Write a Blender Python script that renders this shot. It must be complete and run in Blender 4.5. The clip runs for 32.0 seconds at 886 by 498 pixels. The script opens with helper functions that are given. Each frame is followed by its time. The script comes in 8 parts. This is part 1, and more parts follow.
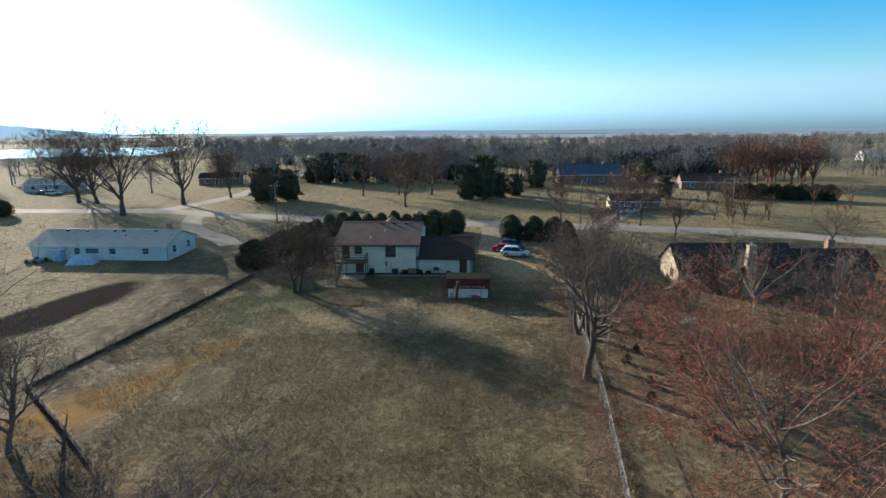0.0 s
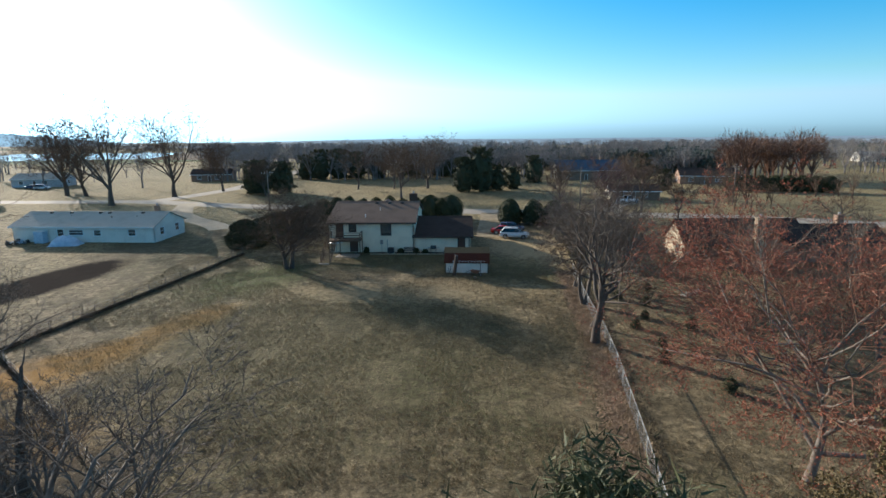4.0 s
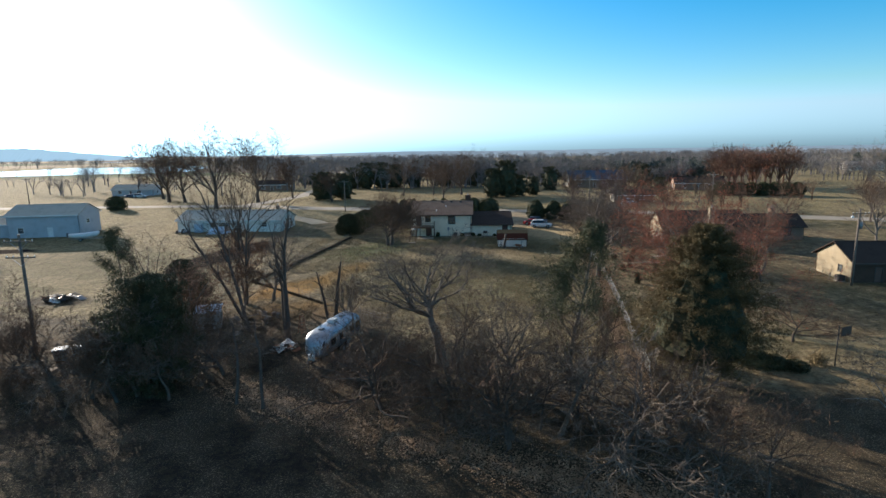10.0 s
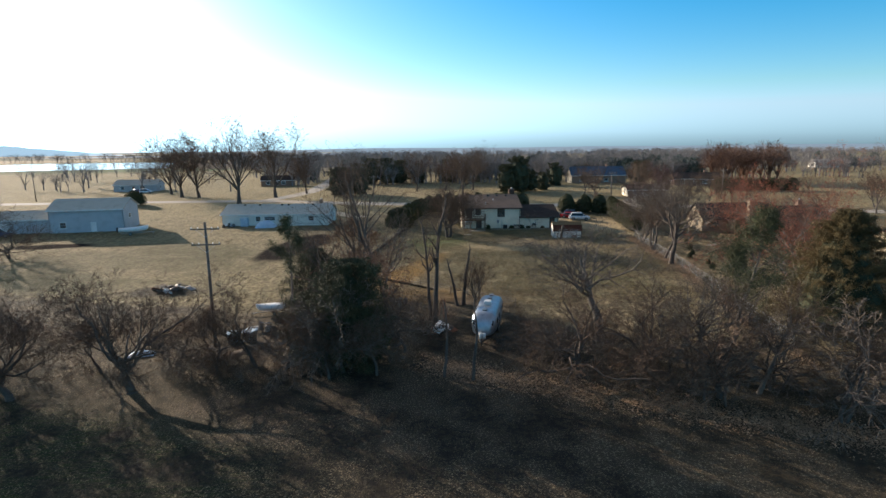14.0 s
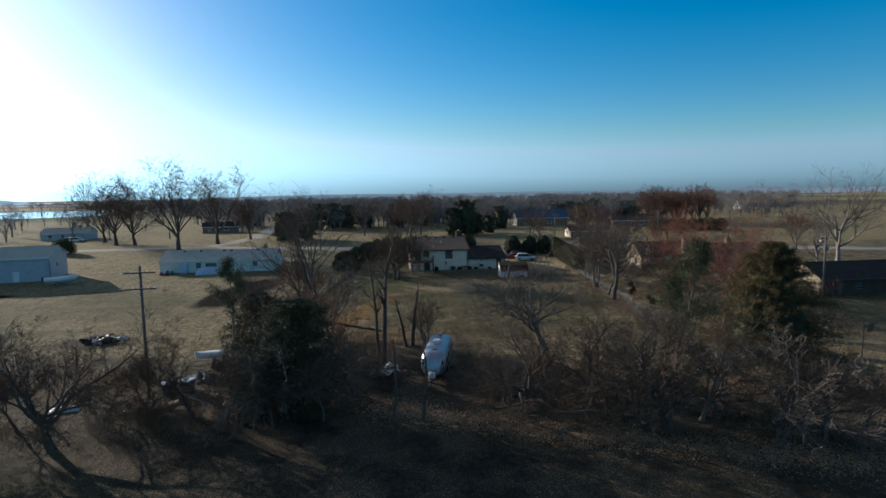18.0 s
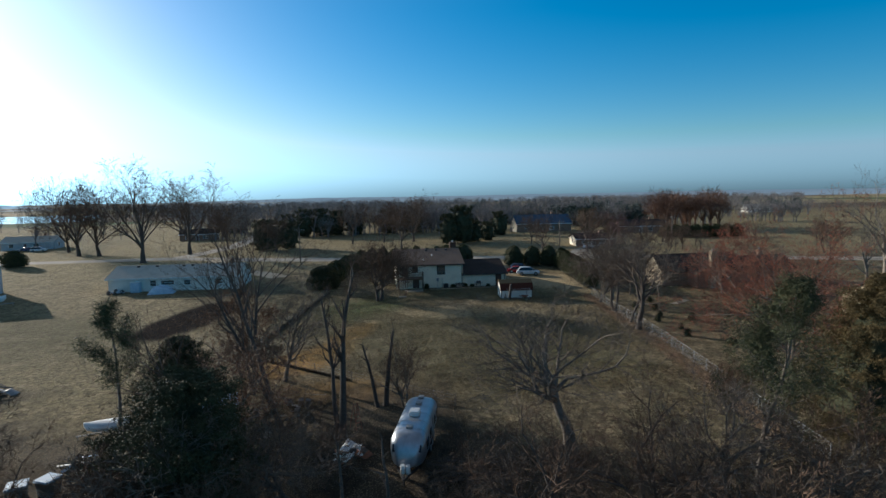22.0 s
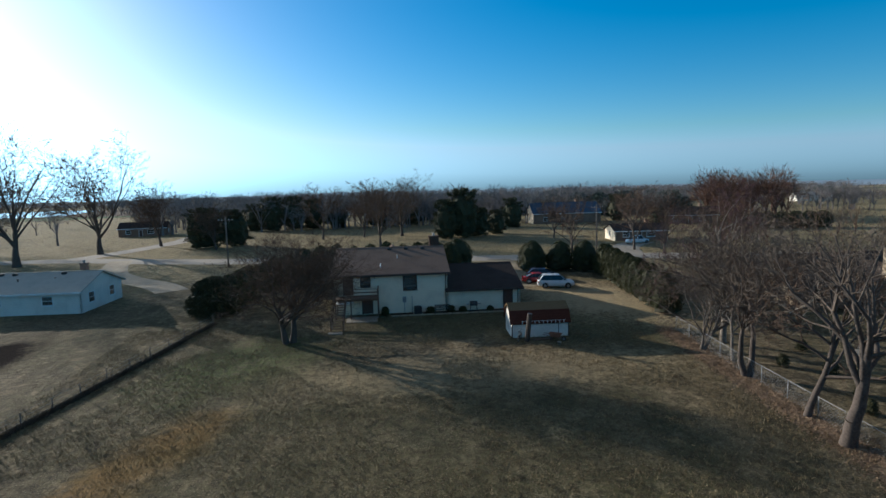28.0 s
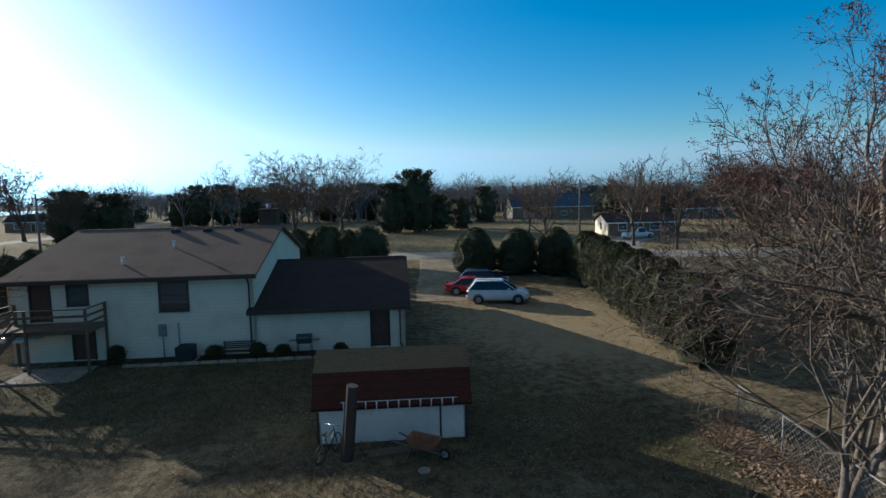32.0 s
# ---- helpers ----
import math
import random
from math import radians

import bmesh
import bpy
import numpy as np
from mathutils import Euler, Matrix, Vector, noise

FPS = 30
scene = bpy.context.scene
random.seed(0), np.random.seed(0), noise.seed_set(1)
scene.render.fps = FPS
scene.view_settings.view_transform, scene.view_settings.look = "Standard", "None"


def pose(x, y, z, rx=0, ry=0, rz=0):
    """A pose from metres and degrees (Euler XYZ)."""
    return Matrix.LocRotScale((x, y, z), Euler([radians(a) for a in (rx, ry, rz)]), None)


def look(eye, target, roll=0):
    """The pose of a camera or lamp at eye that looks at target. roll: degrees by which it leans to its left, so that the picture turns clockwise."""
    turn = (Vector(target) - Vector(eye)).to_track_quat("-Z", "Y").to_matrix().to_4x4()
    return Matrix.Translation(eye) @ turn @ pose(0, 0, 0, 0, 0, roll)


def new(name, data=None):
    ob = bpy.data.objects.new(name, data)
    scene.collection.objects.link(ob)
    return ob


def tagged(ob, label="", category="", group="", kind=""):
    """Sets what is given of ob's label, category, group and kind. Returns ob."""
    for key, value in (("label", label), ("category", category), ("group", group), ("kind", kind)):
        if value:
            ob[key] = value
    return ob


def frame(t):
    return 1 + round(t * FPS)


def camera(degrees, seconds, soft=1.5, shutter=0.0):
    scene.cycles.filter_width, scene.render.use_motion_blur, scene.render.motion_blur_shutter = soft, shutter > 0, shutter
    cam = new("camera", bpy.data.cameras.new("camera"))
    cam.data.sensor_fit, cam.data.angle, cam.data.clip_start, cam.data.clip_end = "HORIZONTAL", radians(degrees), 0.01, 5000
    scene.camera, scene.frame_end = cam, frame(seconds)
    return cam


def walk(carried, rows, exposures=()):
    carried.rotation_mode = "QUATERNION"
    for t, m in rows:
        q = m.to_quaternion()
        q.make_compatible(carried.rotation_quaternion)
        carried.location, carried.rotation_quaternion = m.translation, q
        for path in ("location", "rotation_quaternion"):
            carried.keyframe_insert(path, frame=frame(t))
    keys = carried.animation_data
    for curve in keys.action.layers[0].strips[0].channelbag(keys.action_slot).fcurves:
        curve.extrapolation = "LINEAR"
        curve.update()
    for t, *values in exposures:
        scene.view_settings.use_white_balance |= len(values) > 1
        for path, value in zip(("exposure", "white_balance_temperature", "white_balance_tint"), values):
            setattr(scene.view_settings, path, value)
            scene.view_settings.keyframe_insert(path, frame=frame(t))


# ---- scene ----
cam = camera(78.7, 32.0)
METRES, EYE, TILT, LEAN, TURN = 158.0, 21.7, 0.0, 0.0, 0.0
ROWS = [
    (0.0, 0.0, 0.0, 0.0, -0.09, -12.46, 0.4),
    (0.5, -0.0002, 0.0056, -0.0078, -0.05, -12.38, 0.45),
    (1.0, -0.001, 0.0128, -0.013, 0.03, -12.17, 0.48),
    (1.5, -0.0015, 0.0173, -0.0153, -0.14, -12.18, 0.48),
    (2.0, -0.0011, 0.0184, -0.0202, -0.21, -12.05, 0.4),
    (2.5, -0.0008, 0.0182, -0.0252, -0.32, -11.85, 0.43),
    (3.0, -0.0009, 0.0176, -0.0295, -0.39, -11.71, 0.42),
    (3.5, -0.0014, 0.0175, -0.0324, -0.45, -11.48, 0.42),
    (5.5, -0.0055, -0.0597, -0.0312, -1.09, -11.69, 0.22),
    (6.0, -0.0069, -0.094, -0.0321, -1.2, -12.09, 0.25),
    (6.5, -0.0085, -0.1306, -0.0317, -1.5, -11.9, 0.19),
    (7.0, -0.0108, -0.1574, -0.0269, -1.6, -10.85, 0.08),
    (7.5, -0.0134, -0.1762, -0.0224, -1.68, -10.39, 0.13),
    (8.0, -0.0154, -0.1854, -0.0208, -1.62, -10.15, 0.18),
    (8.5, -0.0172, -0.1894, -0.0205, -0.85, -10.03, 0.24),
    (9.0, -0.024, -0.1925, -0.0211, -0.47, -10.28, 0.44),
    (9.5, -0.0377, -0.1957, -0.0231, -0.04, -10.28, 0.48),
    (10.0, -0.0559, -0.199, -0.025, 0.38, -10.26, 0.78),
    (10.5, -0.0786, -0.2026, -0.0275, 0.78, -10.18, 0.8),
    (11.0, -0.1088, -0.2077, -0.0293, 1.02, -10.15, 0.65),
    (11.5, -0.1375, -0.2121, -0.0287, 0.24, -10.23, 0.13),
    (12.0, -0.1577, -0.2149, -0.0262, 0.08, -10.41, -0.68),
    (12.5, -0.1686, -0.2166, -0.0264, -0.01, -10.29, -0.79),
    (13.0, -0.1725, -0.218, -0.0288, 0.13, -10.17, -0.77),
    (13.5, -0.1729, -0.2191, -0.0288, -1.24, -10.34, -0.07),
    (14.0, -0.1727, -0.2201, -0.0264, -3.44, -10.6, 0.52),
    (14.5, -0.1724, -0.221, -0.0245, -5.38, -10.68, 0.75),
    (15.0, -0.1721, -0.2216, -0.0234, -7.14, -10.68, 0.84),
    (15.5, -0.1719, -0.2218, -0.0241, -8.97, -10.58, 0.9),
    (17.5, -0.1721, -0.2215, -0.0296, -8.88, -5.8, 0.94),
    (18.0, -0.1719, -0.221, -0.0301, -8.95, -5.9, 0.92),
    (18.5, -0.1712, -0.2191, -0.0299, -9.05, -5.96, 0.89),
    (19.0, -0.1698, -0.2139, -0.0276, -9.18, -6.19, 0.88),
    (19.5, -0.1678, -0.2053, -0.0252, -9.29, -6.2, 0.91),
    (20.0, -0.1649, -0.1929, -0.0241, -9.27, -5.94, 0.95),
    (20.5, -0.1618, -0.18, -0.0239, -9.24, -5.73, 0.96),
    (21.0, -0.1578, -0.1641, -0.0245, -9.16, -5.6, 0.97),
    (21.5, -0.1535, -0.1473, -0.0253, -9.11, -5.59, 0.97),
    (22.0, -0.1483, -0.1257, -0.0262, -9.15, -5.61, 1.06),
    (22.5, -0.1434, -0.1061, -0.0267, -9.08, -5.61, 1.07),
    (23.0, -0.1377, -0.0845, -0.0277, -9.01, -5.7, 1.15),
    (23.5, -0.1327, -0.0638, -0.0279, -9.1, -5.85, 1.15),
    (24.0, -0.1265, -0.0402, -0.0281, -9.02, -5.84, 1.2),
    (24.5, -0.1211, -0.0191, -0.0279, -8.92, -5.95, 1.24),
    (25.0, -0.1153, 0.002, -0.0278, -8.69, -6.08, 1.27),
    (25.5, -0.1086, 0.0241, -0.0289, -8.52, -6.13, 1.33),
    (27.5, -0.0826, 0.109, -0.0438, -7.8, -6.19, 1.52),
    (28.0, -0.0762, 0.1305, -0.0504, -7.7, -6.12, 1.48),
    (28.5, -0.0697, 0.1527, -0.0568, -7.56, -6.09, 1.42),
    (29.0, -0.0632, 0.1737, -0.0625, -7.63, -5.99, 1.4),
    (29.5, -0.055, 0.1954, -0.0664, -7.76, -5.91, 1.33),
    (30.0, -0.0426, 0.2209, -0.0696, -7.73, -5.78, 1.28),
    (30.5, -0.0302, 0.2433, -0.0727, -7.69, -5.7, 1.17),
    (31.0, -0.0153, 0.2668, -0.0755, -7.71, -5.73, 1.22),
    (31.5, -0.0005, 0.2884, -0.0786, -7.72, -5.61, 1.2),
    (32.0, 0.0168, 0.3127, -0.0819, -7.81, -5.6, 1.24),
]
walk(cam, [(t, pose(0, 0, EYE, TILT, LEAN, TURN) @ pose(METRES * x, METRES * y, METRES * z, 90 + pitch, roll, yaw)) for t, x, y, z, yaw, pitch, roll in ROWS],
     [(0.0, 0.77, 6100, 10), (3.5, 0.8, 6120, 10), (6.0, 0.88, 6080, 11), (8.0, 0.8, 6130, 11), (12.0, 0.83, 6650, 15), (15.4, 0.79, 6650, 15), (17.5, 0.09, 6000, 11), (25.5, 0.12, 5900, 9), (28.5, 0.15, 5800, 9), (32.0, 0.16, 5800, 9)])

# ---- world and sun ----
SUN_LEFT, SUN_UP = 45.0, 14.2
world = bpy.data.worlds.new("sky")
scene.world = world
world.use_nodes = True
wn = world.node_tree.nodes
sky = wn.new("ShaderNodeTexSky")
sky.sky_type, sky.sun_disc = "NISHITA", False
sky.sun_elevation, sky.sun_rotation = radians(SUN_UP), radians(-SUN_LEFT)
sky.altitude, sky.air_density, sky.dust_density, sky.ozone_density = 300, 1.0, 1.2, 3.0
vivid = wn.new("ShaderNodeHueSaturation")
vivid.inputs["Hue"].default_value = 0.492
# deep blue low down, dim and pale overhead
where = wn.new("ShaderNodeTexCoord")
height = wn.new("ShaderNodeSeparateXYZ")
world.node_tree.links.new(where.outputs["Generated"], height.inputs[0])
for slot, low, high in (("Saturation", 1.5, 0.6), ("Value", 1.0, 0.78)):
    pale = wn.new("ShaderNodeMapRange")
    pale.interpolation_type = "SMOOTHSTEP"
    for k, v in (("From Min", 0.3), ("From Max", 0.65), ("To Min", low), ("To Max", high)):
        pale.inputs[k].default_value = v
    world.node_tree.links.new(height.outputs["Z"], pale.inputs["Value"])
    world.node_tree.links.new(pale.outputs["Result"], vivid.inputs[slot])
world.node_tree.links.new(sky.outputs[0], vivid.inputs["Color"])
split, join = wn.new("ShaderNodeSeparateColor"), wn.new("ShaderNodeCombineColor")
world.node_tree.links.new(vivid.outputs[0], split.inputs[0])


def sky_math(op, a, b):
    n = wn.new("ShaderNodeMath")
    n.operation = op
    for i, v in enumerate((a, b)):
        if isinstance(v, float):
            n.inputs[i].default_value = v
        else:
            world.node_tree.links.new(v, n.inputs[i])
    return n.outputs[0]


# the camera's cool white balance: the haze near the sun is white, not yellow, and the low sky turns teal
redness = []
for z0, z1, low, high in ((0.0, 0.16, 0.6, 0.72), (0.38, 0.65, 0.0, 0.22)):
    ease = wn.new("ShaderNodeMapRange")
    ease.interpolation_type = "SMOOTHSTEP"
    for k, v in (("From Min", z0), ("From Max", z1), ("To Min", low), ("To Max", high)):
        ease.inputs[k].default_value = v
    world.node_tree.links.new(height.outputs["Z"], ease.inputs["Value"])
    redness.append(ease.outputs["Result"])
redness = sky_math("ADD", *redness)
cool = sky_math("MAXIMUM", split.outputs[2], sky_math("MULTIPLY", split.outputs[1], 1.2))
world.node_tree.links.new(sky_math("MINIMUM", split.outputs[0], sky_math("MULTIPLY", split.outputs[1], redness)), join.inputs[0])
world.node_tree.links.new(split.outputs[1], join.inputs[1])
world.node_tree.links.new(cool, join.inputs[2])
# the bright haze along the horizon
haze = wn.new("ShaderNodeMapRange")
haze.interpolation_type = "SMOOTHSTEP"
for k, v in (("From Min", 0.0), ("From Max", 0.2), ("To Min", 0.134), ("To Max", 0.13)):
    haze.inputs[k].default_value = v
world.node_tree.links.new(height.outputs["Z"], haze.inputs["Value"])
world.node_tree.links.new(haze.outputs["Result"], wn["Background"].inputs["Strength"])
world.node_tree.links.new(join.outputs[0], wn["Background"].inputs["Color"])
sun_lamp = new("sun", bpy.data.lights.new("sun", "SUN"))
sun_lamp.data.energy, sun_lamp.data.angle, sun_lamp.data.color = 5.0, radians(0.55), (1.0, 0.87, 0.7)
sun_lamp.matrix_world = look((0, 0, 60), (math.sin(radians(SUN_LEFT)), -math.cos(radians(SUN_LEFT)), 60 - math.tan(radians(SUN_UP))))


# ---- materials ----
def nodes_of(name):
    m = bpy.data.materials.new(name)
    m.use_nodes = True
    return m, m.node_tree, m.node_tree.nodes["Principled BSDF"]


def coords(nt, world_space=False):
    return nt.nodes.new("ShaderNodeNewGeometry").outputs["Position"] if world_space else nt.nodes.new("ShaderNodeTexCoord").outputs["Object"]


def noisy(nt, vec, scale, detail=5.0, rough=0.55):
    n = nt.nodes.new("ShaderNodeTexNoise")
    n.inputs["Scale"].default_value, n.inputs["Detail"].default_value, n.inputs["Roughness"].default_value = scale, detail, rough
    nt.links.new(vec, n.inputs["Vector"])
    return n.outputs["Fac"]


def span(nt, value, lo, hi, out_lo=0.0, out_hi=1.0):
    n = nt.nodes.new("ShaderNodeMapRange")
    n.interpolation_type = "SMOOTHSTEP"
    for k, v in zip(("From Min", "From Max", "To Min", "To Max"), (lo, hi, out_lo, out_hi)):
        n.inputs[k].default_value = v
    nt.links.new(value, n.inputs["Value"])
    return n.outputs["Result"]


def calc(nt, op, a, b=0.0):
    n = nt.nodes.new("ShaderNodeMath")
    n.operation = op
    for i, v in enumerate((a, b)):
        if isinstance(v, (int, float)):
            n.inputs[i].default_value = v
        else:
            nt.links.new(v, n.inputs[i])
    return n.outputs[0]


def blend(nt, fac, a, b, mode="MIX"):
    n = nt.nodes.new("ShaderNodeMix")
    n.data_type, n.blend_type = "RGBA", mode
    for sock, v in ((n.inputs[0], fac), (n.inputs[6], a), (n.inputs[7], b)):
        if isinstance(v, (int, float)):
            sock.default_value = v
        elif isinstance(v, tuple):
            sock.default_value = (*v, 1)
        else:
            nt.links.new(v, sock)
    return n.outputs[2]


def bump(nt, bsdf, height, strength, distance):
    n = nt.nodes.new("ShaderNodeBump")
    n.inputs["Strength"].default_value, n.inputs["Distance"].default_value = strength, distance
    nt.links.new(height, n.inputs["Height"])
    nt.links.new(n.outputs[0], bsdf.inputs["Normal"])


def stuff_mat(name, a, b, scale=6.0, rough=0.85, relief=0.3, depth=0.01, metal=0.0, vary=0.0, gloss=0.5, stain=0.25):
    """A surface of two colours at two scales, with fine relief."""
    m, nt, p = nodes_of(name)
    v = coords(nt)
    fine, wide = noisy(nt, v, scale), noisy(nt, v, scale * 0.13, 3)
    c = blend(nt, span(nt, fine, 0.3, 0.7), a, b)
    c = blend(nt, calc(nt, "MULTIPLY", span(nt, wide, 0.42, 0.68), stain), c, tuple(0.45 * k for k in a))
    if vary:
        info = nt.nodes.new("ShaderNodeObjectInfo")
        c = blend(nt, 1.0, c, blend(nt, info.outputs["Random"], (1 - vary,) * 3, (1 + vary,) * 3), "MULTIPLY")
    nt.links.new(c, p.inputs["Base Color"])
    p.inputs["Metallic"].default_value, p.inputs["Specular IOR Level"].default_value = metal, gloss
    nt.links.new(span(nt, fine, 0.2, 0.8, max(0.03, rough - 0.08), min(1, rough + 0.08)), p.inputs["Roughness"])
    if relief:
        bump(nt, p, fine, relief, depth)
    return m


def lined_mat(name, a, b, period, axis="Z", rough=0.7, depth=0.012, grain=9.0, thin=0.12, gloss=0.2):
    """Boards, courses or shingle rows across one axis, with a groove at each lap."""
    m, nt, p = nodes_of(name)
    v = coords(nt)
    sep = nt.nodes.new("ShaderNodeSeparateXYZ")
    nt.links.new(v, sep.inputs[0])
    row = calc(nt, "FRACT", calc(nt, "DIVIDE", sep.outputs[axis], period))
    lap = span(nt, row, 0.0, thin)
    n = noisy(nt, v, grain)
    c = blend(nt, span(nt, n, 0.3, 0.7), a, b)
    c = blend(nt, calc(nt, "MULTIPLY", span(nt, noisy(nt, v, 0.6, 3), 0.45, 0.7), 0.3), c, tuple(0.6 * k for k in a))
    c = blend(nt, lap, tuple(0.74 * k for k in a), c)
    nt.links.new(c, p.inputs["Base Color"])
    p.inputs["Roughness"].default_value, p.inputs["Specular IOR Level"].default_value = rough, gloss
    bump(nt, p, calc(nt, "ADD", calc(nt, "MULTIPLY", row, -0.6), calc(nt, "MULTIPLY", n, 0.3)), 0.6, depth)
    return m


def glass_mat(name, tint):
    m, nt, p = nodes_of(name)
    p.inputs["Base Color"].default_value = (*tint, 1)
    p.inputs["Roughness"].default_value, p.inputs["Transmission Weight"].default_value, p.inputs["IOR"].default_value = 0.03, 0.85, 1.45
    return m


def leaf_mat(name, a, b, rough=0.7):
    """Foliage and buds: each tuft takes its own shade between two colours."""
    m, nt, p = nodes_of(name)
    g = nt.nodes.new("ShaderNodeNewGeometry")
    c = blend(nt, g.outputs["Random Per Island"], a, b)
    c = blend(nt, span(nt, noisy(nt, coords(nt), 0.9, 2), 0.4, 0.65, 0, 0.5), c, tuple(0.55 * k for k in a))
    nt.links.new(c, p.inputs["Base Color"])
    p.inputs["Roughness"].default_value, p.inputs["Specular IOR Level"].default_value = rough, 0.25
    return m


def ground_mat():
    """Dry lawns, wood floor, green crop and far fields, by where they lie."""
    m, nt, p = nodes_of("ground")
    v = coords(nt, True)
    sep = nt.nodes.new("ShaderNodeSeparateXYZ")
    nt.links.new(v, sep.inputs[0])
    X, Y = sep.outputs["X"], sep.outputs["Y"]
    wide, mid, fine, tuft = noisy(nt, v, 0.045, 4), noisy(nt, v, 0.3, 5), noisy(nt, v, 2.2, 6, 0.65), noisy(nt, v, 9.0, 4, 0.7)
    edge = calc(nt, "MULTIPLY", calc(nt, "SUBTRACT", mid, 0.5), 9.0)

    def disc(cx, cy, rx, ry, turn, soft=0.5):
        c, s = math.cos(radians(turn)), math.sin(radians(turn))
        dx, dy = calc(nt, "SUBTRACT", X, cx), calc(nt, "SUBTRACT", Y, cy)
        u = calc(nt, "ADD", calc(nt, "MULTIPLY", dx, c / rx), calc(nt, "MULTIPLY", dy, s / rx))
        w = calc(nt, "ADD", calc(nt, "MULTIPLY", dx, -s / ry), calc(nt, "MULTIPLY", dy, c / ry))
        r = calc(nt, "SQRT", calc(nt, "ADD", calc(nt, "MULTIPLY", u, u), calc(nt, "MULTIPLY", w, w)))
        r = calc(nt, "ADD", r, calc(nt, "MULTIPLY", calc(nt, "SUBTRACT", fine, 0.5), 1.8 * soft))
        r = calc(nt, "ADD", r, calc(nt, "MULTIPLY", calc(nt, "SUBTRACT", mid, 0.5), 2.4 * soft))
        return span(nt, r, 1.0 + soft, 1.0 - soft)

    lawn = blend(nt, span(nt, mid, 0.35, 0.65), GRASS_BROWN, GRASS_TAN)
    lawn = blend(nt, calc(nt, "MULTIPLY", span(nt, wide, 0.45, 0.6), 0.6), lawn, GRASS_OLIVE)
    lawn = blend(nt, span(nt, calc(nt, "ADD", X, edge), -38, -48, 0, 0.6), lawn, GRASS_PALE)
    lawn = blend(nt, calc(nt, "MULTIPLY", span(nt, calc(nt, "ADD", Y, edge), 100, 112), 0.7), lawn, GRASS_PALE)
    patches, bare = [], 1.0
    # straw disc at (-4, 61): a sunlit strip of lawn brightened by colour
    for cx, cy, rx, ry, turn, colour, amount in ((-30.0, 40.5, 3.2, 7.0, -40, SOIL_ORANGE, 0.9), (-24.5, 51.0, 2.2, 6.0, -24, SOIL_ORANGE, 0.7), (-23, 66, 5.5, 7.5, -30, GRASS_GREEN, 0.95), (-26, 30, 6, 4, 0, SOIL_ORANGE, 0.6), (-8, 44, 16, 15, 0, GRASS_OLIVE, 0.6),
                                                 # olive discs at (0, 74) and (11, 69) deepen the house's shadow by
                                                 # colour
                                                 (-66, 62, 16, 6, -25, GRASS_OLIVE, 0.7), (-80, 42, 16, 5, -15, GRASS_OLIVE, 0.7), (-55, 100, 14, 8, 20, GRASS_OLIVE, 0.7), (-47, 84, 5, 8, 0, GRASS_BROWN, 0.7), (0, 74, 17, 5, -3, GRASS_OLIVE, 0.85), (11, 69, 5, 6, 40, GRASS_OLIVE, 0.85), (-54.5, 18.6, 9, 3.6, -4, SOIL_ORANGE, 0.6), (-59.5, 35.2, 5.5, 2.6, 0, LITTER_DARK, 0.9), (-56.5, 26.2, 5.0, 2.2, 10, LITTER_DARK, 0.75), (15, 82, 7, 11, 20, STRAW, 0.95), (-4, 61, 15, 4.5, 0, STRAW, 0.6), (27, 14, 12, 3, 25, STRAW, 0.5), (-75, 55, 20, 5, -20, GRASS_OLIVE, 0.5), (-48.3, 65.0, 13.0, 4.6, 74, SOIL_DARK, 1.0), (-95, 69, 7.5, 2.4, 8, SOIL_DARK, 1.0)):
        mask = calc(nt, "MULTIPLY", disc(cx, cy, rx, ry, turn, 0.2 if colour is SOIL_DARK else 0.5), amount)
        if colour is SOIL_ORANGE:
            mask = calc(nt, "MULTIPLY", mask, span(nt, noisy(nt, v, 0.55, 5, 0.7), 0.32, 0.55, 0.5, 1.0))
        patches.append((mask, colour))
        if colour in (SOIL_DARK, SOIL_ORANGE, STRAW):
            bare = calc(nt, "MULTIPLY", bare, calc(nt, "SUBTRACT", 1.0, calc(nt, "MULTIPLY", mask, 0.97 if colour is SOIL_DARK else 0.85)))
    lines = nt.nodes.new("ShaderNodeMapping")
    lines.inputs["Rotation"].default_value, lines.inputs["Scale"].default_value = (0, 0, radians(24)), (1.1, 0.13, 1)
    nt.links.new(v, lines.inputs["Vector"])
    streak = noisy(nt, lines.outputs[0], 1.0, 4, 0.6)
    lawn = blend(nt, calc(nt, "MULTIPLY", span(nt, streak, 0.5, 0.7), 0.22), lawn, STRAW)
    lawn = blend(nt, calc(nt, "MULTIPLY", span(nt, streak, 0.48, 0.3), 0.3), lawn, tuple(0.55 * k for k in GRASS_BROWN))
    blot = noisy(nt, v, 0.75, 5, 0.6)
    lawn = blend(nt, calc(nt, "MULTIPLY", span(nt, blot, 0.52, 0.68), 0.6), lawn, STRAW)
    lawn = blend(nt, calc(nt, "MULTIPLY", span(nt, blot, 0.46, 0.3), 0.6), lawn, tuple(0.6 * k for k in GRASS_BROWN))
    for mask, colour in patches:
        lawn = blend(nt, mask, lawn, colour)
    # leaf litter, its colour darkened for the shade of thicket and trailer lot
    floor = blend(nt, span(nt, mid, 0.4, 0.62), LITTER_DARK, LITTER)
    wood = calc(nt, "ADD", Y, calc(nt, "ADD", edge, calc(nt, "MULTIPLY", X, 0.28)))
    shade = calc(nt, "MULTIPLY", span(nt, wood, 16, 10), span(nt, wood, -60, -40))
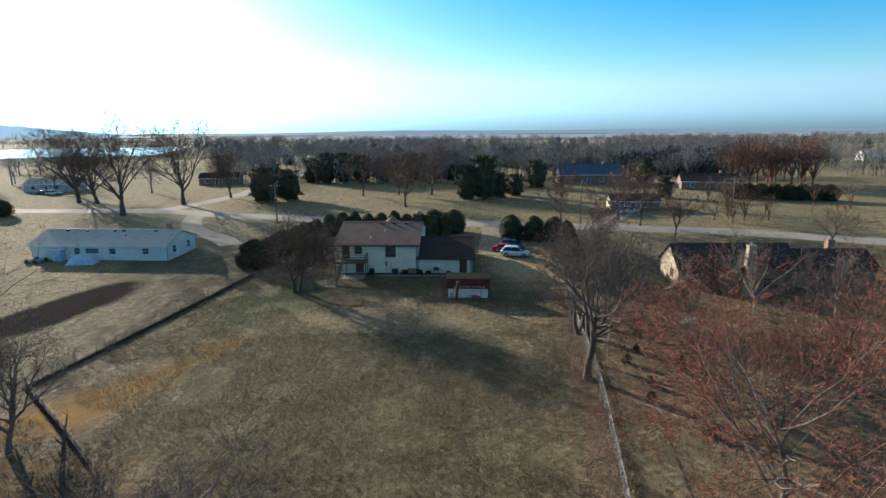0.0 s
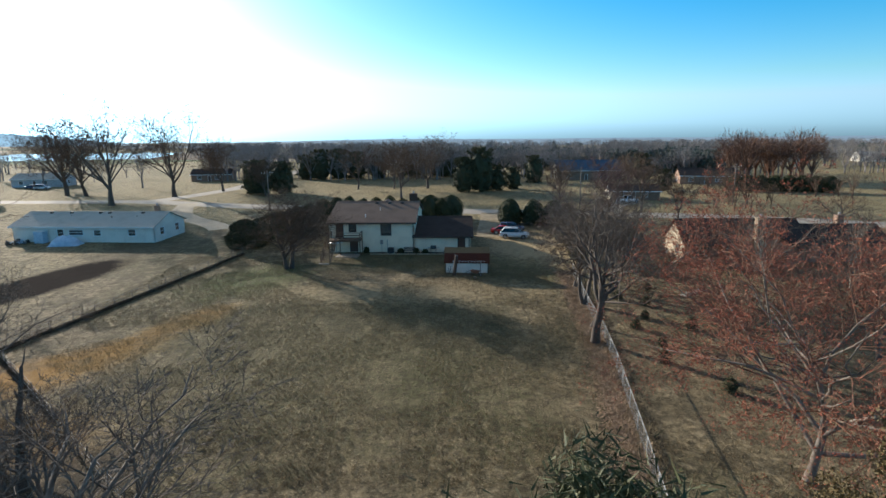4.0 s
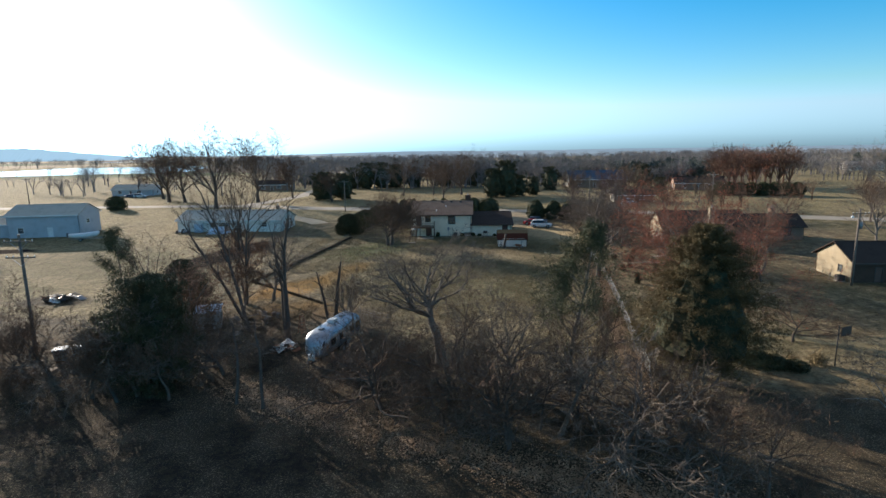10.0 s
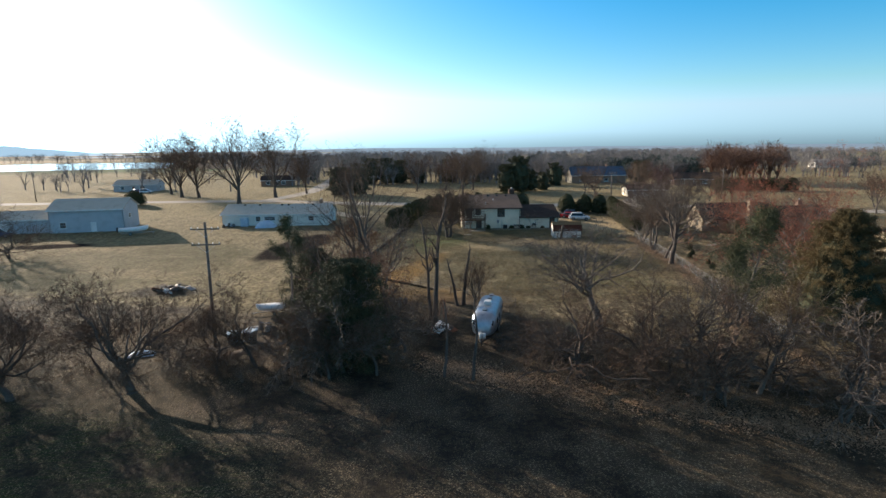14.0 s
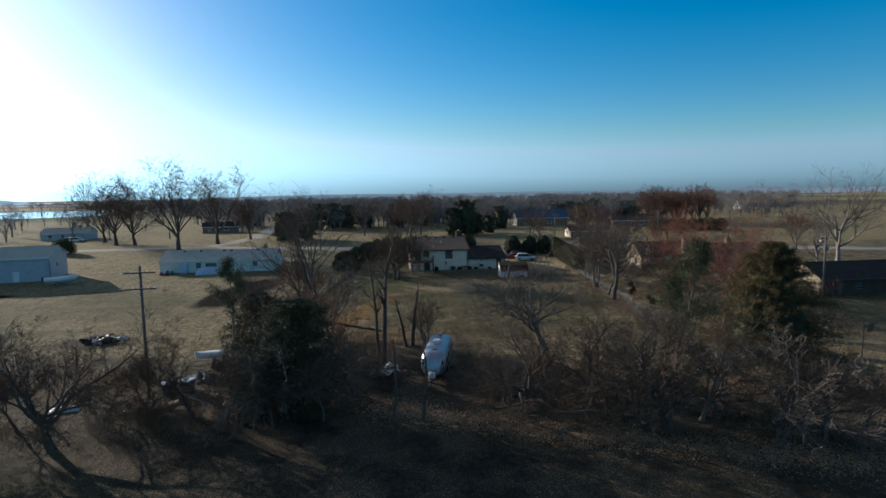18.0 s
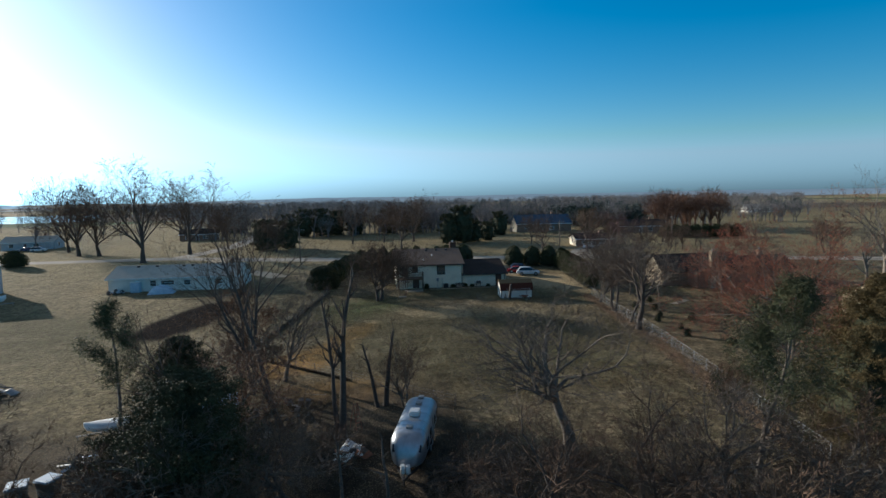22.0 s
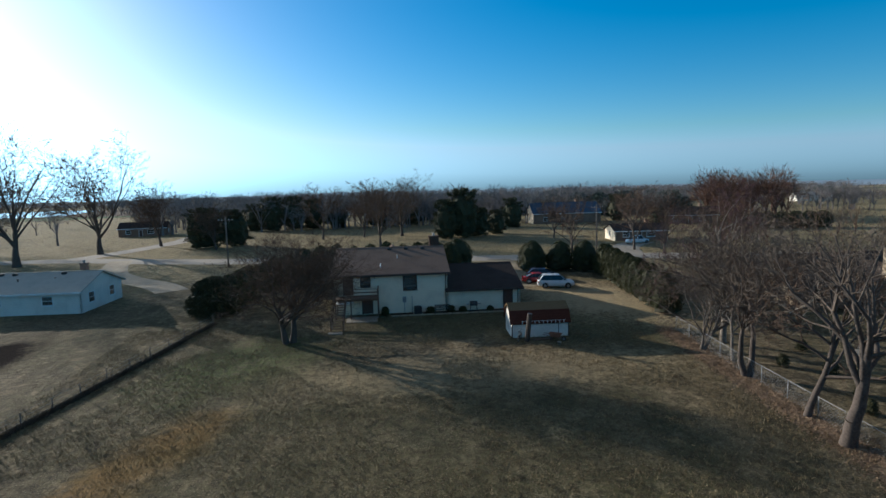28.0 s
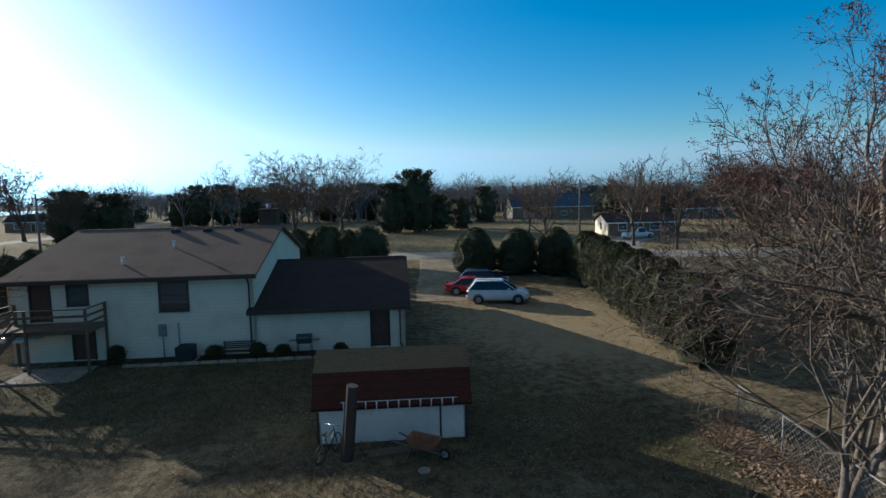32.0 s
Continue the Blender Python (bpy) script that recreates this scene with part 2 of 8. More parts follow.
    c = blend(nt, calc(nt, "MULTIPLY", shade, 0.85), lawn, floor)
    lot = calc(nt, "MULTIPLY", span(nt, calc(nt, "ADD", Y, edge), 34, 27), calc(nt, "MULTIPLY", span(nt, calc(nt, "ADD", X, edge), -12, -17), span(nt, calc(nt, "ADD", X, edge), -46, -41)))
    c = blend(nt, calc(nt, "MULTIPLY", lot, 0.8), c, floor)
    crop = span(nt, calc(nt, "ADD", wood, calc(nt, "MULTIPLY", X, 0.08)), -12.5, -19)
    rows = nt.nodes.new("ShaderNodeTexWave")
    rows.bands_direction = "Y"
    rows.inputs["Scale"].default_value, rows.inputs["Distortion"].default_value, rows.inputs["Detail Scale"].default_value = 0.55, 1.5, 1.0
    nt.links.new(v, rows.inputs["Vector"])
    # right of the crop: brown floor, with the thicket's long shadow painted in
    green_share = span(nt, calc(nt, "ADD", X, calc(nt, "MULTIPLY", edge, 1.5)), -44, -30, 1.0, 0.12)
    c = blend(nt, crop, c, blend(nt, calc(nt, "MULTIPLY", green_share, calc(nt, "MULTIPLY", span(nt, mid, 0.3, 0.6), span(nt, rows.outputs["Fac"], 0.0, 0.7, 0.45, 1))), LITTER_DARK, CROP))
    cells = nt.nodes.new("ShaderNodeTexVoronoi")
    cells.inputs["Scale"].default_value = 0.0035
    nt.links.new(v, cells.inputs["Vector"])
    far = nt.nodes.new("ShaderNodeValToRGB")
    far.color_ramp.interpolation = "CONSTANT"
    for pos, col in ((0.0, GRASS_PALE), (0.3, (0.17, 0.15, 0.09)), (0.5, (0.09, 0.15, 0.06)), (0.68, STRAW), (0.85, (0.14, 0.10, 0.07))):
        e = far.color_ramp.elements.new(pos) if pos else far.color_ramp.elements[0]
        e.color = (*col, 1)
    pick = nt.nodes.new("ShaderNodeSeparateColor")
    nt.links.new(cells.outputs["Color"], pick.inputs[0])
    nt.links.new(pick.outputs[0], far.inputs["Fac"])
    c = blend(nt, span(nt, Y, 330, 420), c, far.outputs["Color"])
    c = blend(nt, calc(nt, "MULTIPLY", bare, calc(nt, "MULTIPLY", span(nt, fine, 0.42, 0.62), 0.72)), c, tuple(0.5 * k for k in GRASS_BROWN))
    c = blend(nt, calc(nt, "MULTIPLY", bare, calc(nt, "MULTIPLY", span(nt, tuft, 0.5, 0.72), calc(nt, "MULTIPLY", span(nt, mid, 0.3, 0.6), 0.95))), c, STRAW)
    nt.links.new(c, p.inputs["Base Color"])
    p.inputs["Roughness"].default_value = 0.95
    nt.links.new(calc(nt, "MULTIPLY", bare, 0.1), p.inputs["Specular IOR Level"])
    rough = calc(nt, "MULTIPLY", calc(nt, "ADD", calc(nt, "MULTIPLY", streak, 1.6), calc(nt, "MULTIPLY", blot, 1.2)), 1.0)
    bump(nt, p, calc(nt, "ADD", calc(nt, "ADD", calc(nt, "MULTIPLY", fine, 0.9), tuft), rough), 1.0, 0.24)
    return m


GRASS_TAN, GRASS_BROWN, GRASS_OLIVE, GRASS_PALE, GRASS_GREEN = (0.262, 0.206, 0.12), (0.148, 0.118, 0.073), (0.122, 0.116, 0.053), (0.38, 0.305, 0.155), (0.105, 0.13, 0.042)
SOIL_DARK = (0.036, 0.03, 0.027)
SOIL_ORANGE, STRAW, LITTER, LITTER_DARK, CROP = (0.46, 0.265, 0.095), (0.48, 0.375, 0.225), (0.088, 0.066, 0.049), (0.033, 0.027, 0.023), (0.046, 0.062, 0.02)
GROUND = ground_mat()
ASPHALT = stuff_mat("worn_asphalt", (0.32, 0.275, 0.22), (0.42, 0.37, 0.3), 3.0, 0.9, 0.1, 0.006, gloss=0.2)
CONCRETE = stuff_mat("concrete", (0.30, 0.26, 0.205), (0.42, 0.37, 0.30), 2.0, 0.9, 0.15, 0.006, gloss=0.2)
GRAVEL_TAN = stuff_mat("tan_gravel", (0.25, 0.2, 0.13), (0.38, 0.31, 0.21), 1.5, 0.95, 0.15, 0.01, gloss=0.05, stain=0.5)
LIT_GRASS = stuff_mat("lit_grass", (0.27, 0.21, 0.115), (0.4, 0.32, 0.18), 1.2, 0.95, 0.3, 0.02, gloss=0.05, stain=0.5)
GRAVEL = stuff_mat("gravel", (0.36, 0.29, 0.2), (0.5, 0.42, 0.31), 8.0, 0.95, 0.3, 0.015, gloss=0.1)
WATER = stuff_mat("water", (0.05, 0.07, 0.09), (0.07, 0.09, 0.11), 0.05, 0.12, 0.05, 0.05)
SIDING_CREAM = lined_mat("cream_lap_siding", (0.83, 0.715, 0.53), (0.88, 0.775, 0.6), 0.2, "Z", 0.6)
SIDING_WHITE = lined_mat("white_lap_siding", (0.74, 0.69, 0.61), (0.82, 0.77, 0.69), 0.2, "Z", 0.6)
SIDING_GREY = lined_mat("grey_lap_siding", (0.42, 0.44, 0.46), (0.5, 0.52, 0.54), 0.2, "Z", 0.6)
SIDING_TAN = lined_mat("tan_lap_siding", (0.32, 0.26, 0.17), (0.39, 0.32, 0.215), 0.2, "Z", 0.65)
BOARD_WHITE = stuff_mat("white_painted_board", (0.76, 0.71, 0.63), (0.84, 0.79, 0.71), 4, 0.7, 0.2)
STONE = stuff_mat("buff_stone", (0.33, 0.255, 0.165), (0.49, 0.40, 0.28), 3.5, 0.85, 0.9, 0.04)
BRICK = stuff_mat("brown_brick", (0.22, 0.13, 0.09), (0.30, 0.19, 0.13), 7.0, 0.85, 0.6, 0.01)
BRICK_DARK = stuff_mat("dark_brown_brick", (0.075, 0.045, 0.034), (0.115, 0.072, 0.052), 7.0, 0.9, 0.6, 0.01, gloss=0.15)
SHINGLE_BROWN = lined_mat("brown_shingles", (0.165, 0.118, 0.092), (0.235, 0.168, 0.13), 0.14, "Y", 0.95, 0.012, 14, gloss=0.04)
SHINGLE_TAN_LIT = lined_mat("sunlit_tan_shingles", (0.17, 0.115, 0.062), (0.24, 0.165, 0.092), 0.14, "Y", 0.95, 0.012, 14, gloss=0.04)
SHINGLE_DARK = lined_mat("dark_shingles", (0.046, 0.036, 0.032), (0.078, 0.061, 0.054), 0.14, "Y", 0.95, 0.012, 14, gloss=0.04)
SHINGLE_GREY = lined_mat("grey_shingles", (0.46, 0.41, 0.34), (0.57, 0.51, 0.43), 0.14, "Y", 0.95, 0.012, 14, gloss=0.1)
SHINGLE_RED_SHADE = lined_mat("shaded_red_shingles", (0.08, 0.03, 0.022), (0.12, 0.046, 0.032), 0.14, "Y", 0.95, 0.012, 14, gloss=0.04)
ROOF_BLUE = lined_mat("blue_roofing", (0.05, 0.085, 0.13), (0.085, 0.13, 0.18), 0.3, "X", 0.8)
TRIM_DARK = stuff_mat("dark_brown_trim", (0.05, 0.035, 0.028), (0.08, 0.055, 0.042), 12, 0.6, 0.1)
TRIM_WHITE = stuff_mat("white_trim", (0.74, 0.74, 0.72), (0.82, 0.82, 0.8), 8, 0.5, 0.1)
DOOR_BROWN = stuff_mat("brown_door_paint", (0.09, 0.045, 0.032), (0.13, 0.065, 0.045), 6, 0.5, 0.15)
GLASS = glass_mat("window_glass", (0.35, 0.4, 0.42))
CAR_GLASS = stuff_mat("tinted_glass", (0.012, 0.014, 0.017), (0.018, 0.02, 0.024), 2, 0.08, 0)
CURTAIN = stuff_mat("drawn_curtain", (0.3, 0.27, 0.24), (0.42, 0.38, 0.34), 5, 0.9, 0.4, 0.02)
WOOD_DECK = stuff_mat("weathered_deck_timber", (0.14, 0.085, 0.055), (0.23, 0.15, 0.10), 9, 0.85, 0.4)
WOOD_GREY = stuff_mat("grey_pole_timber", (0.13, 0.10, 0.08), (0.22, 0.18, 0.145), 11, 0.9, 0.5)
BARK = stuff_mat("grey_brown_bark", (0.13, 0.105, 0.085), (0.22, 0.185, 0.15), 9, 0.95, 0.7, 0.02)
BARK_DARK = stuff_mat("dark_bark", (0.07, 0.055, 0.045), (0.13, 0.10, 0.08), 9, 0.95, 0.7, 0.02)
BARK_MAPLE = stuff_mat("smooth_grey_bark", (0.085, 0.068, 0.058), (0.17, 0.14, 0.12), 4, 0.9, 0.5, 0.01, gloss=0.2)
BARK_PALE = stuff_mat("pale_bark", (0.18, 0.15, 0.12), (0.34, 0.295, 0.245), 4, 0.9, 0.5, 0.01, gloss=0.2)
TWIG = stuff_mat("brown_twigs", (0.11, 0.07, 0.047), (0.165, 0.11, 0.078), 3, 0.9, 0, gloss=0.15)
TWIG_DARK = stuff_mat("dark_twigs", (0.055, 0.038, 0.028), (0.09, 0.064, 0.047), 3, 0.95, 0, gloss=0.1)
TWIG_GREY = stuff_mat("grey_twigs", (0.125, 0.098, 0.077), (0.185, 0.148, 0.118), 3, 0.9, 0, gloss=0.15)
TWIG_RED = stuff_mat("reddish_twigs", (0.16, 0.085, 0.055), (0.24, 0.135, 0.09), 3, 0.9, 0, gloss=0.15)
BUDS = leaf_mat("red_buds", (0.3, 0.075, 0.042), (0.48, 0.155, 0.085))
BUDS_PURPLE = leaf_mat("purple_buds", (0.11, 0.05, 0.065), (0.21, 0.1, 0.12))
WEED_DARK = leaf_mat("dark_dead_weeds", (0.07, 0.055, 0.04), (0.15, 0.115, 0.078))
DRY_LEAF = leaf_mat("dry_leaves", (0.17, 0.095, 0.055), (0.30, 0.18, 0.10))
LITTER_LEAF = leaf_mat("fallen_leaves", (0.237, 0.15, 0.088), (0.425, 0.294, 0.181))
CEDAR = leaf_mat("cedar_foliage", (0.046, 0.05, 0.023), (0.096, 0.086, 0.036))
CEDAR_RUST = leaf_mat("rusty_cedar_foliage", (0.1, 0.074, 0.028), (0.152, 0.106, 0.042))
HEDGE = leaf_mat("hedge_foliage", (0.042, 0.048, 0.013), (0.068, 0.07, 0.02))
TWIG_RED_FAR = stuff_mat("reddish_brown_far_twigs", (0.13, 0.072, 0.05), (0.2, 0.115, 0.08), 3, 0.9, 0, gloss=0.15)
# far twigs greyed and paled: haze of distance is mixed into their colour
TWIG_WOODS = stuff_mat("hazed_far_twigs", (0.17, 0.152, 0.145), (0.26, 0.235, 0.222), 0.4, 0.95, 0, gloss=0.1)
# far cedar green, made paler and bluer for haze
CEDAR_FAR = leaf_mat("hazed_far_cedar_foliage", (0.045, 0.066, 0.055), (0.085, 0.112, 0.088))
PINE = leaf_mat("pine_needles", (0.052, 0.06, 0.026), (0.1, 0.103, 0.044))
# dense inner foliage, its colour darkened for the shade inside a crown
CORE = stuff_mat("shaded_inner_foliage", (0.028, 0.032, 0.013), (0.046, 0.048, 0.02), 4, 0.95, 0.8, 0.05)
STRAW_TUFT = leaf_mat("dry_grass_blades", (0.17, 0.12, 0.06), (0.36, 0.27, 0.14))
ALUMINIUM = stuff_mat("weathered_aluminium", (0.34, 0.37, 0.41), (0.46, 0.49, 0.53), 2, 0.42, 0.02, 0.004, metal=0.8, stain=0.35)
STEEL = stuff_mat("galvanised_steel", (0.28, 0.28, 0.275), (0.4, 0.4, 0.39), 8, 0.6, 0.1, 0.005, metal=0.4)
PAINT_WHITE = stuff_mat("white_car_paint", (0.72, 0.73, 0.75), (0.78, 0.79, 0.8), 1, 0.22, 0)
PAINT_RED = stuff_mat("red_car_paint", (0.34, 0.02, 0.018), (0.4, 0.03, 0.025), 1, 0.22, 0)
PAINT_BLUE = stuff_mat("dark_blue_car_paint", (0.03, 0.05, 0.10), (0.04, 0.065, 0.13), 1, 0.25, 0)
RUBBER = stuff_mat("black_rubber", (0.016, 0.016, 0.017), (0.03, 0.03, 0.03), 20, 0.8, 0.2)
BLACK = stuff_mat("black_metal", (0.02, 0.02, 0.022), (0.045, 0.045, 0.045), 12, 0.55, 0.1)
CHROME = stuff_mat("bright_metal", (0.55, 0.56, 0.58), (0.68, 0.69, 0.7), 5, 0.2, 0, metal=0.95)
LAMP_RED = stuff_mat("red_lens", (0.35, 0.01, 0.01), (0.42, 0.02, 0.02), 4, 0.15, 0)
LAMP_CLEAR = stuff_mat("clear_lens", (0.6, 0.62, 0.65), (0.72, 0.74, 0.76), 4, 0.1, 0)
SOIL = stuff_mat("dark_shadow_soil", (0.04, 0.031, 0.024), (0.075, 0.058, 0.043), 7, 0.95, 0.8, 0.04, gloss=0.1)
TARP_BLUE = stuff_mat("pale_blue_tarp", (0.35, 0.46, 0.58), (0.55, 0.64, 0.72), 3, 0.5, 0.6, 0.05)
PLASTIC_WHITE = stuff_mat("white_plastic", (0.72, 0.72, 0.7), (0.82, 0.82, 0.8), 4, 0.45, 0.1)
RUST = stuff_mat("rusty_metal", (0.24, 0.09, 0.05), (0.36, 0.16, 0.09), 6, 0.85, 0.5)
# emission puts the blue haze of distance into the far hill
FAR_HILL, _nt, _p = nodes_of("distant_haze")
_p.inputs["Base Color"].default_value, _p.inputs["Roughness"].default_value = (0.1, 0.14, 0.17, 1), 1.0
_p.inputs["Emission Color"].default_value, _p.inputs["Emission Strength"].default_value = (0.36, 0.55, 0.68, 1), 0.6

# a dimmer glow paints the same haze onto the far woods
FAR_WOOD, _nt, _p = nodes_of("distant_woods_haze")
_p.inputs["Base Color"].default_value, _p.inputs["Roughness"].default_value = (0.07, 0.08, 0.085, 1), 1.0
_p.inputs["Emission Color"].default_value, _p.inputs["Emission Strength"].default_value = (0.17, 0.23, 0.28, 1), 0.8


# ---- building blocks ----
def box(bm, x0, x1, y0, y1, z0, z1):
    v = [bm.verts.new((x, y, z)) for x in (x0, x1) for y in (y0, y1) for z in (z0, z1)]
    for f in ((0, 1, 3, 2), (4, 6, 7, 5), (0, 4, 5, 1), (2, 3, 7, 6), (0, 2, 6, 4), (1, 5, 7, 3)):
        bm.faces.new([v[i] for i in f])
    return v


def soft_box(bm, x0, x1, y0, y1, z0, z1, r=0.02, n=2):
    t = bmesh.new()
    box(t, x0, x1, y0, y1, z0, z1)
    bmesh.ops.bevel(t, geom=t.edges[:], offset=r, segments=n, affect="EDGES")
    pour(bm, t)


def pour(bm, t, m=None):
    """Adds the bmesh t to bm, and frees t."""
    if m is not None:
        bmesh.ops.transform(t, matrix=m, verts=t.verts)
    seen = {v: bm.verts.new(v.co) for v in t.verts}
    for f in t.faces:
        bm.faces.new([seen[v] for v in f.verts]).smooth = f.smooth
    t.free()


def beam(bm, p, q, w, h):
    """A bar from p to q, w wide and h high."""
    p, q = Vector(p), Vector(q)
    t = bmesh.new()
    L = (q - p).length
    box(t, -w / 2, w / 2, -h / 2, h / 2, 0, L)
    pour(bm, t, Matrix.Translation(p) @ (q - p).to_track_quat("Z", "Y").to_matrix().to_4x4())


def rod(bm, p, q, r, r2=None, sides=8, caps=True):
    p, q = Vector(p), Vector(q)
    t = bmesh.new()
    bmesh.ops.create_cone(t, cap_ends=caps, segments=sides, radius1=r, radius2=r if r2 is None else r2, depth=(q - p).length)
    for f in t.faces:
        f.smooth = len(f.verts) == 4
    pour(bm, t, Matrix.Translation((p + q) / 2) @ (q - p).to_track_quat("Z", "Y").to_matrix().to_4x4())


def hoop(bm, m, R, r, n=20, k=6):
    """A torus in the pose m."""
    ring = []
    for i in range(n):
        a = 2 * math.pi * i / n
        ring.append([bm.verts.new(m @ Vector(((R + r * math.cos(b)) * math.cos(a), (R + r * math.cos(b)) * math.sin(a), r * math.sin(b)))) for b in (2 * math.pi * j / k for j in range(k))])
    for i in range(n):
        for j in range(k):
            bm.faces.new((ring[i][j], ring[(i + 1) % n][j], ring[(i + 1) % n][(j + 1) % k], ring[i][(j + 1) % k])).smooth = True


def loft(bm, rings, close=True):
    rows = [[bm.verts.new(p) for p in ring] for ring in rings]
    for a, b in zip(rows, rows[1:]):
        n = len(a)
        for i in range(n if close else n - 1):
            bm.faces.new((a[i], a[(i + 1) % n], b[(i + 1) % n], b[i])).smooth = True
    if close:
        bm.faces.new(rows[0][::-1])
        bm.faces.new(rows[-1])


def part(name, bm, material, parent, label=""):
    """Links a bmesh, or a mesh, as one mesh object under a thing or a part."""
    if isinstance(bm, bmesh.types.BMesh):
        me = bpy.data.meshes.new(name)
        bmesh.ops.recalc_face_normals(bm, faces=bm.faces)
        bm.to_mesh(me)
        bm.free()
    else:
        me = bm
    if not me.materials:
        me.materials.append(material)
    ob = new(name, me)
    ob.parent = parent
    return tagged(ob, label)


def thing(name, x, y, label, category, z=None, turn=0.0, group=""):
    ob = new(name)
    ob.matrix_world = pose(x, y, gz(x, y) if z is None else z, 0, 0, turn)
    ob.empty_display_size = 0.2
    return tagged(ob, label, category, group)


def np_mesh(name, verts, faces, smooth=False):
    """A mesh from arrays: verts n x 3, faces m x 3 or m x 4."""
    me = bpy.data.meshes.new(name)
    k = faces.shape[1]
    me.vertices.add(len(verts))
    me.vertices.foreach_set("co", np.ascontiguousarray(verts, dtype=np.float32).ravel())
    me.loops.add(faces.size)
    me.loops.foreach_set("vertex_index", np.ascontiguousarray(faces, dtype=np.int32).ravel())
    me.polygons.add(len(faces))
    me.polygons.foreach_set("loop_start", np.arange(0, faces.size, k, dtype=np.int32))
    me.polygons.foreach_set("use_smooth", np.full(len(faces), smooth))
    me.update(calc_edges=True)
    return me


# ---- ground ----
GY, GZ = (-3000, -40, 0, 48, 70, 79, 94, 135, 217, 9000), (-0.9, -0.9, -0.8, -0.45, 0.0, 0.3, 0.54, 1.36, 1.7, 1.7)


def gz(x, y):
    return float(np.interp(y, GY, GZ))


def sheet(name, xs, ys, material, lift=0.0):
    X, Y = np.meshgrid(np.array(xs, float), np.array(ys, float))
    Z = np.interp(Y, GY, GZ) + lift
    n, k = X.shape
    i = np.arange(n * k).reshape(n, k)
    me = np_mesh(name, np.stack((X, Y, Z), -1).reshape(-1, 3), np.stack((i[:-1, :-1], i[:-1, 1:], i[1:, 1:], i[1:, :-1]), -1).reshape(-1, 4), True)
    me.materials.append(material)
    return new(name, me)


def far_steps(reach):
    near = list(range(-240, 241, 8))
    out = [260 * 1.35 ** i for i in range(12) if 260 * 1.35 ** i < reach] + [reach]
    return [-v for v in out[::-1]] + near + out


ground = tagged(sheet("ground", far_steps(4600), [-v for v in (2500, 1200, 600, 300, 160)] + list(range(-100, 300, 5)) + [330, 400, 500, 700, 1000, 1500, 2300, 3400, 4700], GROUND), "dry winter lawn, wood floor and fields", "ground", kind="structure")


def strip(name, path, width, material, label, category, lift=0.03, kind="structure", step=2.5):
    """A paved band along a path of points, laid on the ground, with a low edge."""
    pts = []
    for (a, b), (c, d) in zip(path, path[1:]):
        n = max(1, int(math.hypot(c - a, d - b) / step))
        pts += [(a + (c - a) * i / n, b + (d - b) * i / n) for i in range(n)]
    pts.append(path[-1])
    sm = np.array(pts)
    for _ in range(6):
        sm[1:-1] = (sm[:-2] + 2 * sm[1:-1] + sm[2:]) / 4
    bm = bmesh.new()
    rows = []
    for i, (x, y) in enumerate(sm):
        d = sm[min(i + 1, len(sm) - 1)] - sm[max(i - 1, 0)]
        d /= np.hypot(*d)
        half = width / 2 * (1 + 0.12 * noise.noise((x * 0.2, y * 0.2, 0)))
        row = []
        for o, dz in ((-half - 0.25, -0.05), (-half, 0), (half, 0), (half + 0.25, -0.05)):
            px, py = x - d[1] * o, y + d[0] * o
            row.append(bm.verts.new((px, py, gz(px, py) + lift + dz)))
        rows.append(row)
    for a, b in zip(rows, rows[1:]):
        for i in range(3):
            bm.faces.new((a[i], a[i + 1], b[i + 1], b[i]))
    return tagged(part(name, bm, material, None), label, category, kind=kind)


strip("road", [(-330, 136), (-180, 141), (-116, 142), (-74, 141), (-53, 132.5), (-30, 126.5), (10, 119), (33, 115), (60, 109), (82, 99), (130, 82), (260, 50)], 6.5, ASPHALT, "worn grey asphalt street past the front yards", "road")
strip("road_branch", [(-74, 141), (-70, 152), (-65, 175), (-66, 220), (-70, 290), (-74, 420)], 5.5, ASPHALT, "pale asphalt side street beside bare trees", "road", 0.036)
strip("driveway", [(11, 117), (10.3, 108), (9.4, 100), (8.6, 95), (8.2, 91)], 4.2, GRAVEL_TAN, "worn tan driveway beside the house", "driveway", 0.03)
strip("driveway_neighbour", [(-62, 136), (-58, 122), (-52, 112), (-43, 106), (-40, 100)], 4.0, GRAVEL, "gravel driveway to the white ranch house", "driveway", 0.045)
strip("driveway_opposite", [(36, 115), (38, 124), (43, 131), (48, 134)], 5.0, CONCRETE, "pale driveway across the street", "driveway", 0.045)
# no real track: a pale strip paints sunlit grass between two shadow bands
strip("lit_grass_strip", [(18, 22), (24, 19.5), (32, 16), (42, 12), (70, 4)], 1.3, LIT_GRASS, "straw-coloured strip laid in for sunlit grass between shadows", "track", 0.03)
HX, HY, HTURN = -16.4, 80.4, -2.5


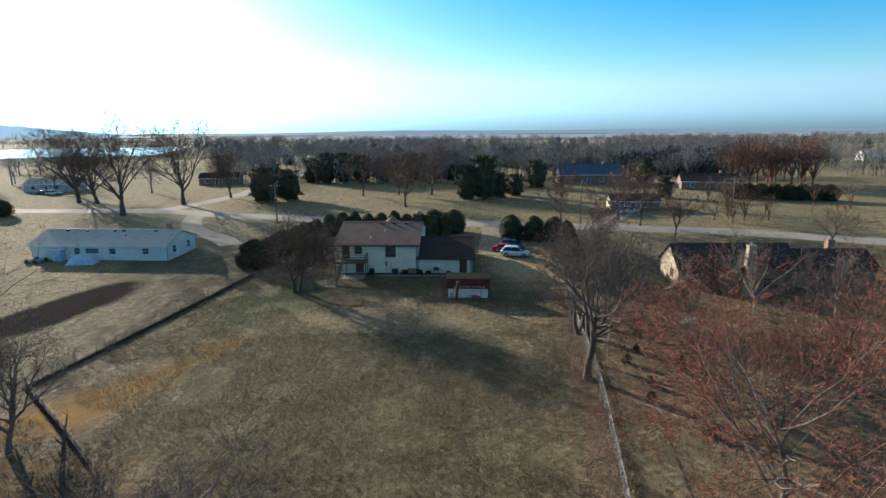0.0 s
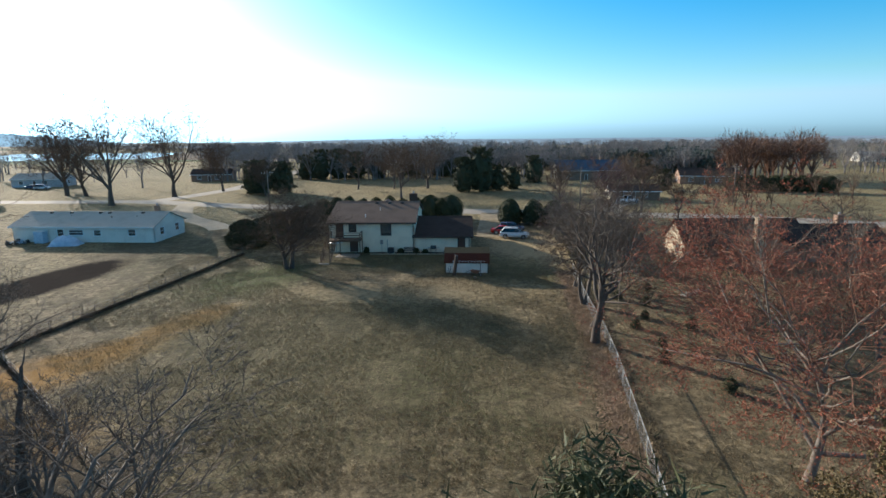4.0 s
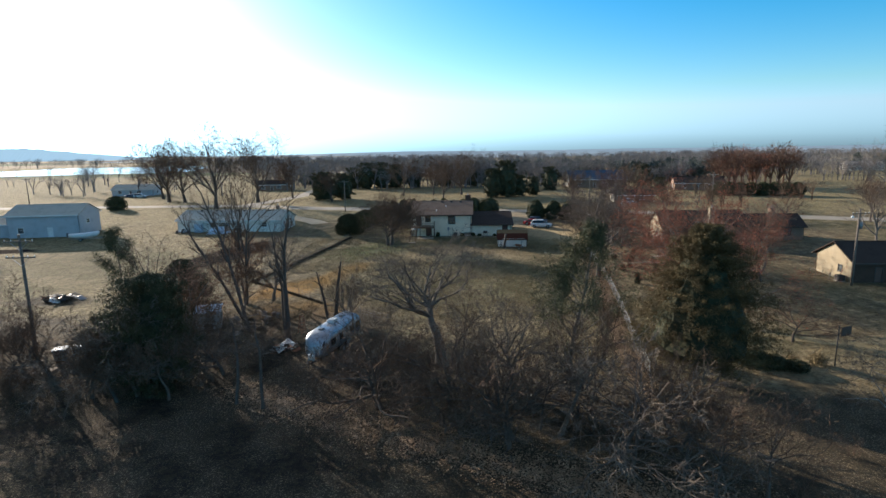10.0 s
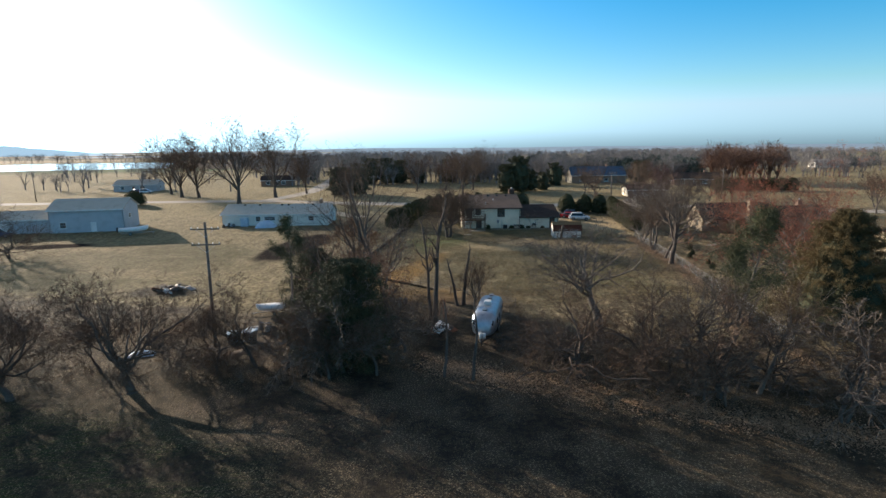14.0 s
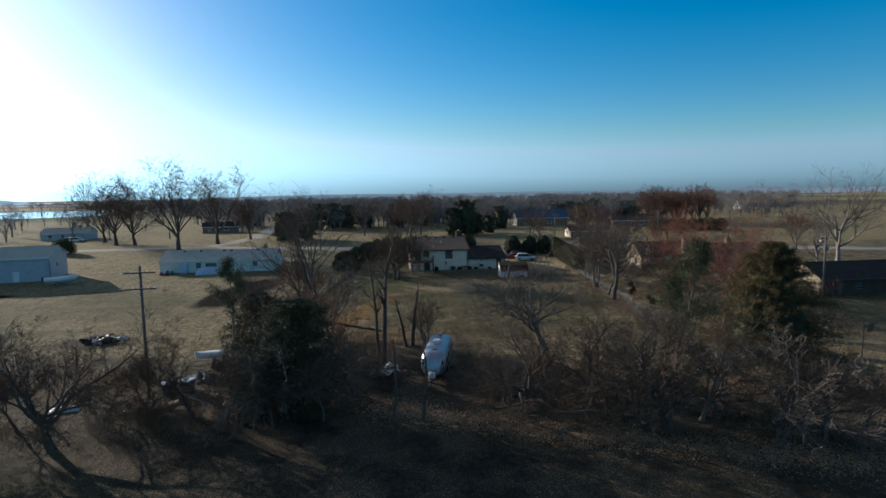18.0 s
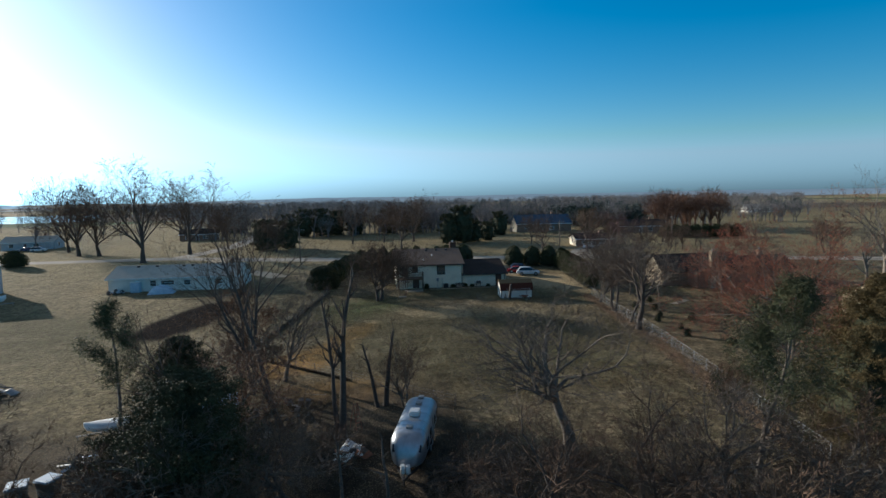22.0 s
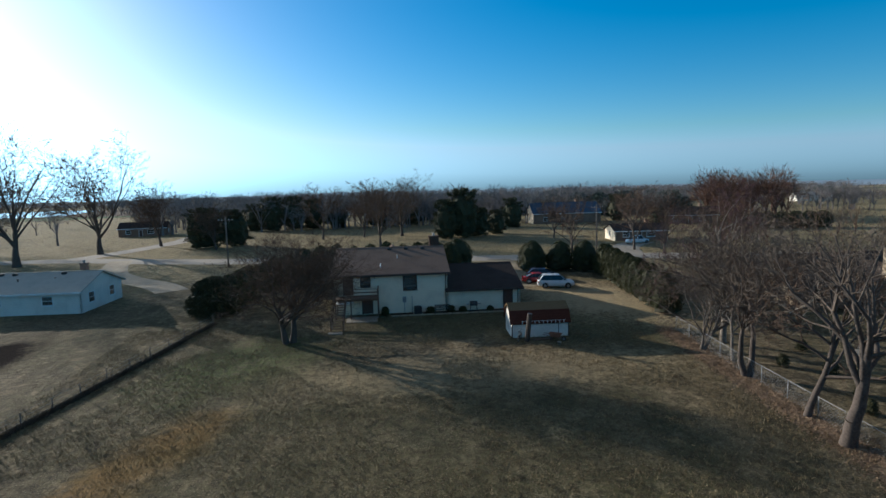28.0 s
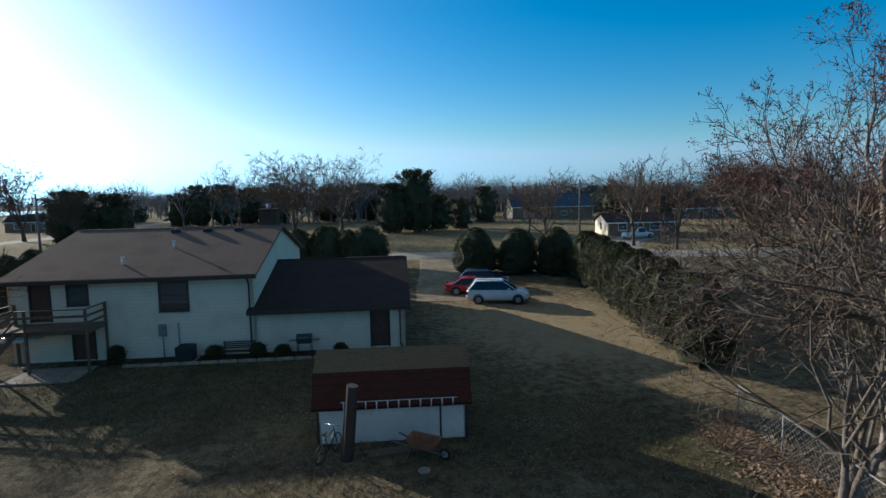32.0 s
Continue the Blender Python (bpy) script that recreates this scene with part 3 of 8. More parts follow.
# ---- houses ----
def wall_panel(bm, m, length, height, thick, openings):
    """A wall from (0, 0, 0) along x, thick along +y, with holes (x0, x1, z0, z1) through it."""
    xs = sorted({0.0, length, *(v for o in openings for v in o[:2])})
    zs = sorted({0.0, height, *(v for o in openings for v in o[2:])})
    t = bmesh.new()
    grid = {}

    def at(i, k, y):
        if (i, k, y) not in grid:
            grid[i, k, y] = t.verts.new((xs[i], y, zs[k]))
        return grid[i, k, y]

    def solid(i, k):
        if not (0 <= i < len(xs) - 1 and 0 <= k < len(zs) - 1):
            return False
        return not any(o[0] <= xs[i] and xs[i + 1] <= o[1] and o[2] <= zs[k] and zs[k + 1] <= o[3] for o in openings)

    for i in range(len(xs) - 1):
        for k in range(len(zs) - 1):
            if not solid(i, k):
                continue
            for y in (0, thick):
                t.faces.new((at(i, k, y), at(i + 1, k, y), at(i + 1, k + 1, y), at(i, k + 1, y)))
            for di, dk, p, q in ((-1, 0, (i, k), (i, k + 1)), (1, 0, (i + 1, k), (i + 1, k + 1)), (0, -1, (i, k), (i + 1, k)), (0, 1, (i, k + 1), (i + 1, k + 1))):
                if not solid(i + di, k + dk):
                    t.faces.new((at(*p, 0), at(*q, 0), at(*q, thick), at(*p, thick)))
    pour(bm, t, m)


def window(house, m, x0, x1, z0, z1, frame_mat, curtain=True, bars=1):
    """A sash window set into a wall opening: frame, glass, sill and glazing bar."""
    w = 0.07
    bm = bmesh.new()
    for a, b, c, d in ((x0 - w, x0 + 0.02, z0 - w, z1 + w), (x1 - 0.02, x1 + w, z0 - w, z1 + w), (x0 + 0.02, x1 - 0.02, z1 - 0.02, z1 + w), (x0 + 0.02, x1 - 0.02, z0 - w, z0 + 0.02)):
        box(bm, a, b, -0.045, 0.05, c, d)
    bm.transform(m)
    win = part("window", bm, frame_mat, house)
    bm = bmesh.new()
    box(bm, x0 + 0.02, x1 - 0.02, 0.03, 0.04, z0 + 0.02, z1 - 0.02)
    bm.transform(m)
    part("pane", bm, GLASS, win).visible_shadow = False
    bm = bmesh.new()
    for i in range(bars):
        z = z0 + (z1 - z0) * (i + 1) / (bars + 1)
        box(bm, x0 + 0.02, x1 - 0.02, 0.005, 0.028, z - 0.025, z + 0.025)
    bm.transform(m)
    part("glazing_bar", bm, frame_mat, win)
    bm = bmesh.new()
    box(bm, x0 - 0.1, x1 + 0.1, -0.09, -0.047, z0 - 0.11, z0 - 0.071)
    bm.transform(m)
    part("sill", bm, frame_mat, win)
    if curtain:
        bm = bmesh.new()
        n = 14
        for i in range(n):
            a, b = x0 + (x1 - x0) * i / n, x0 + (x1 - x0) * (i + 1) / n
            y = 0.16 + 0.03 * (i % 2)
            box(bm, a, b, y, y + 0.012, z0 + 0.3 * (z1 - z0) * (curtain == 2), z1)
        bm.transform(m)
        part("curtain", bm, CURTAIN, win)
    return win


def door(house, m, x0, x1, z0, z1, material, frame_mat):
    bm = bmesh.new()
    soft_box(bm, x0 + 0.05, x1 - 0.05, 0.02, 0.07, z0 + 0.02, z1 - 0.05, 0.008)
    for a, b in ((0.12, 0.42), (0.52, 0.9)):
        h = z1 - z0
        soft_box(bm, x0 + 0.16, x1 - 0.16, 0.006, 0.024, z0 + a * h, z0 + b * h, 0.006)
    bm.transform(m)
    d = part("door", bm, material, house)
    bm = bmesh.new()
    for a, b, c, e in ((x0 - 0.06, x0 + 0.045, z0, z1 + 0.06), (x1 - 0.045, x1 + 0.06, z0, z1 + 0.06), (x0 + 0.045, x1 - 0.045, z1 - 0.045, z1 + 0.06)):
        box(bm, a, b, -0.04, 0.1, c, e)
    bm.transform(m)
    part("door_frame", bm, frame_mat, d)
    bm = bmesh.new()
    rod(bm, (x1 - 0.14, -0.05, z0 + 1.0), (x1 - 0.14, 0.02, z0 + 1.0), 0.03)
    bm.transform(m)
    part("door_handle", bm, CHROME, d)


def slope(bm, x0, x1, y0, z0, y1, z1, th=0.14):
    """One roof slab, from the eave (y0, z0) to the ridge (y1, z1)."""
    t = bmesh.new()
    v = [t.verts.new((x, y, z + dz)) for x in (x0, x1) for (y, z) in ((y0, z0), (y1, z1)) for dz in (0, th)]
    for f in ((0, 1, 3, 2), (4, 6, 7, 5), (0, 4, 5, 1), (2, 3, 7, 6), (0, 2, 6, 4), (1, 5, 7, 3)):
        t.faces.new([v[i] for i in f])
    pour(bm, t)


def plate(bm, pts, th=0.14):
    """A flat roof slab over a polygon of corners."""
    lo = [bm.verts.new(p) for p in pts]
    hi = [bm.verts.new((p[0], p[1], p[2] + th)) for p in pts]
    bm.faces.new(lo[::-1])
    bm.faces.new(hi)
    n = len(pts)
    for i in range(n):
        bm.faces.new((lo[i], lo[(i + 1) % n], hi[(i + 1) % n], hi[i]))


def block(house, x0, x1, y0, y1, eave, rise, wall_mat, roof_mat, trim_mat, holes, base=-0.6, over=0.45, gable_mat=None, across=False, hip=0.0):
    """One gabled block of a house. holes: side, kind, x0, x1, z0, z1 along that side; sides are back (towards -y), front, left, right."""
    T = 0.2
    W, D = x1 - x0, y1 - y0
    sides = {"back": (pose(x0, y0, 0), W), "right": (pose(x1, y0, 0, 0, 0, 90), D), "front": (pose(x1, y1, 0, 0, 0, 180), W), "left": (pose(x0, y1, 0, 0, 0, -90), D)}
    for side, (m, L) in sides.items():
        cuts = [h for h in holes if h[0] == side]
        bm = bmesh.new()
        inset = T if side in ("left", "right") else 0
        wall_panel(bm, m, L, eave, T, [h[2:6] for h in cuts])
        t = bmesh.new()
        box(t, 0, L, 0.003, T, base, 0)
        pour(bm, t, m)
        if (side in ("left", "right")) != across and not (hip and side == "left"):
            t = bmesh.new()
            v = [t.verts.new(p) for y in (0, T) for p in ((0, y, eave), (L, y, eave), (L / 2, y, eave + rise))]
            for f in ((0, 1, 2), (5, 4, 3), (0, 3, 4, 1), (1, 4, 5, 2), (2, 5, 3, 0)):
                t.faces.new([v[i] for i in f])
            pour(bm, t, m)
        part("wall", bm, wall_mat if inset == 0 or gable_mat is None else gable_mat, house)
        for h in cuts:
            if h[1] == "door":
                door(house, m, *h[2:6], DOOR_BROWN, trim_mat)
            elif h[1] == "white_door":
                door(house, m, *h[2:6], PLASTIC_WHITE, trim_mat)
            elif h[1] == "garage":
                bm = bmesh.new()
                n = 4
                for i in range(n):
                    soft_box(bm, h[2], h[3], 0.05, 0.1, h[4] + (h[5] - h[4]) * i / n + 0.01, h[4] + (h[5] - h[4]) * (i + 1) / n, 0.012, 1)
                bm.transform(m)
                part("garage_door", bm, TRIM_WHITE, house)
            else:
                window(house, m, *h[2:6], trim_mat, 2 if h[1] == "half" else 1)
    bm = bmesh.new()
    box(bm, x0 + T + 0.01, x1 - T - 0.01, y0 + T + 0.01, y1 - T - 0.01, base, 0.02)
    part("floor", bm, CONCRETE, house)
    t = rise / ((W if across else D) / 2)
    drop = over * t
    if across:
        turn = pose(x0, y1, 0, 0, 0, -90)
        a0, a1, b0, b1 = 0, D, 0, W
    else:
        turn = pose(x0, y0, 0)
        a0, a1, b0, b1 = 0, W, 0, D
    mid = (b0 + b1) / 2
    for lo in (b0 - over, b1 + over):
        bm = bmesh.new()
        if hip:
            plate(bm, [(a0 - over, lo, eave - drop + 0.02), (a1 + over * 0.7, lo, eave - drop + 0.02), (a1 + over * 0.7, mid, eave + rise + 0.02), (a0 + hip, mid, eave + rise + 0.02)])
        else:
            slope(bm, a0 - over * 0.7, a1 + over * 0.7, lo, eave - drop + 0.02, mid, eave + rise + 0.02)
        bm.transform(turn)
        part("roof", bm, roof_mat, house)
        bm = bmesh.new()
        e = -0.03 if lo < mid else 0.03
        box(bm, a0 - over * 0.7, a1 + over * 0.7, min(lo, lo + 3 * e), max(lo, lo + 3 * e), eave - drop - 0.08, eave - drop + 0.13)
        bm.transform(turn)
        part("gutter", bm, trim_mat, house)
    if hip:
        bm = bmesh.new()
        plate(bm, [(a0 - over, b1 + over, eave - drop + 0.02), (a0 - over, b0 - over, eave - drop + 0.02), (a0 + hip, mid, eave + rise + 0.02)])
        part("roof", bm, roof_mat, house)
        bm = bmesh.new()
        box(bm, a0 - over - 0.09, a0 - over, b0 - over, b1 + over, eave - drop - 0.08, eave - drop + 0.13)
        part("gutter", bm, trim_mat, house)
    bm = bmesh.new()
    r0 = a0 + hip if hip else a0 - over * 0.7
    for i in range(int((a1 + over * 0.7 - r0) / 0.3)):
        x = r0 + i * 0.3
        box(bm, x, x + 0.29, mid - 0.15, mid + 0.15, eave + rise + 0.13, eave + rise + 0.172 + 0.006 * (i % 2))
    bm.transform(turn)
    part("ridge_cap", bm, roof_mat, house)


def flue(house, x, y, z, h=0.45, r=0.06, material=None):
    bm = bmesh.new()
    rod(bm, (x, y, z - 0.2), (x, y, z + h), r)
    rod(bm, (x, y, z + h), (x, y, z + h + 0.08), r * 1.5)
    part("vent_pipe", bm, material or STEEL, house)


def roof_vent(house, x, y, z):
    bm = bmesh.new()
    soft_box(bm, x - 0.26, x + 0.26, y - 0.22, y + 0.22, z - 0.1, z + 0.3, 0.06)
    part("roof_vent", bm, BLACK, house)


def chimney(house, x0, x1, y0, y1, z0, z1, material, cap=True):
    bm = bmesh.new()
    box(bm, x0, x1, y0, y1, z0, z1)
    soft_box(bm, x0 - 0.07, x1 + 0.07, y0 - 0.07, y1 + 0.07, z1, z1 + 0.12, 0.02)
    c = part("chimney", bm, material, house)
    if cap:
        bm = bmesh.new()
        rod(bm, ((x0 + x1) / 2, (y0 + y1) / 2, z1 + 0.1), ((x0 + x1) / 2, (y0 + y1) / 2, z1 + 0.4), 0.14)
        rod(bm, ((x0 + x1) / 2, (y0 + y1) / 2, z1 + 0.42), ((x0 + x1) / 2, (y0 + y1) / 2, z1 + 0.5), 0.26, 0.1)
        part("flue_cap", bm, STEEL, c)


def downspout(house, x, y, top, side=1):
    bm = bmesh.new()
    beam(bm, (x, y - 0.35, top), (x, y - 0.06, top - 0.3), 0.08, 0.06)
    beam(bm, (x, y - 0.06, top - 0.28), (x, y - 0.06, 0.15), 0.08, 0.06)
    beam(bm, (x, y - 0.06, 0.18), (x + 0.1 * side, y - 0.4, 0.08), 0.08, 0.06)
    part("downspout", bm, TRIM_DARK, house)


# the split-level house
home = thing("house", HX, HY, "cream split-level house with brown shingle roof and rear deck", "house", turn=HTURN)
block(home, 0, 12.6, 0, 15.2, 4.45, 2.1, SIDING_CREAM, SHINGLE_BROWN, TRIM_DARK,
      [("back", "door", 1.1, 2.1, 2.2, 4.2), ("back", "half", 3.0, 4.0, 3.1, 4.15), ("back", "half", 7.7, 9.15, 2.6, 4.2), ("back", "door", 3.1, 4.2, 0.05, 2.0),
       ("front", "half", 2.0, 4.0, 2.9, 4.2), ("front", "half", 8.0, 10.0, 2.9, 4.2)])
block(home, 12.62, 20.9, 0.02, 13.4, 2.42, 1.85, SIDING_CREAM, SHINGLE_DARK, TRIM_DARK,
      [("back", "door", 6.35, 7.35, 0.05, 2.1), ("front", "garage", 1.2, 6.0, 0.0, 2.15), ("right", "half", 5.0, 6.0, 1.0, 2.0)])
bm = bmesh.new()
for s in (-1, 1):
    slope(bm, -2.2, 4.4, 1.9 * s, 4.55, 0, 5.85)
bm.transform(pose(6.5, 13.0, 0.1, 0, 0, 90))
part("porch_roof", bm, SHINGLE_BROWN, home)
chimney(home, 11.2, 12.4, 8.0, 9.1, 4.6, 7.7, BRICK_DARK)
flue(home, 5.2, 1.5, 4.9, material=PLASTIC_WHITE)
flue(home, 7.1, 3.9, 5.55, material=PLASTIC_WHITE)
for x in (6.2, 8.2, 10.2):
    roof_vent(home, x, 6.7, 6.36)
downspout(home, 12.4, 0, 4.2)
downspout(home, 20.6, 0, 2.35)
bm = bmesh.new()
soft_box(bm, 7.55, 7.95, -0.18, -0.004, 1.2, 1.85, 0.03)
rod(bm, (7.75, -0.09, 0), (7.75, -0.09, 1.22), 0.03)
rod(bm, (8.6, -0.1, 0), (8.6, -0.1, 1.9), 0.04)
part("electric_meter", bm, STEEL, home)

# the deck and its stairs
deck = thing("deck", HX, HY, "weathered brown timber deck with railing and stairs", "deck", turn=HTURN)
DK = 2.15
for i in range(13):
    bm = bmesh.new()
    soft_box(bm, 0.3, 4.95, -2.05 + i * 0.155, -2.05 + i * 0.155 + 0.145, DK - 0.03, DK, 0.006, 1)
    part("board", bm, WOOD_DECK, deck)
for x, y, top in ((0.36, -1.98, 1.05), (2.0, -1.98, 1.05), (4.88, -1.98, 1.05), (4.88, -0.12, 1.05), (0.36, -0.12, 1.05)):
    bm = bmesh.new()
    soft_box(bm, x - 0.06, x + 0.06, y - 0.06, y + 0.06, -0.5, DK + top, 0.01, 1)
    part("post", bm, WOOD_DECK, deck)
bm = bmesh.new()
for y in (-1.9, -0.2):
    box(bm, 0.3, 4.95, y - 0.03, y + 0.03, DK - 0.25, DK - 0.032)
for x in (0.36, 2.6, 4.86):
    box(bm, x - 0.03, x + 0.03, -1.868, -0.232, DK - 0.25, DK - 0.034)
part("joist", bm, WOOD_DECK, deck)
for z in (0.35, 0.7, 1.05):
    for p, q in (((1.6, -2.05, DK + z), (4.9, -2.05, DK + z)), ((4.94, -2.02, DK + z), (4.94, -0.1, DK + z)), ((0.3, -2.0, DK + z), (0.3, -0.1, DK + z))):
        bm = bmesh.new()
        beam(bm, p, q, 0.13, 0.04) if z > 1 else beam(bm, p, q, 0.04, 0.12)
        part("rail", bm, WOOD_DECK, deck)
SX, SY = 0.35, -6.6
steps = 12
for i in range(1, steps):
    bm = bmesh.new()
    y = -2.1 + (SY + 2.1) * i / steps
    z = DK - (DK + 0.1) * i / steps
    soft_box(bm, SX, SX + 1.15, y - 0.17, y + 0.12, z - 0.04, z, 0.006, 1)
    part("tread", bm, WOOD_DECK, deck)
for x in (SX - 0.03, SX + 1.18):
    bm = bmesh.new()
    beam(bm, (x, -2.05, DK - 0.15), (x, SY, -0.2), 0.05, 0.26)
    part("stringer", bm, WOOD_DECK, deck)
    for z in (0.5, 0.95):
        bm = bmesh.new()
        beam(bm, (x, -2.05, DK + z), (x, SY, z - 0.1), 0.05, 0.09)
        part("rail", bm, WOOD_DECK, deck)
    for f in (0.33, 0.66, 0.98):
        bm = bmesh.new()
        y, z = -2.05 + (SY + 2.05) * f, DK - (DK + 0.1) * f
        box(bm, x - 0.045, x + 0.045, y - 0.045, y + 0.045, z - 0.4, z + 1.0)
        part("post", bm, WOOD_DECK, deck)


def local(ob, x, y):
    """Where a place in the house's own axes lies in the world."""
    p = ob.matrix_world @ Vector((x, y, 0))
    return p.x, p.y


def unit_ac(x, y, turn):
    ac = thing("air_conditioner", x, y, "dark metal air conditioner standing on a pad", "air conditioner", turn=turn)
    bm = bmesh.new()
    soft_box(bm, -0.42, 0.42, -0.42, 0.42, 0.07, 0.85, 0.03)
    part("casing", bm, BLACK, ac)
    for i in range(9):
        bm = bmesh.new()
        box(bm, -0.38, 0.38, -0.445, -0.424, 0.13 + i * 0.075, 0.16 + i * 0.075)
        part("louvre", bm, BLACK, ac)
    bm = bmesh.new()
    hoop(bm, pose(0, 0, 0.87), 0.33, 0.02)
    for i in range(6):
        rod(bm, (0, 0, 0.87), (0.33 * math.cos(i * 1.047), 0.33 * math.sin(i * 1.047), 0.87), 0.008, sides=5)
    part("fan_guard", bm, BLACK, ac)
    bm = bmesh.new()
    soft_box(bm, -0.55, 0.55, -0.55, 0.55, -0.1, 0.07, 0.01)
    part("pad", bm, CONCRETE, ac)


def bench(x, y, turn):
    b = thing("garden_bench", x, y, "dark metal garden bench against the wall", "bench", turn=turn)
    for i in range(5):
        bm = bmesh.new()
        soft_box(bm, -0.85, 0.85, -0.42 + i * 0.085, -0.36 + i * 0.085, 0.42, 0.445, 0.005, 1)
        part("seat_slat", bm, BLACK, b)
    for i in range(4):
        bm = bmesh.new()
        soft_box(bm, -0.85, 0.85, 0.03 + i * 0.02, 0.05 + i * 0.02, 0.52 + i * 0.1, 0.59 + i * 0.1, 0.005, 1)
        part("back_slat", bm, BLACK, b)
    for sx in (-0.78, 0.78):
        bm = bmesh.new()
        beam(bm, (sx, -0.38, 0), (sx, -0.38, 0.62), 0.05, 0.05)
        beam(bm, (sx, 0.0, 0), (sx, 0.1, 0.92), 0.05, 0.05)
        beam(bm, (sx, -0.42, 0.62), (sx, 0.08, 0.62), 0.05, 0.04)
        part("leg_frame", bm, BLACK, b)


def grill(x, y, turn):
    g = thing("barbecue_grill", x, y, "black covered barbecue grill on a cart", "grill", turn=turn)
    bm = bmesh.new()
    soft_box(bm, -0.4, 0.4, -0.27, 0.27, 0.72, 0.95, 0.05)
    part("firebox", bm, BLACK, g)
    bm = bmesh.new()
    rings = []
    for i in range(9):
        a = math.pi * i / 8
        rings.append([(-0.4 + 0.8 * j, -0.27 * math.cos(a), 0.955 + 0.26 * math.sin(a)) for j in (0, 1)])
    loft(bm, rings, False)
    for sx in (-0.4, 0.4):
        bm.faces.new([bm.verts.new((sx, -0.27 * math.cos(math.pi * i / 8), 0.955 + 0.26 * math.sin(math.pi * i / 8))) for i in range(9)])
    part("lid", bm, BLACK, g)
    for sx in (-0.62, 0.62):
        bm = bmesh.new()
        soft_box(bm, sx - 0.2, sx + 0.2, -0.24, 0.24, 0.86, 0.89, 0.01)
        part("side_shelf", bm, STEEL, g)
    for sx in (-0.36, 0.36):
        for sy in (-0.22, 0.22):
            bm = bmesh.new()
            rod(bm, (sx, sy, 0), (sx, sy, 0.72), 0.022)
            part("leg", bm, BLACK, g)
    bm = bmesh.new()
    rod(bm, (-0.3, -0.31, 1.05), (0.3, -0.31, 1.05), 0.015)
    part("handle", bm, CHROME, g)


wall_pots = []
unit_ac(*local(home, 9.2, -0.9), HTURN)
for px_, H, R in ((5.6, 0.9, 0.4), (10.6, 0.7, 0.45), (12.9, 0.75, 0.4), (14.2, 0.6, 0.4), (17.3, 0.55, 0.35)):
    wall_pots.append((*local(home, px_, -0.75), H, R))
# added dark strip with edging: stands in for the deep shadow at the wall
bed = thing("shadow_bed", *local(home, 6.2, -0.1), "dark bare soil bed along the house wall", "flower bed", turn=HTURN)
bm = bmesh.new()
soft_box(bm, 0, 13.6, -1.25, -0.1, -0.3, 0.045, 0.04)
part("soil", bm, SOIL, bed)
for i in range(14):
    bm = bmesh.new()
    soft_box(bm, 0.97 * i, 0.97 * i + 0.92, -1.4, -1.26, -0.2, 0.1, 0.03)
    part("edging_stone", bm, STONE, bed)
bench(*local(home, 11.9, -0.7), HTURN)
grill(*local(home, 15.4, -0.9), HTURN)
patio = thing("patio_slab", *local(home, 1.6, -3.0), "pale concrete slab under the deck", "patio slab", turn=HTURN)
bm = bmesh.new()
soft_box(bm, -0.1, 3.2, -0.4, 2.9, -0.3, 0.05, 0.02)
part("slab", bm, CONCRETE, patio)
stone = thing("stepping_stone", *local(home, 0.8, -6.9), "flat pale stone at the foot of the stairs", "stone")
bm = bmesh.new()
soft_box(bm, -0.7, 0.7, -0.4, 0.4, -0.3, 0.06, 0.05)
part("stone", bm, CONCRETE, stone)

walk_slab = thing("garden_path", 27.9, 59.2, "pale concrete garden path in the neighbour's yard", "path", turn=33)
for i in range(4):
    bm = bmesh.new()
    soft_box(bm, -2.2 + 1.1 * i, -1.15 + 1.1 * i, -0.5, 0.5, -0.2, 0.06 + 0.01 * (i % 2), 0.03)
    part("slab", bm, CONCRETE, walk_slab)

def umbrella(x, y, z):
    """A small open patio umbrella: pole, ribs and a shallow eight-sided canopy."""
    u = thing("patio_umbrella", x, y, "white patio umbrella open beneath the deck edge", "umbrella", z=z)
    bm = bmesh.new()
    rod(bm, (0, 0, 0), (0, 0, 1.98), 0.022)
    part("pole", bm, STEEL, u)
    bm = bmesh.new()
    rod(bm, (0, 0, 0), (0, 0, 0.08), 0.24, 0.2, 14)
    part("base", bm, CONCRETE, u)
    bm = bmesh.new()
    rings = [[(r * math.cos(a), r * math.sin(a), h - dip * (i % 2)) for i, a in enumerate(2 * math.pi * k / 16 for k in range(16))] for r, h, dip in ((1.02, 1.62, 0.05), (1.02, 1.63, 0.05), (0.55, 1.84, 0.025), (0.05, 1.97, 0.0))]
    loft(bm, rings)
    part("canopy", bm, PLASTIC_WHITE, u)
    for k in range(8):
        a = 2 * math.pi * k / 8
        bm = bmesh.new()
        rod(bm, (0, 0, 1.93), (0.98 * math.cos(a), 0.98 * math.sin(a), 1.58), 0.008, sides=5)
        part("rib", bm, STEEL, u)


umbrella(*local(home, 1.25, -1.05), gz(0, 79) + 0.05)


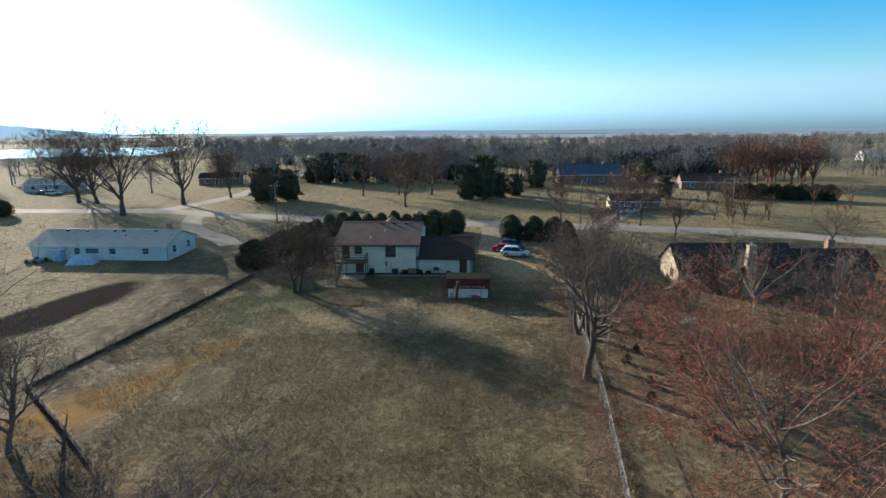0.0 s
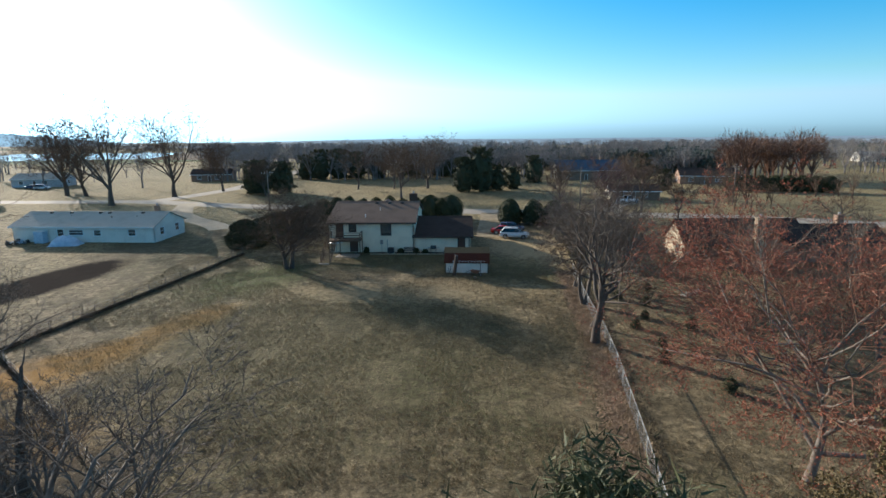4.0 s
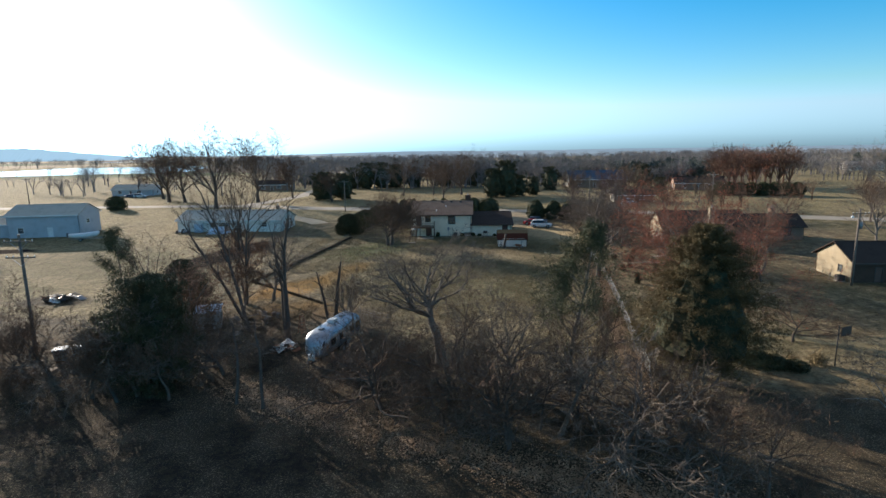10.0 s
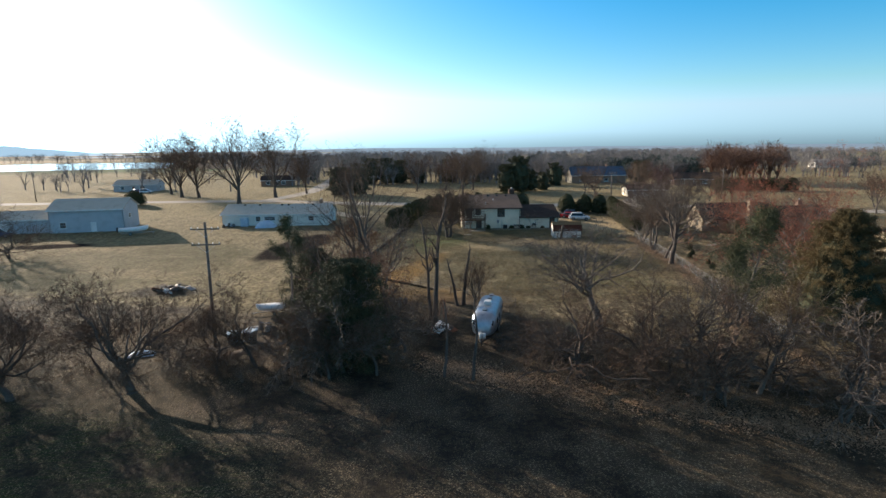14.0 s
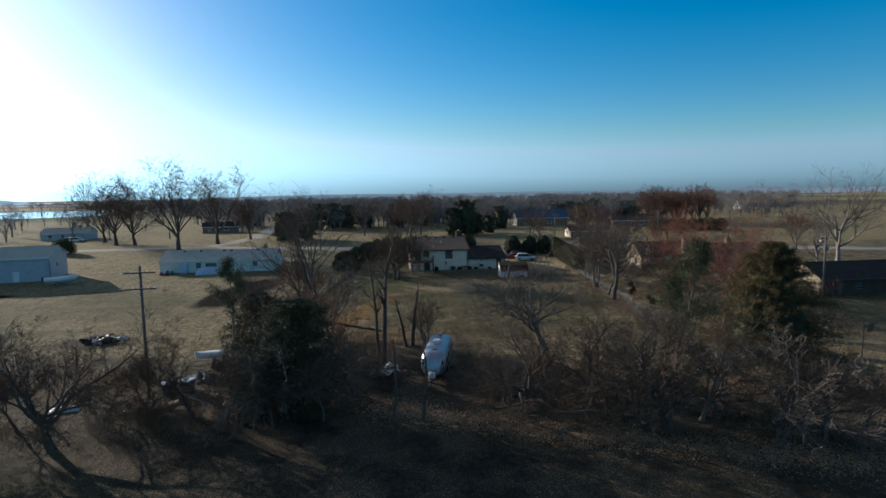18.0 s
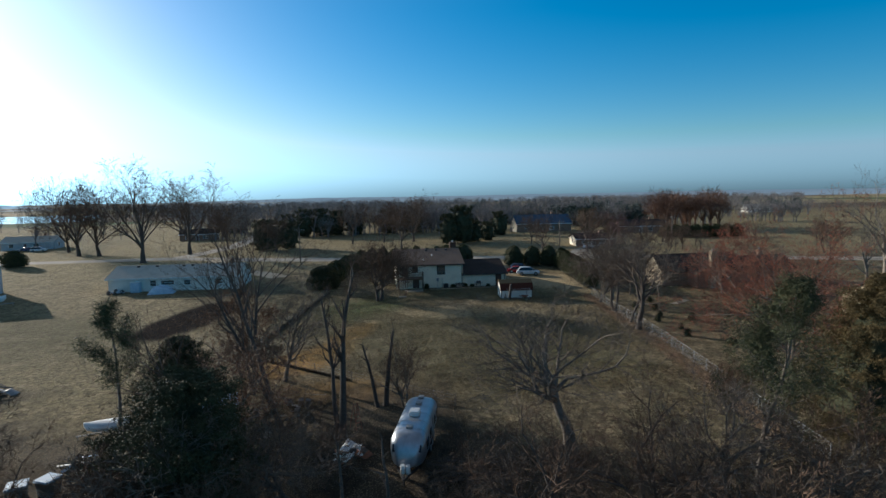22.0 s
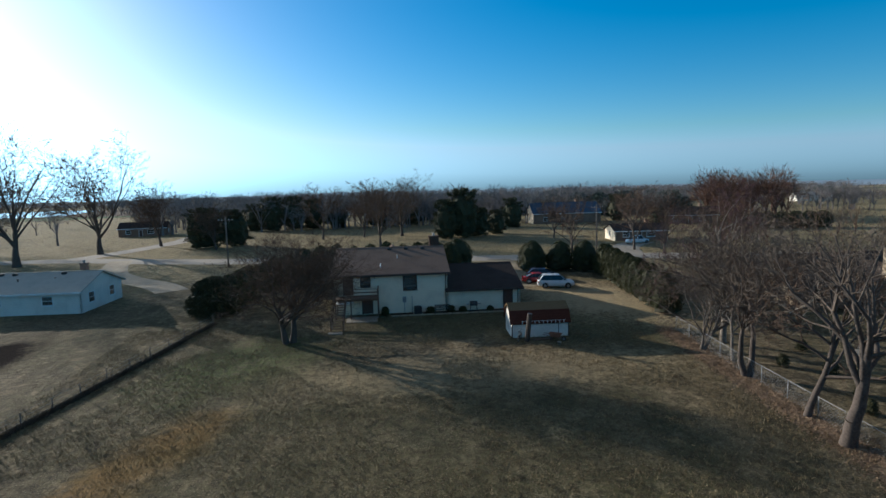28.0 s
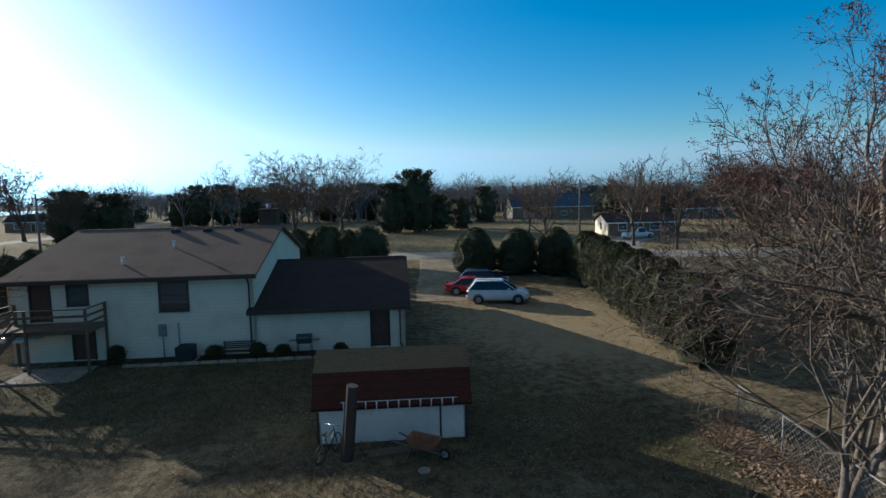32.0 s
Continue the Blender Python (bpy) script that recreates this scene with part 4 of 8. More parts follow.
def wheelbarrow(x, y, turn):
    w = thing("wheelbarrow", x, y, "rusty red wheelbarrow standing before the shed", "wheelbarrow", turn=turn)
    bm = bmesh.new()
    loft(bm, [[(-0.35, -0.25, 0.38), (0.4, -0.2, 0.34), (0.4, 0.2, 0.34), (-0.35, 0.25, 0.38)], [(-0.52, -0.36, 0.7), (0.62, -0.3, 0.66), (0.62, 0.3, 0.66), (-0.52, 0.36, 0.7)], [(-0.48, -0.32, 0.69), (0.57, -0.26, 0.65), (0.57, 0.26, 0.65), (-0.48, 0.32, 0.69)], [(-0.32, -0.22, 0.42), (0.37, -0.17, 0.38), (0.37, 0.17, 0.38), (-0.32, 0.22, 0.42)]])
    for f in bm.faces:
        f.smooth = False
    part("tray", bm, RUST, w)
    for s in (-1, 1):
        bm = bmesh.new()
        beam(bm, (0.78, s * 0.06, 0.2), (-1.05, s * 0.33, 0.56), 0.045, 0.045)
        part("handle", bm, WOOD_GREY, w)
        bm = bmesh.new()
        beam(bm, (-0.3, s * 0.22, 0.4), (-0.42, s * 0.27, 0), 0.035, 0.035)
        part("leg", bm, BLACK, w)
    bm = bmesh.new()
    hoop(bm, pose(0.78, 0, 0.2, 90), 0.16, 0.045, 18, 6)
    wl = part("wheel", bm, RUBBER, w)
    bm = bmesh.new()
    rod(bm, (0.78, -0.03, 0.2), (0.78, 0.03, 0.2), 0.12, sides=12)
    part("rim", bm, STEEL, wl)


wheelbarrow(4.2, 67.0, -28)
lumber = thing("plank_stack", 3.1, 67.5, "low stack of dark planks before the shed", "planks", turn=8)
for i in range(7):
    bm = bmesh.new()
    soft_box(bm, -0.9 + 0.07 * (i % 3), 0.95 - 0.05 * (i % 2), -0.3 + 0.16 * (i % 4), -0.16 + 0.16 * (i % 4), 0.0 + 0.05 * (i // 4), 0.045 + 0.05 * (i // 4), 0.008, 1)
    part("plank", bm, WOOD_DECK, lumber)
pot = thing("flower_pot", 4.1, 65.6, "small pale flower pot on the grass before the shed", "flower pot")
bm = bmesh.new()
loft(bm, [[(r * math.cos(a), r * math.sin(a), z) for a in (2 * math.pi * i / 14 for i in range(14))] for r, z in ((0.11, 0), (0.16, 0.24), (0.19, 0.24), (0.19, 0.3), (0.16, 0.3), (0.14, 0.22))])
part("pot", bm, CONCRETE, pot)

# the barn-roofed shed
shed = thing("shed", 0.58, 68.5, "white garden shed with a red-brown barn roof", "shed", turn=-3.5)
SW, SD, SE = 5.35, 3.2, 1.5
for name, m, L in (("back", pose(0, 0, 0), SW), ("front", pose(SW, SD, 0, 0, 0, 180), SW)):
    bm = bmesh.new()
    wall_panel(bm, m, L, SE, 0.1, [] if name == "back" else [(2.2, 3.7, 0.05, 1.5)])
    part("wall", bm, BOARD_WHITE, shed)
profile = [(0, SE), (0.5, SE + 0.87), (SD / 2, SE + 1.42), (SD - 0.5, SE + 0.87), (SD, SE)]
for x in (0.0, SW - 0.1):
    bm = bmesh.new()
    ring = [(0, -0.3)] + profile + [(SD, -0.3)]
    loft(bm, [[(x + dx, y, z) for y, z in ring] for dx in (0, 0.1)])
    for f in bm.faces:
        f.smooth = False
    part("gable_wall", bm, BOARD_WHITE, shed)
for i, (p, q) in enumerate(zip(profile, profile[1:])):
    a, b = Vector((0, *p)), Vector((0, *q))
    d = (b - a).normalized() * 0.28
    if i == 0:
        a = a - d
    if i == 3:
        b = b + d
    bm = bmesh.new()
    slope(bm, -0.2, SW + 0.2, a.y, a.z + 0.01, b.y, b.z + 0.01, 0.09)
    # sun and shade put into the colours: flat slopes tan, steep ones dark red
    part("roof", bm, SHINGLE_RED_SHADE if i in (0, 3) else SHINGLE_TAN_LIT, shed)
for name, x, w in (("corner_board", 0, 0.05), ("corner_board", SW, 0.05), ("batten", 4.4, 0.035)):
    bm = bmesh.new()
    box(bm, x - w, x + w, -0.02, -0.003, 0, SE - 0.3)
    part(name, bm, TRIM_DARK, shed)
bm = bmesh.new()
beam(bm, (0.85, -0.17, SE + 0.08), (5.0, -0.17, SE + 0.08), 0.02, 0.02)
string = part("light_string", bm, PLASTIC_WHITE, shed, "white hanging string lights along the eave")
for i in range(11):
    bm = bmesh.new()
    x = 0.95 + i * 0.39
    rod(bm, (x, -0.17, SE + 0.08), (x, -0.17, SE - 0.2 - 0.06 * (i % 3 == 0)), 0.032, 0.02, 6)
    part("icicle_light", bm, PLASTIC_WHITE, string)
bm = bmesh.new()
soft_box(bm, -0.15, SW + 0.15, -0.15, SD + 0.15, -0.4, -0.02, 0.02)
part("footing", bm, CONCRETE, shed)

post = thing("wooden_post", 1.75, 67.2, "thick dark wooden post leaning before the shed", "post")
bm = bmesh.new()
t = bmesh.new()
bmesh.ops.create_cone(t, cap_ends=True, segments=10, radius1=0.24, radius2=0.2, depth=2.9)
for v in t.verts:
    v.co += Vector((noise.noise(v.co * 3), noise.noise(v.co * 3 + Vector((5, 0, 0))), 0)) * 0.06
pour(bm, t, pose(0, 0, 1.15, 2, 6, 0))
part("post", bm, TRIM_DARK, post)


def bicycle(x, y, turn):
    b = thing("bicycle", x, y, "old dark bicycle leaning by the shed post", "bicycle", turn=turn)
    for wx in (-0.5, 0.55):
        bm = bmesh.new()
        hoop(bm, pose(wx, 0, 0.34, 90), 0.31, 0.022, 22, 5)
        w = part("wheel", bm, RUBBER, b)
        bm = bmesh.new()
        for i in range(10):
            a = i * math.pi / 5
            rod(bm, (wx, 0, 0.34), (wx + 0.29 * math.cos(a), 0, 0.34 + 0.29 * math.sin(a)), 0.004, sides=4)
        part("spokes", bm, STEEL, w)
    bm = bmesh.new()
    for p, q in (((-0.5, 0, 0.34), (0, 0, 0.3)), ((-0.5, 0, 0.34), (-0.15, 0, 0.8)), ((0, 0, 0.3), (-0.18, 0, 0.9)), ((-0.15, 0, 0.8), (0.42, 0, 0.85)), ((0, 0, 0.3), (0.42, 0, 0.8)), ((0.38, 0, 0.95), (0.55, 0, 0.34))):
        rod(bm, p, q, 0.018, sides=6)
    part("frame", bm, BLACK, b)
    bm = bmesh.new()
    rod(bm, (0.36, -0.27, 1.02), (0.36, 0.27, 1.02), 0.014, sides=6)
    part("handlebar", bm, CHROME, b)
    bm = bmesh.new()
    soft_box(bm, -0.32, -0.06, -0.07, 0.07, 0.9, 0.96, 0.03)
    part("saddle", bm, RUBBER, b)


bicycle(1.0, 67.45, 62)

# the white ranch house
ranch = thing("house", -70.2, 90.0, "long low white ranch house with pale grey roof", "house", turn=-3.6)
block(ranch, 0, 24.0, 0, 9.3, 2.65, 1.7, SIDING_WHITE, SHINGLE_GREY, TRIM_WHITE,
      [("back", "white_door", 5.0, 6.0, 0.1, 2.1), ("back", "half", 7.6, 8.7, 1.0, 2.1), ("back", "half", 9.6, 12.0, 1.2, 2.0), ("back", "half", 13.8, 15.0, 1.1, 2.0), ("back", "half", 19.6, 20.8, 1.1, 2.1),
       ("right", "half", 1.6, 2.8, 1.0, 2.2), ("right", "half", 6.2, 7.4, 1.0, 2.2), ("front", "door", 9.0, 10.0, 0.05, 2.1), ("front", "half", 4, 6, 1, 2.1), ("front", "half", 14, 17, 1, 2.1)], gable_mat=SIDING_WHITE)
for x in (4.0, 7.5, 12.6, 14.2, 20.0):
    roof_vent(ranch, x, 4.0, 4.2)
for x in (2.5, 8.0, 11.5, 15.5, 19.5):
    flue(ranch, x, 2.2 + (x % 3) * 0.5, 3.4, 0.5, 0.09, BLACK)
chimney(ranch, 21.0, 21.7, 5.6, 6.3, 3.2, 5.2, BRICK)

# the grey two-storey house with a low wing
grey = thing("house", -104.0, 83.6, "grey two-storey house with grey roof and low wing", "house", turn=8)
block(grey, 0, 14.5, 0, 9.5, 4.9, 1.9, SIDING_GREY, SHINGLE_GREY, TRIM_WHITE, [("back", "half", 2, 3.2, 1, 2.2), ("right", "half", 3.2, 4.6, 2.6, 3.5), ("back", "white_door", 8, 9, 0.05, 2.1), ("front", "half", 4, 6, 1, 2.2)])
block(grey, -13, -0.02, 1.0, 9.0, 3.0, 1.4, SIDING_GREY, SHINGLE_GREY, TRIM_WHITE, [("back", "garage", 2, 5, 0, 2.2), ("front", "garage", 4, 9, 0, 2.2)])

# the stone house
stone_house = thing("house", 32.6, 72.3, "buff stone house with dark shingle roof and tall chimney", "house", turn=-2)
block(stone_house, 0, 16.0, 0, 6.8, 2.8, 2.6, BRICK, SHINGLE_DARK, TRIM_DARK,
      [("back", "half", 1.4, 3.2, 0.9, 2.1), ("left", "half", 4.0, 5.0, 1, 2.1), ("front", "half", 6, 8, 0.9, 2.1)], gable_mat=STONE)
block(stone_house, 16.02, 27.0, 0.3, 6.5, 2.7, 1.9, BRICK, SHINGLE_DARK, TRIM_DARK,
      [("back", "half", 2, 4, 0.9, 2.1), ("back", "half", 6.5, 8.5, 0.9, 2.1), ("front", "half", 4, 6, 0.9, 2.1)])
block(stone_house, 5.2, 12.8, -3.2, 3.3, 2.7, 2.1, BRICK, SHINGLE_DARK, TRIM_DARK, [("back", "half", 4.6, 6.4, 0.9, 2.1), ("right", "door", 1.2, 2.1, 0.05, 2.1)], across=True)
chimney(stone_house, 7.1, 8.1, -4.0, -3.22, -0.3, 6.6, STONE)
chimney(stone_house, 22.5, 23.4, 4.2, 5.0, 3.6, 5.7, BRICK)
flue(stone_house, 3.9, 3.4, 4.9, 0.4, 0.1)

# the tan house on the right-hand lot
tan = thing("house", 45.6, 40.0, "tan-sided house, shaded walls in dark brown brick, dark roof", "house", turn=-2)
# brown brick kept near black to carry the rear wall's deep shade
block(tan, 0, 24.0, 0, 7.6, 2.95, 2.0, BRICK_DARK, SHINGLE_DARK, TRIM_DARK, [("back", "door", 3, 4, 0.05, 2.1), ("back", "half", 6, 7.6, 1, 2.1), ("back", "half", 12, 14, 1, 2.1), ("left", "half", 4.8, 5.6, 1.1, 2.0), ("front", "half", 6, 8, 1, 2.1)], gable_mat=SIDING_TAN, over=0.55)
unit_ac(44.9, 41.2, 0)

# houses across the street
for x, y, turn, w, d, e, r, wm, rm, label in (
        # first house: lit end stays cream, shade on other walls painted as brick
        (43.0, 137.0, -8, 12, 8, 2.3, 1.3, BRICK, SHINGLE_DARK, "cream house across the street, shaded walls coloured brown, with carport"),
        (43.5, 201.0, -2, 24, 10, 3.6, 3.4, BRICK, ROOF_BLUE, "large house with steep blue-grey roof and pale gable ends"),
        (80.0, 181.0, -14, 18, 10, 2.8, 2.2, BRICK, SHINGLE_DARK, "low brick house with dark roof among trees"),
        (-144.0, 186.0, 6, 16, 9, 2.7, 1.7, SIDING_GREY, SHINGLE_GREY, "low pale house beyond the side street"),
        (-92.0, 205.0, 10, 14, 8, 2.7, 1.7, BRICK, SHINGLE_DARK, "low dark house behind bare trees"),
        (-35.0, 330.0, 0, 14, 9, 2.9, 2.2, SIDING_WHITE, SHINGLE_DARK, "white farmhouse among far trees"),
        (150.0, 330.0, -10, 18, 10, 3.0, 2.2, SIDING_WHITE, SHINGLE_GREY, "pale far house beyond the field"),
        (255.0, 330.0, -10, 22, 10, 3.2, 2.4, SIDING_WHITE, SHINGLE_GREY, "pale far house beyond the field"),
        (200.0, 460.0, 20, 20, 10, 3.0, 2.2, SIDING_CREAM, SHINGLE_GREY, "pale far house beyond the field"),
        (95.0, 250.0, 5, 16, 9, 3.0, 2.0, SIDING_TAN, SHINGLE_BROWN, "tan far house among trees")):
    h = thing("house", x, y, label, "house", turn=turn)
    block(h, 0, w, 0, d, e, r, wm, rm, TRIM_WHITE, [("back", "half", 0.15 * w, 0.15 * w + 1.4, 0.9, 2.1), ("back", "half", 0.6 * w, 0.6 * w + 1.8, 0.9, 2.1), ("back", "door", 0.42 * w, 0.42 * w + 1, 0.05, 2.1), ("left", "half", 0.4 * d, 0.4 * d + 1.2, 0.9, 2.1), ("right", "half", 0.4 * d, 0.4 * d + 1.2, 0.9, 2.1)], gable_mat=SIDING_CREAM if "cream" in label or "pale gable" in label else wm)
    chimney(h, 0.7 * w, 0.7 * w + 0.8, 0.55 * d, 0.55 * d + 0.8, e, e + r + 0.9, BRICK, False)


# ---- vehicles ----
def wheel(car, x, y, r=0.34, w=0.22):
    bm = bmesh.new()
    s = 1 if y > 0 else -1
    rings = []
    for dy, rr in ((-w / 2, r * 0.66), (-w / 2, r * 0.94), (-w / 2 + 0.03, r), (w / 2 - 0.03, r), (w / 2, r * 0.94), (w / 2, r * 0.66)):
        rings.append([(x + rr * math.cos(a), y + dy, r + rr * math.sin(a)) for a in (2 * math.pi * i / 20 for i in range(20))])
    loft(bm, rings)
    ob = part("wheel", bm, RUBBER, car)
    bm = bmesh.new()
    rod(bm, (x, y + s * (w / 2 - 0.06), r), (x, y + s * (w / 2 + 0.005), r), r * 0.64, sides=16)
    for i in range(5):
        a = i * 1.2566
        beam(bm, (x, y + s * (w / 2 + 0.015), r), (x + r * 0.6 * math.cos(a), y + s * (w / 2 + 0.015), r + r * 0.6 * math.sin(a)), 0.06, 0.03)
    part("rim", bm, STEEL, ob)


def car(name, x, y, turn, paint, label, L=4.7, W=1.86, Hb=0.98, Ht=1.7, kind="suv"):
    c = thing(name, x, y, label, "car" if kind != "pickup" else "pickup truck", turn=turn)
    h = L / 2
    # lower body: length station, floor, belt, half width
    hood = 0.96 * Hb
    st = [(-h, 0.48, 0.62 * Hb, 0.72), (-h + 0.06, 0.34, 0.92 * Hb, 0.82), (-h + 0.35, 0.26, Hb + 0.03, 0.93), (-0.9, 0.24, Hb + 0.02, 0.93), (0.55, 0.24, Hb, 0.93), (1.15, 0.26, hood + 0.02, 0.92), (h - 0.45, 0.28, hood - 0.07, 0.88), (h - 0.1, 0.34, hood - 0.22, 0.8), (h, 0.42, 0.55, 0.68)]
    rings = []
    for sx, z0, z1, k in st:
        hw = W / 2 * k
        rings.append([(sx, -hw * 0.86, z0), (sx, -hw, z0 + 0.14), (sx, -hw * 1.01, (z0 + z1) / 2), (sx, -hw * 0.97, z1 - 0.1), (sx, -hw * 0.86, z1), (sx, hw * 0.86, z1), (sx, hw * 0.97, z1 - 0.1), (sx, hw * 1.01, (z0 + z1) / 2), (sx, hw, z0 + 0.14), (sx, hw * 0.86, z0)])
    bm = bmesh.new()
    loft(bm, rings)
    body = part("body", bm, paint, c)
    # cabin: glass up to the roof, with pillars
    if kind == "suv":
        cab = [(-h + 0.1, -h + 0.7), (1.42, 0.4)]
    elif kind == "pickup":
        cab = [(-0.7, -0.55), (1.25, 0.55)]
    else:
        cab = [(-1.75, -0.95), (1.2, 0.3)]
    (r0, r1), (f0, f1) = cab
    wb, wt = W / 2 * 0.86, W / 2 * 0.68
    bm = bmesh.new()
    loft(bm, [[(r0, -wb, Hb - 0.02), (f0, -wb, Hb - 0.02), (f0, wb, Hb - 0.02), (r0, wb, Hb - 0.02)], [(r1, -wt, Ht - 0.07), (f1, -wt, Ht - 0.07), (f1, wt, Ht - 0.07), (r1, wt, Ht - 0.07)]])
    for f in bm.faces:
        f.smooth = False
    part("cabin_glass", bm, CAR_GLASS, c, "tinted windows")
    bm = bmesh.new()
    rings = []
    for z, g in ((Ht - 0.11, 0.03), (Ht - 0.06, 0.05), (Ht - 0.02, -0.02), (Ht, -0.16)):
        rings.append([(r1 - g, -wt - g, z), (f1 + g, -wt - g, z), (f1 + g, wt + g, z), (r1 - g, wt + g, z)])
    loft(bm, rings)
    part("roof", bm, paint, c)
    for s in (-1, 1):
        for b, tpx, w, m in ((r0 + 0.06, r1 + 0.02, 0.16 if kind != "suv" else 0.3, paint), (f0 - 0.02, f1, 0.08, paint), ((r0 + f0) / 2 - 0.2, (r1 + f1) / 2 - 0.1, 0.07, BLACK), (r0 * 0.76 + f0 * 0.24, r1 * 0.8 + f1 * 0.2, 0.07, BLACK)):
            bm = bmesh.new()
            beam(bm, (b, s * (wb + 0.004), Hb - 0.03), (tpx, s * (wt + 0.012), Ht - 0.06), w, 0.05)
            part("pillar", bm, m, c)
    if kind == "suv":
        for s in (-1, 1):
            bm = bmesh.new()
            rod(bm, (r1 + 0.2, s * (wt - 0.06), Ht + 0.05), (f1 - 0.25, s * (wt - 0.06), Ht + 0.05), 0.018)
            for xx in (r1 + 0.25, f1 - 0.3):
                rod(bm, (xx, s * (wt - 0.06), Ht - 0.03), (xx, s * (wt - 0.06), Ht + 0.05), 0.015)
            part("roof_rail", bm, BLACK, c)
    if kind == "pickup":
        bm = bmesh.new()
        box(bm, -h + 0.15, -0.85, -W / 2 * 0.72, W / 2 * 0.72, Hb + 0.004, Hb + 0.035)
        part("bed_cover", bm, BLACK, c)
    for sx in (-h + 0.95, h - 0.9):
        for s in (-1, 1):
            wheel(c, sx, s * (W / 2 - 0.1))
            bm = bmesh.new()
            t = bmesh.new()
            hoop(t, pose(sx, s * (W / 2 - 0.045), 0.35, 90), 0.39, 0.035, 20, 5)
            pour(bm, t)
            part("wheel_arch", bm, BLACK, body)
    for s in (-1, 1):
        bm = bmesh.new()
        soft_box(bm, h - 0.32, h - 0.06, s * 0.66 - 0.16, s * 0.66 + 0.16, 0.62, 0.76, 0.03)
        part("headlight", bm, LAMP_CLEAR, c)
        bm = bmesh.new()
        soft_box(bm, -h - 0.015, -h + 0.2, s * 0.72 - 0.09, s * 0.72 + 0.09, 0.68, 0.95, 0.03)
        part("tail_light", bm, LAMP_RED, c)
        bm = bmesh.new()
        soft_box(bm, 0.75, 0.95, s * (W / 2 + 0.1) - 0.1, s * (W / 2 + 0.1) + 0.1, Hb, Hb + 0.14, 0.03)
        part("wing_mirror", bm, paint, c)
        bm = bmesh.new()
        for xx in (-0.55, 0.35):
            soft_box(bm, xx, xx + 0.16, s * W / 2 * 0.945 - 0.012, s * W / 2 * 0.945 + 0.012, Hb - 0.17, Hb - 0.14, 0.006, 1)
        part("door_handle", bm, CHROME, c)
    bm = bmesh.new()
    soft_box(bm, h - 0.14, h + 0.05, -0.72, 0.72, 0.36, 0.5, 0.04)
    part("front_bumper", bm, BLACK, c)
    bm = bmesh.new()
    soft_box(bm, -h - 0.06, -h + 0.14, -0.74, 0.74, 0.38, 0.54, 0.04)
    part("rear_bumper", bm, paint, c)
    bm = bmesh.new()
    for i in range(4):
        box(bm, h - 0.11, h - 0.035, -0.4, 0.4, 0.57 + i * 0.035, 0.585 + i * 0.035)
    part("grille", bm, BLACK, c)
    return c


car("suv", 12.35, 89.9, -14, PAINT_WHITE, "white sport utility car parked beside the house", 4.85, 1.92, 1.1, 1.8)
car("sedan", 11.1, 93.6, -14, PAINT_RED, "red saloon car parked beside the white one", 4.6, 1.8, 0.9, 1.45, "sedan")
car("sedan", 12.6, 96.4, -14, PAINT_BLUE, "dark blue car parked behind the red one", 4.6, 1.8, 0.95, 1.55, "suv")
car("pickup_truck", 45.5, 131.5, 15, PAINT_WHITE, "white pickup truck parked across the street", 5.4, 1.95, 1.05, 1.8, "pickup")
car("sedan", -133.0, 180.0, 170, PAINT_BLUE, "dark car parked by the far house", 4.6, 1.8, 0.9, 1.45, "sedan")
car("suv", -128.0, 178.0, 10, PAINT_WHITE, "white car parked by the far house")
car("pickup_truck", -112.0, 79.5, 20, PAINT_BLUE, "dark blue pickup truck on the neighbour's lawn", 5.4, 1.95, 1.05, 1.8, "pickup")


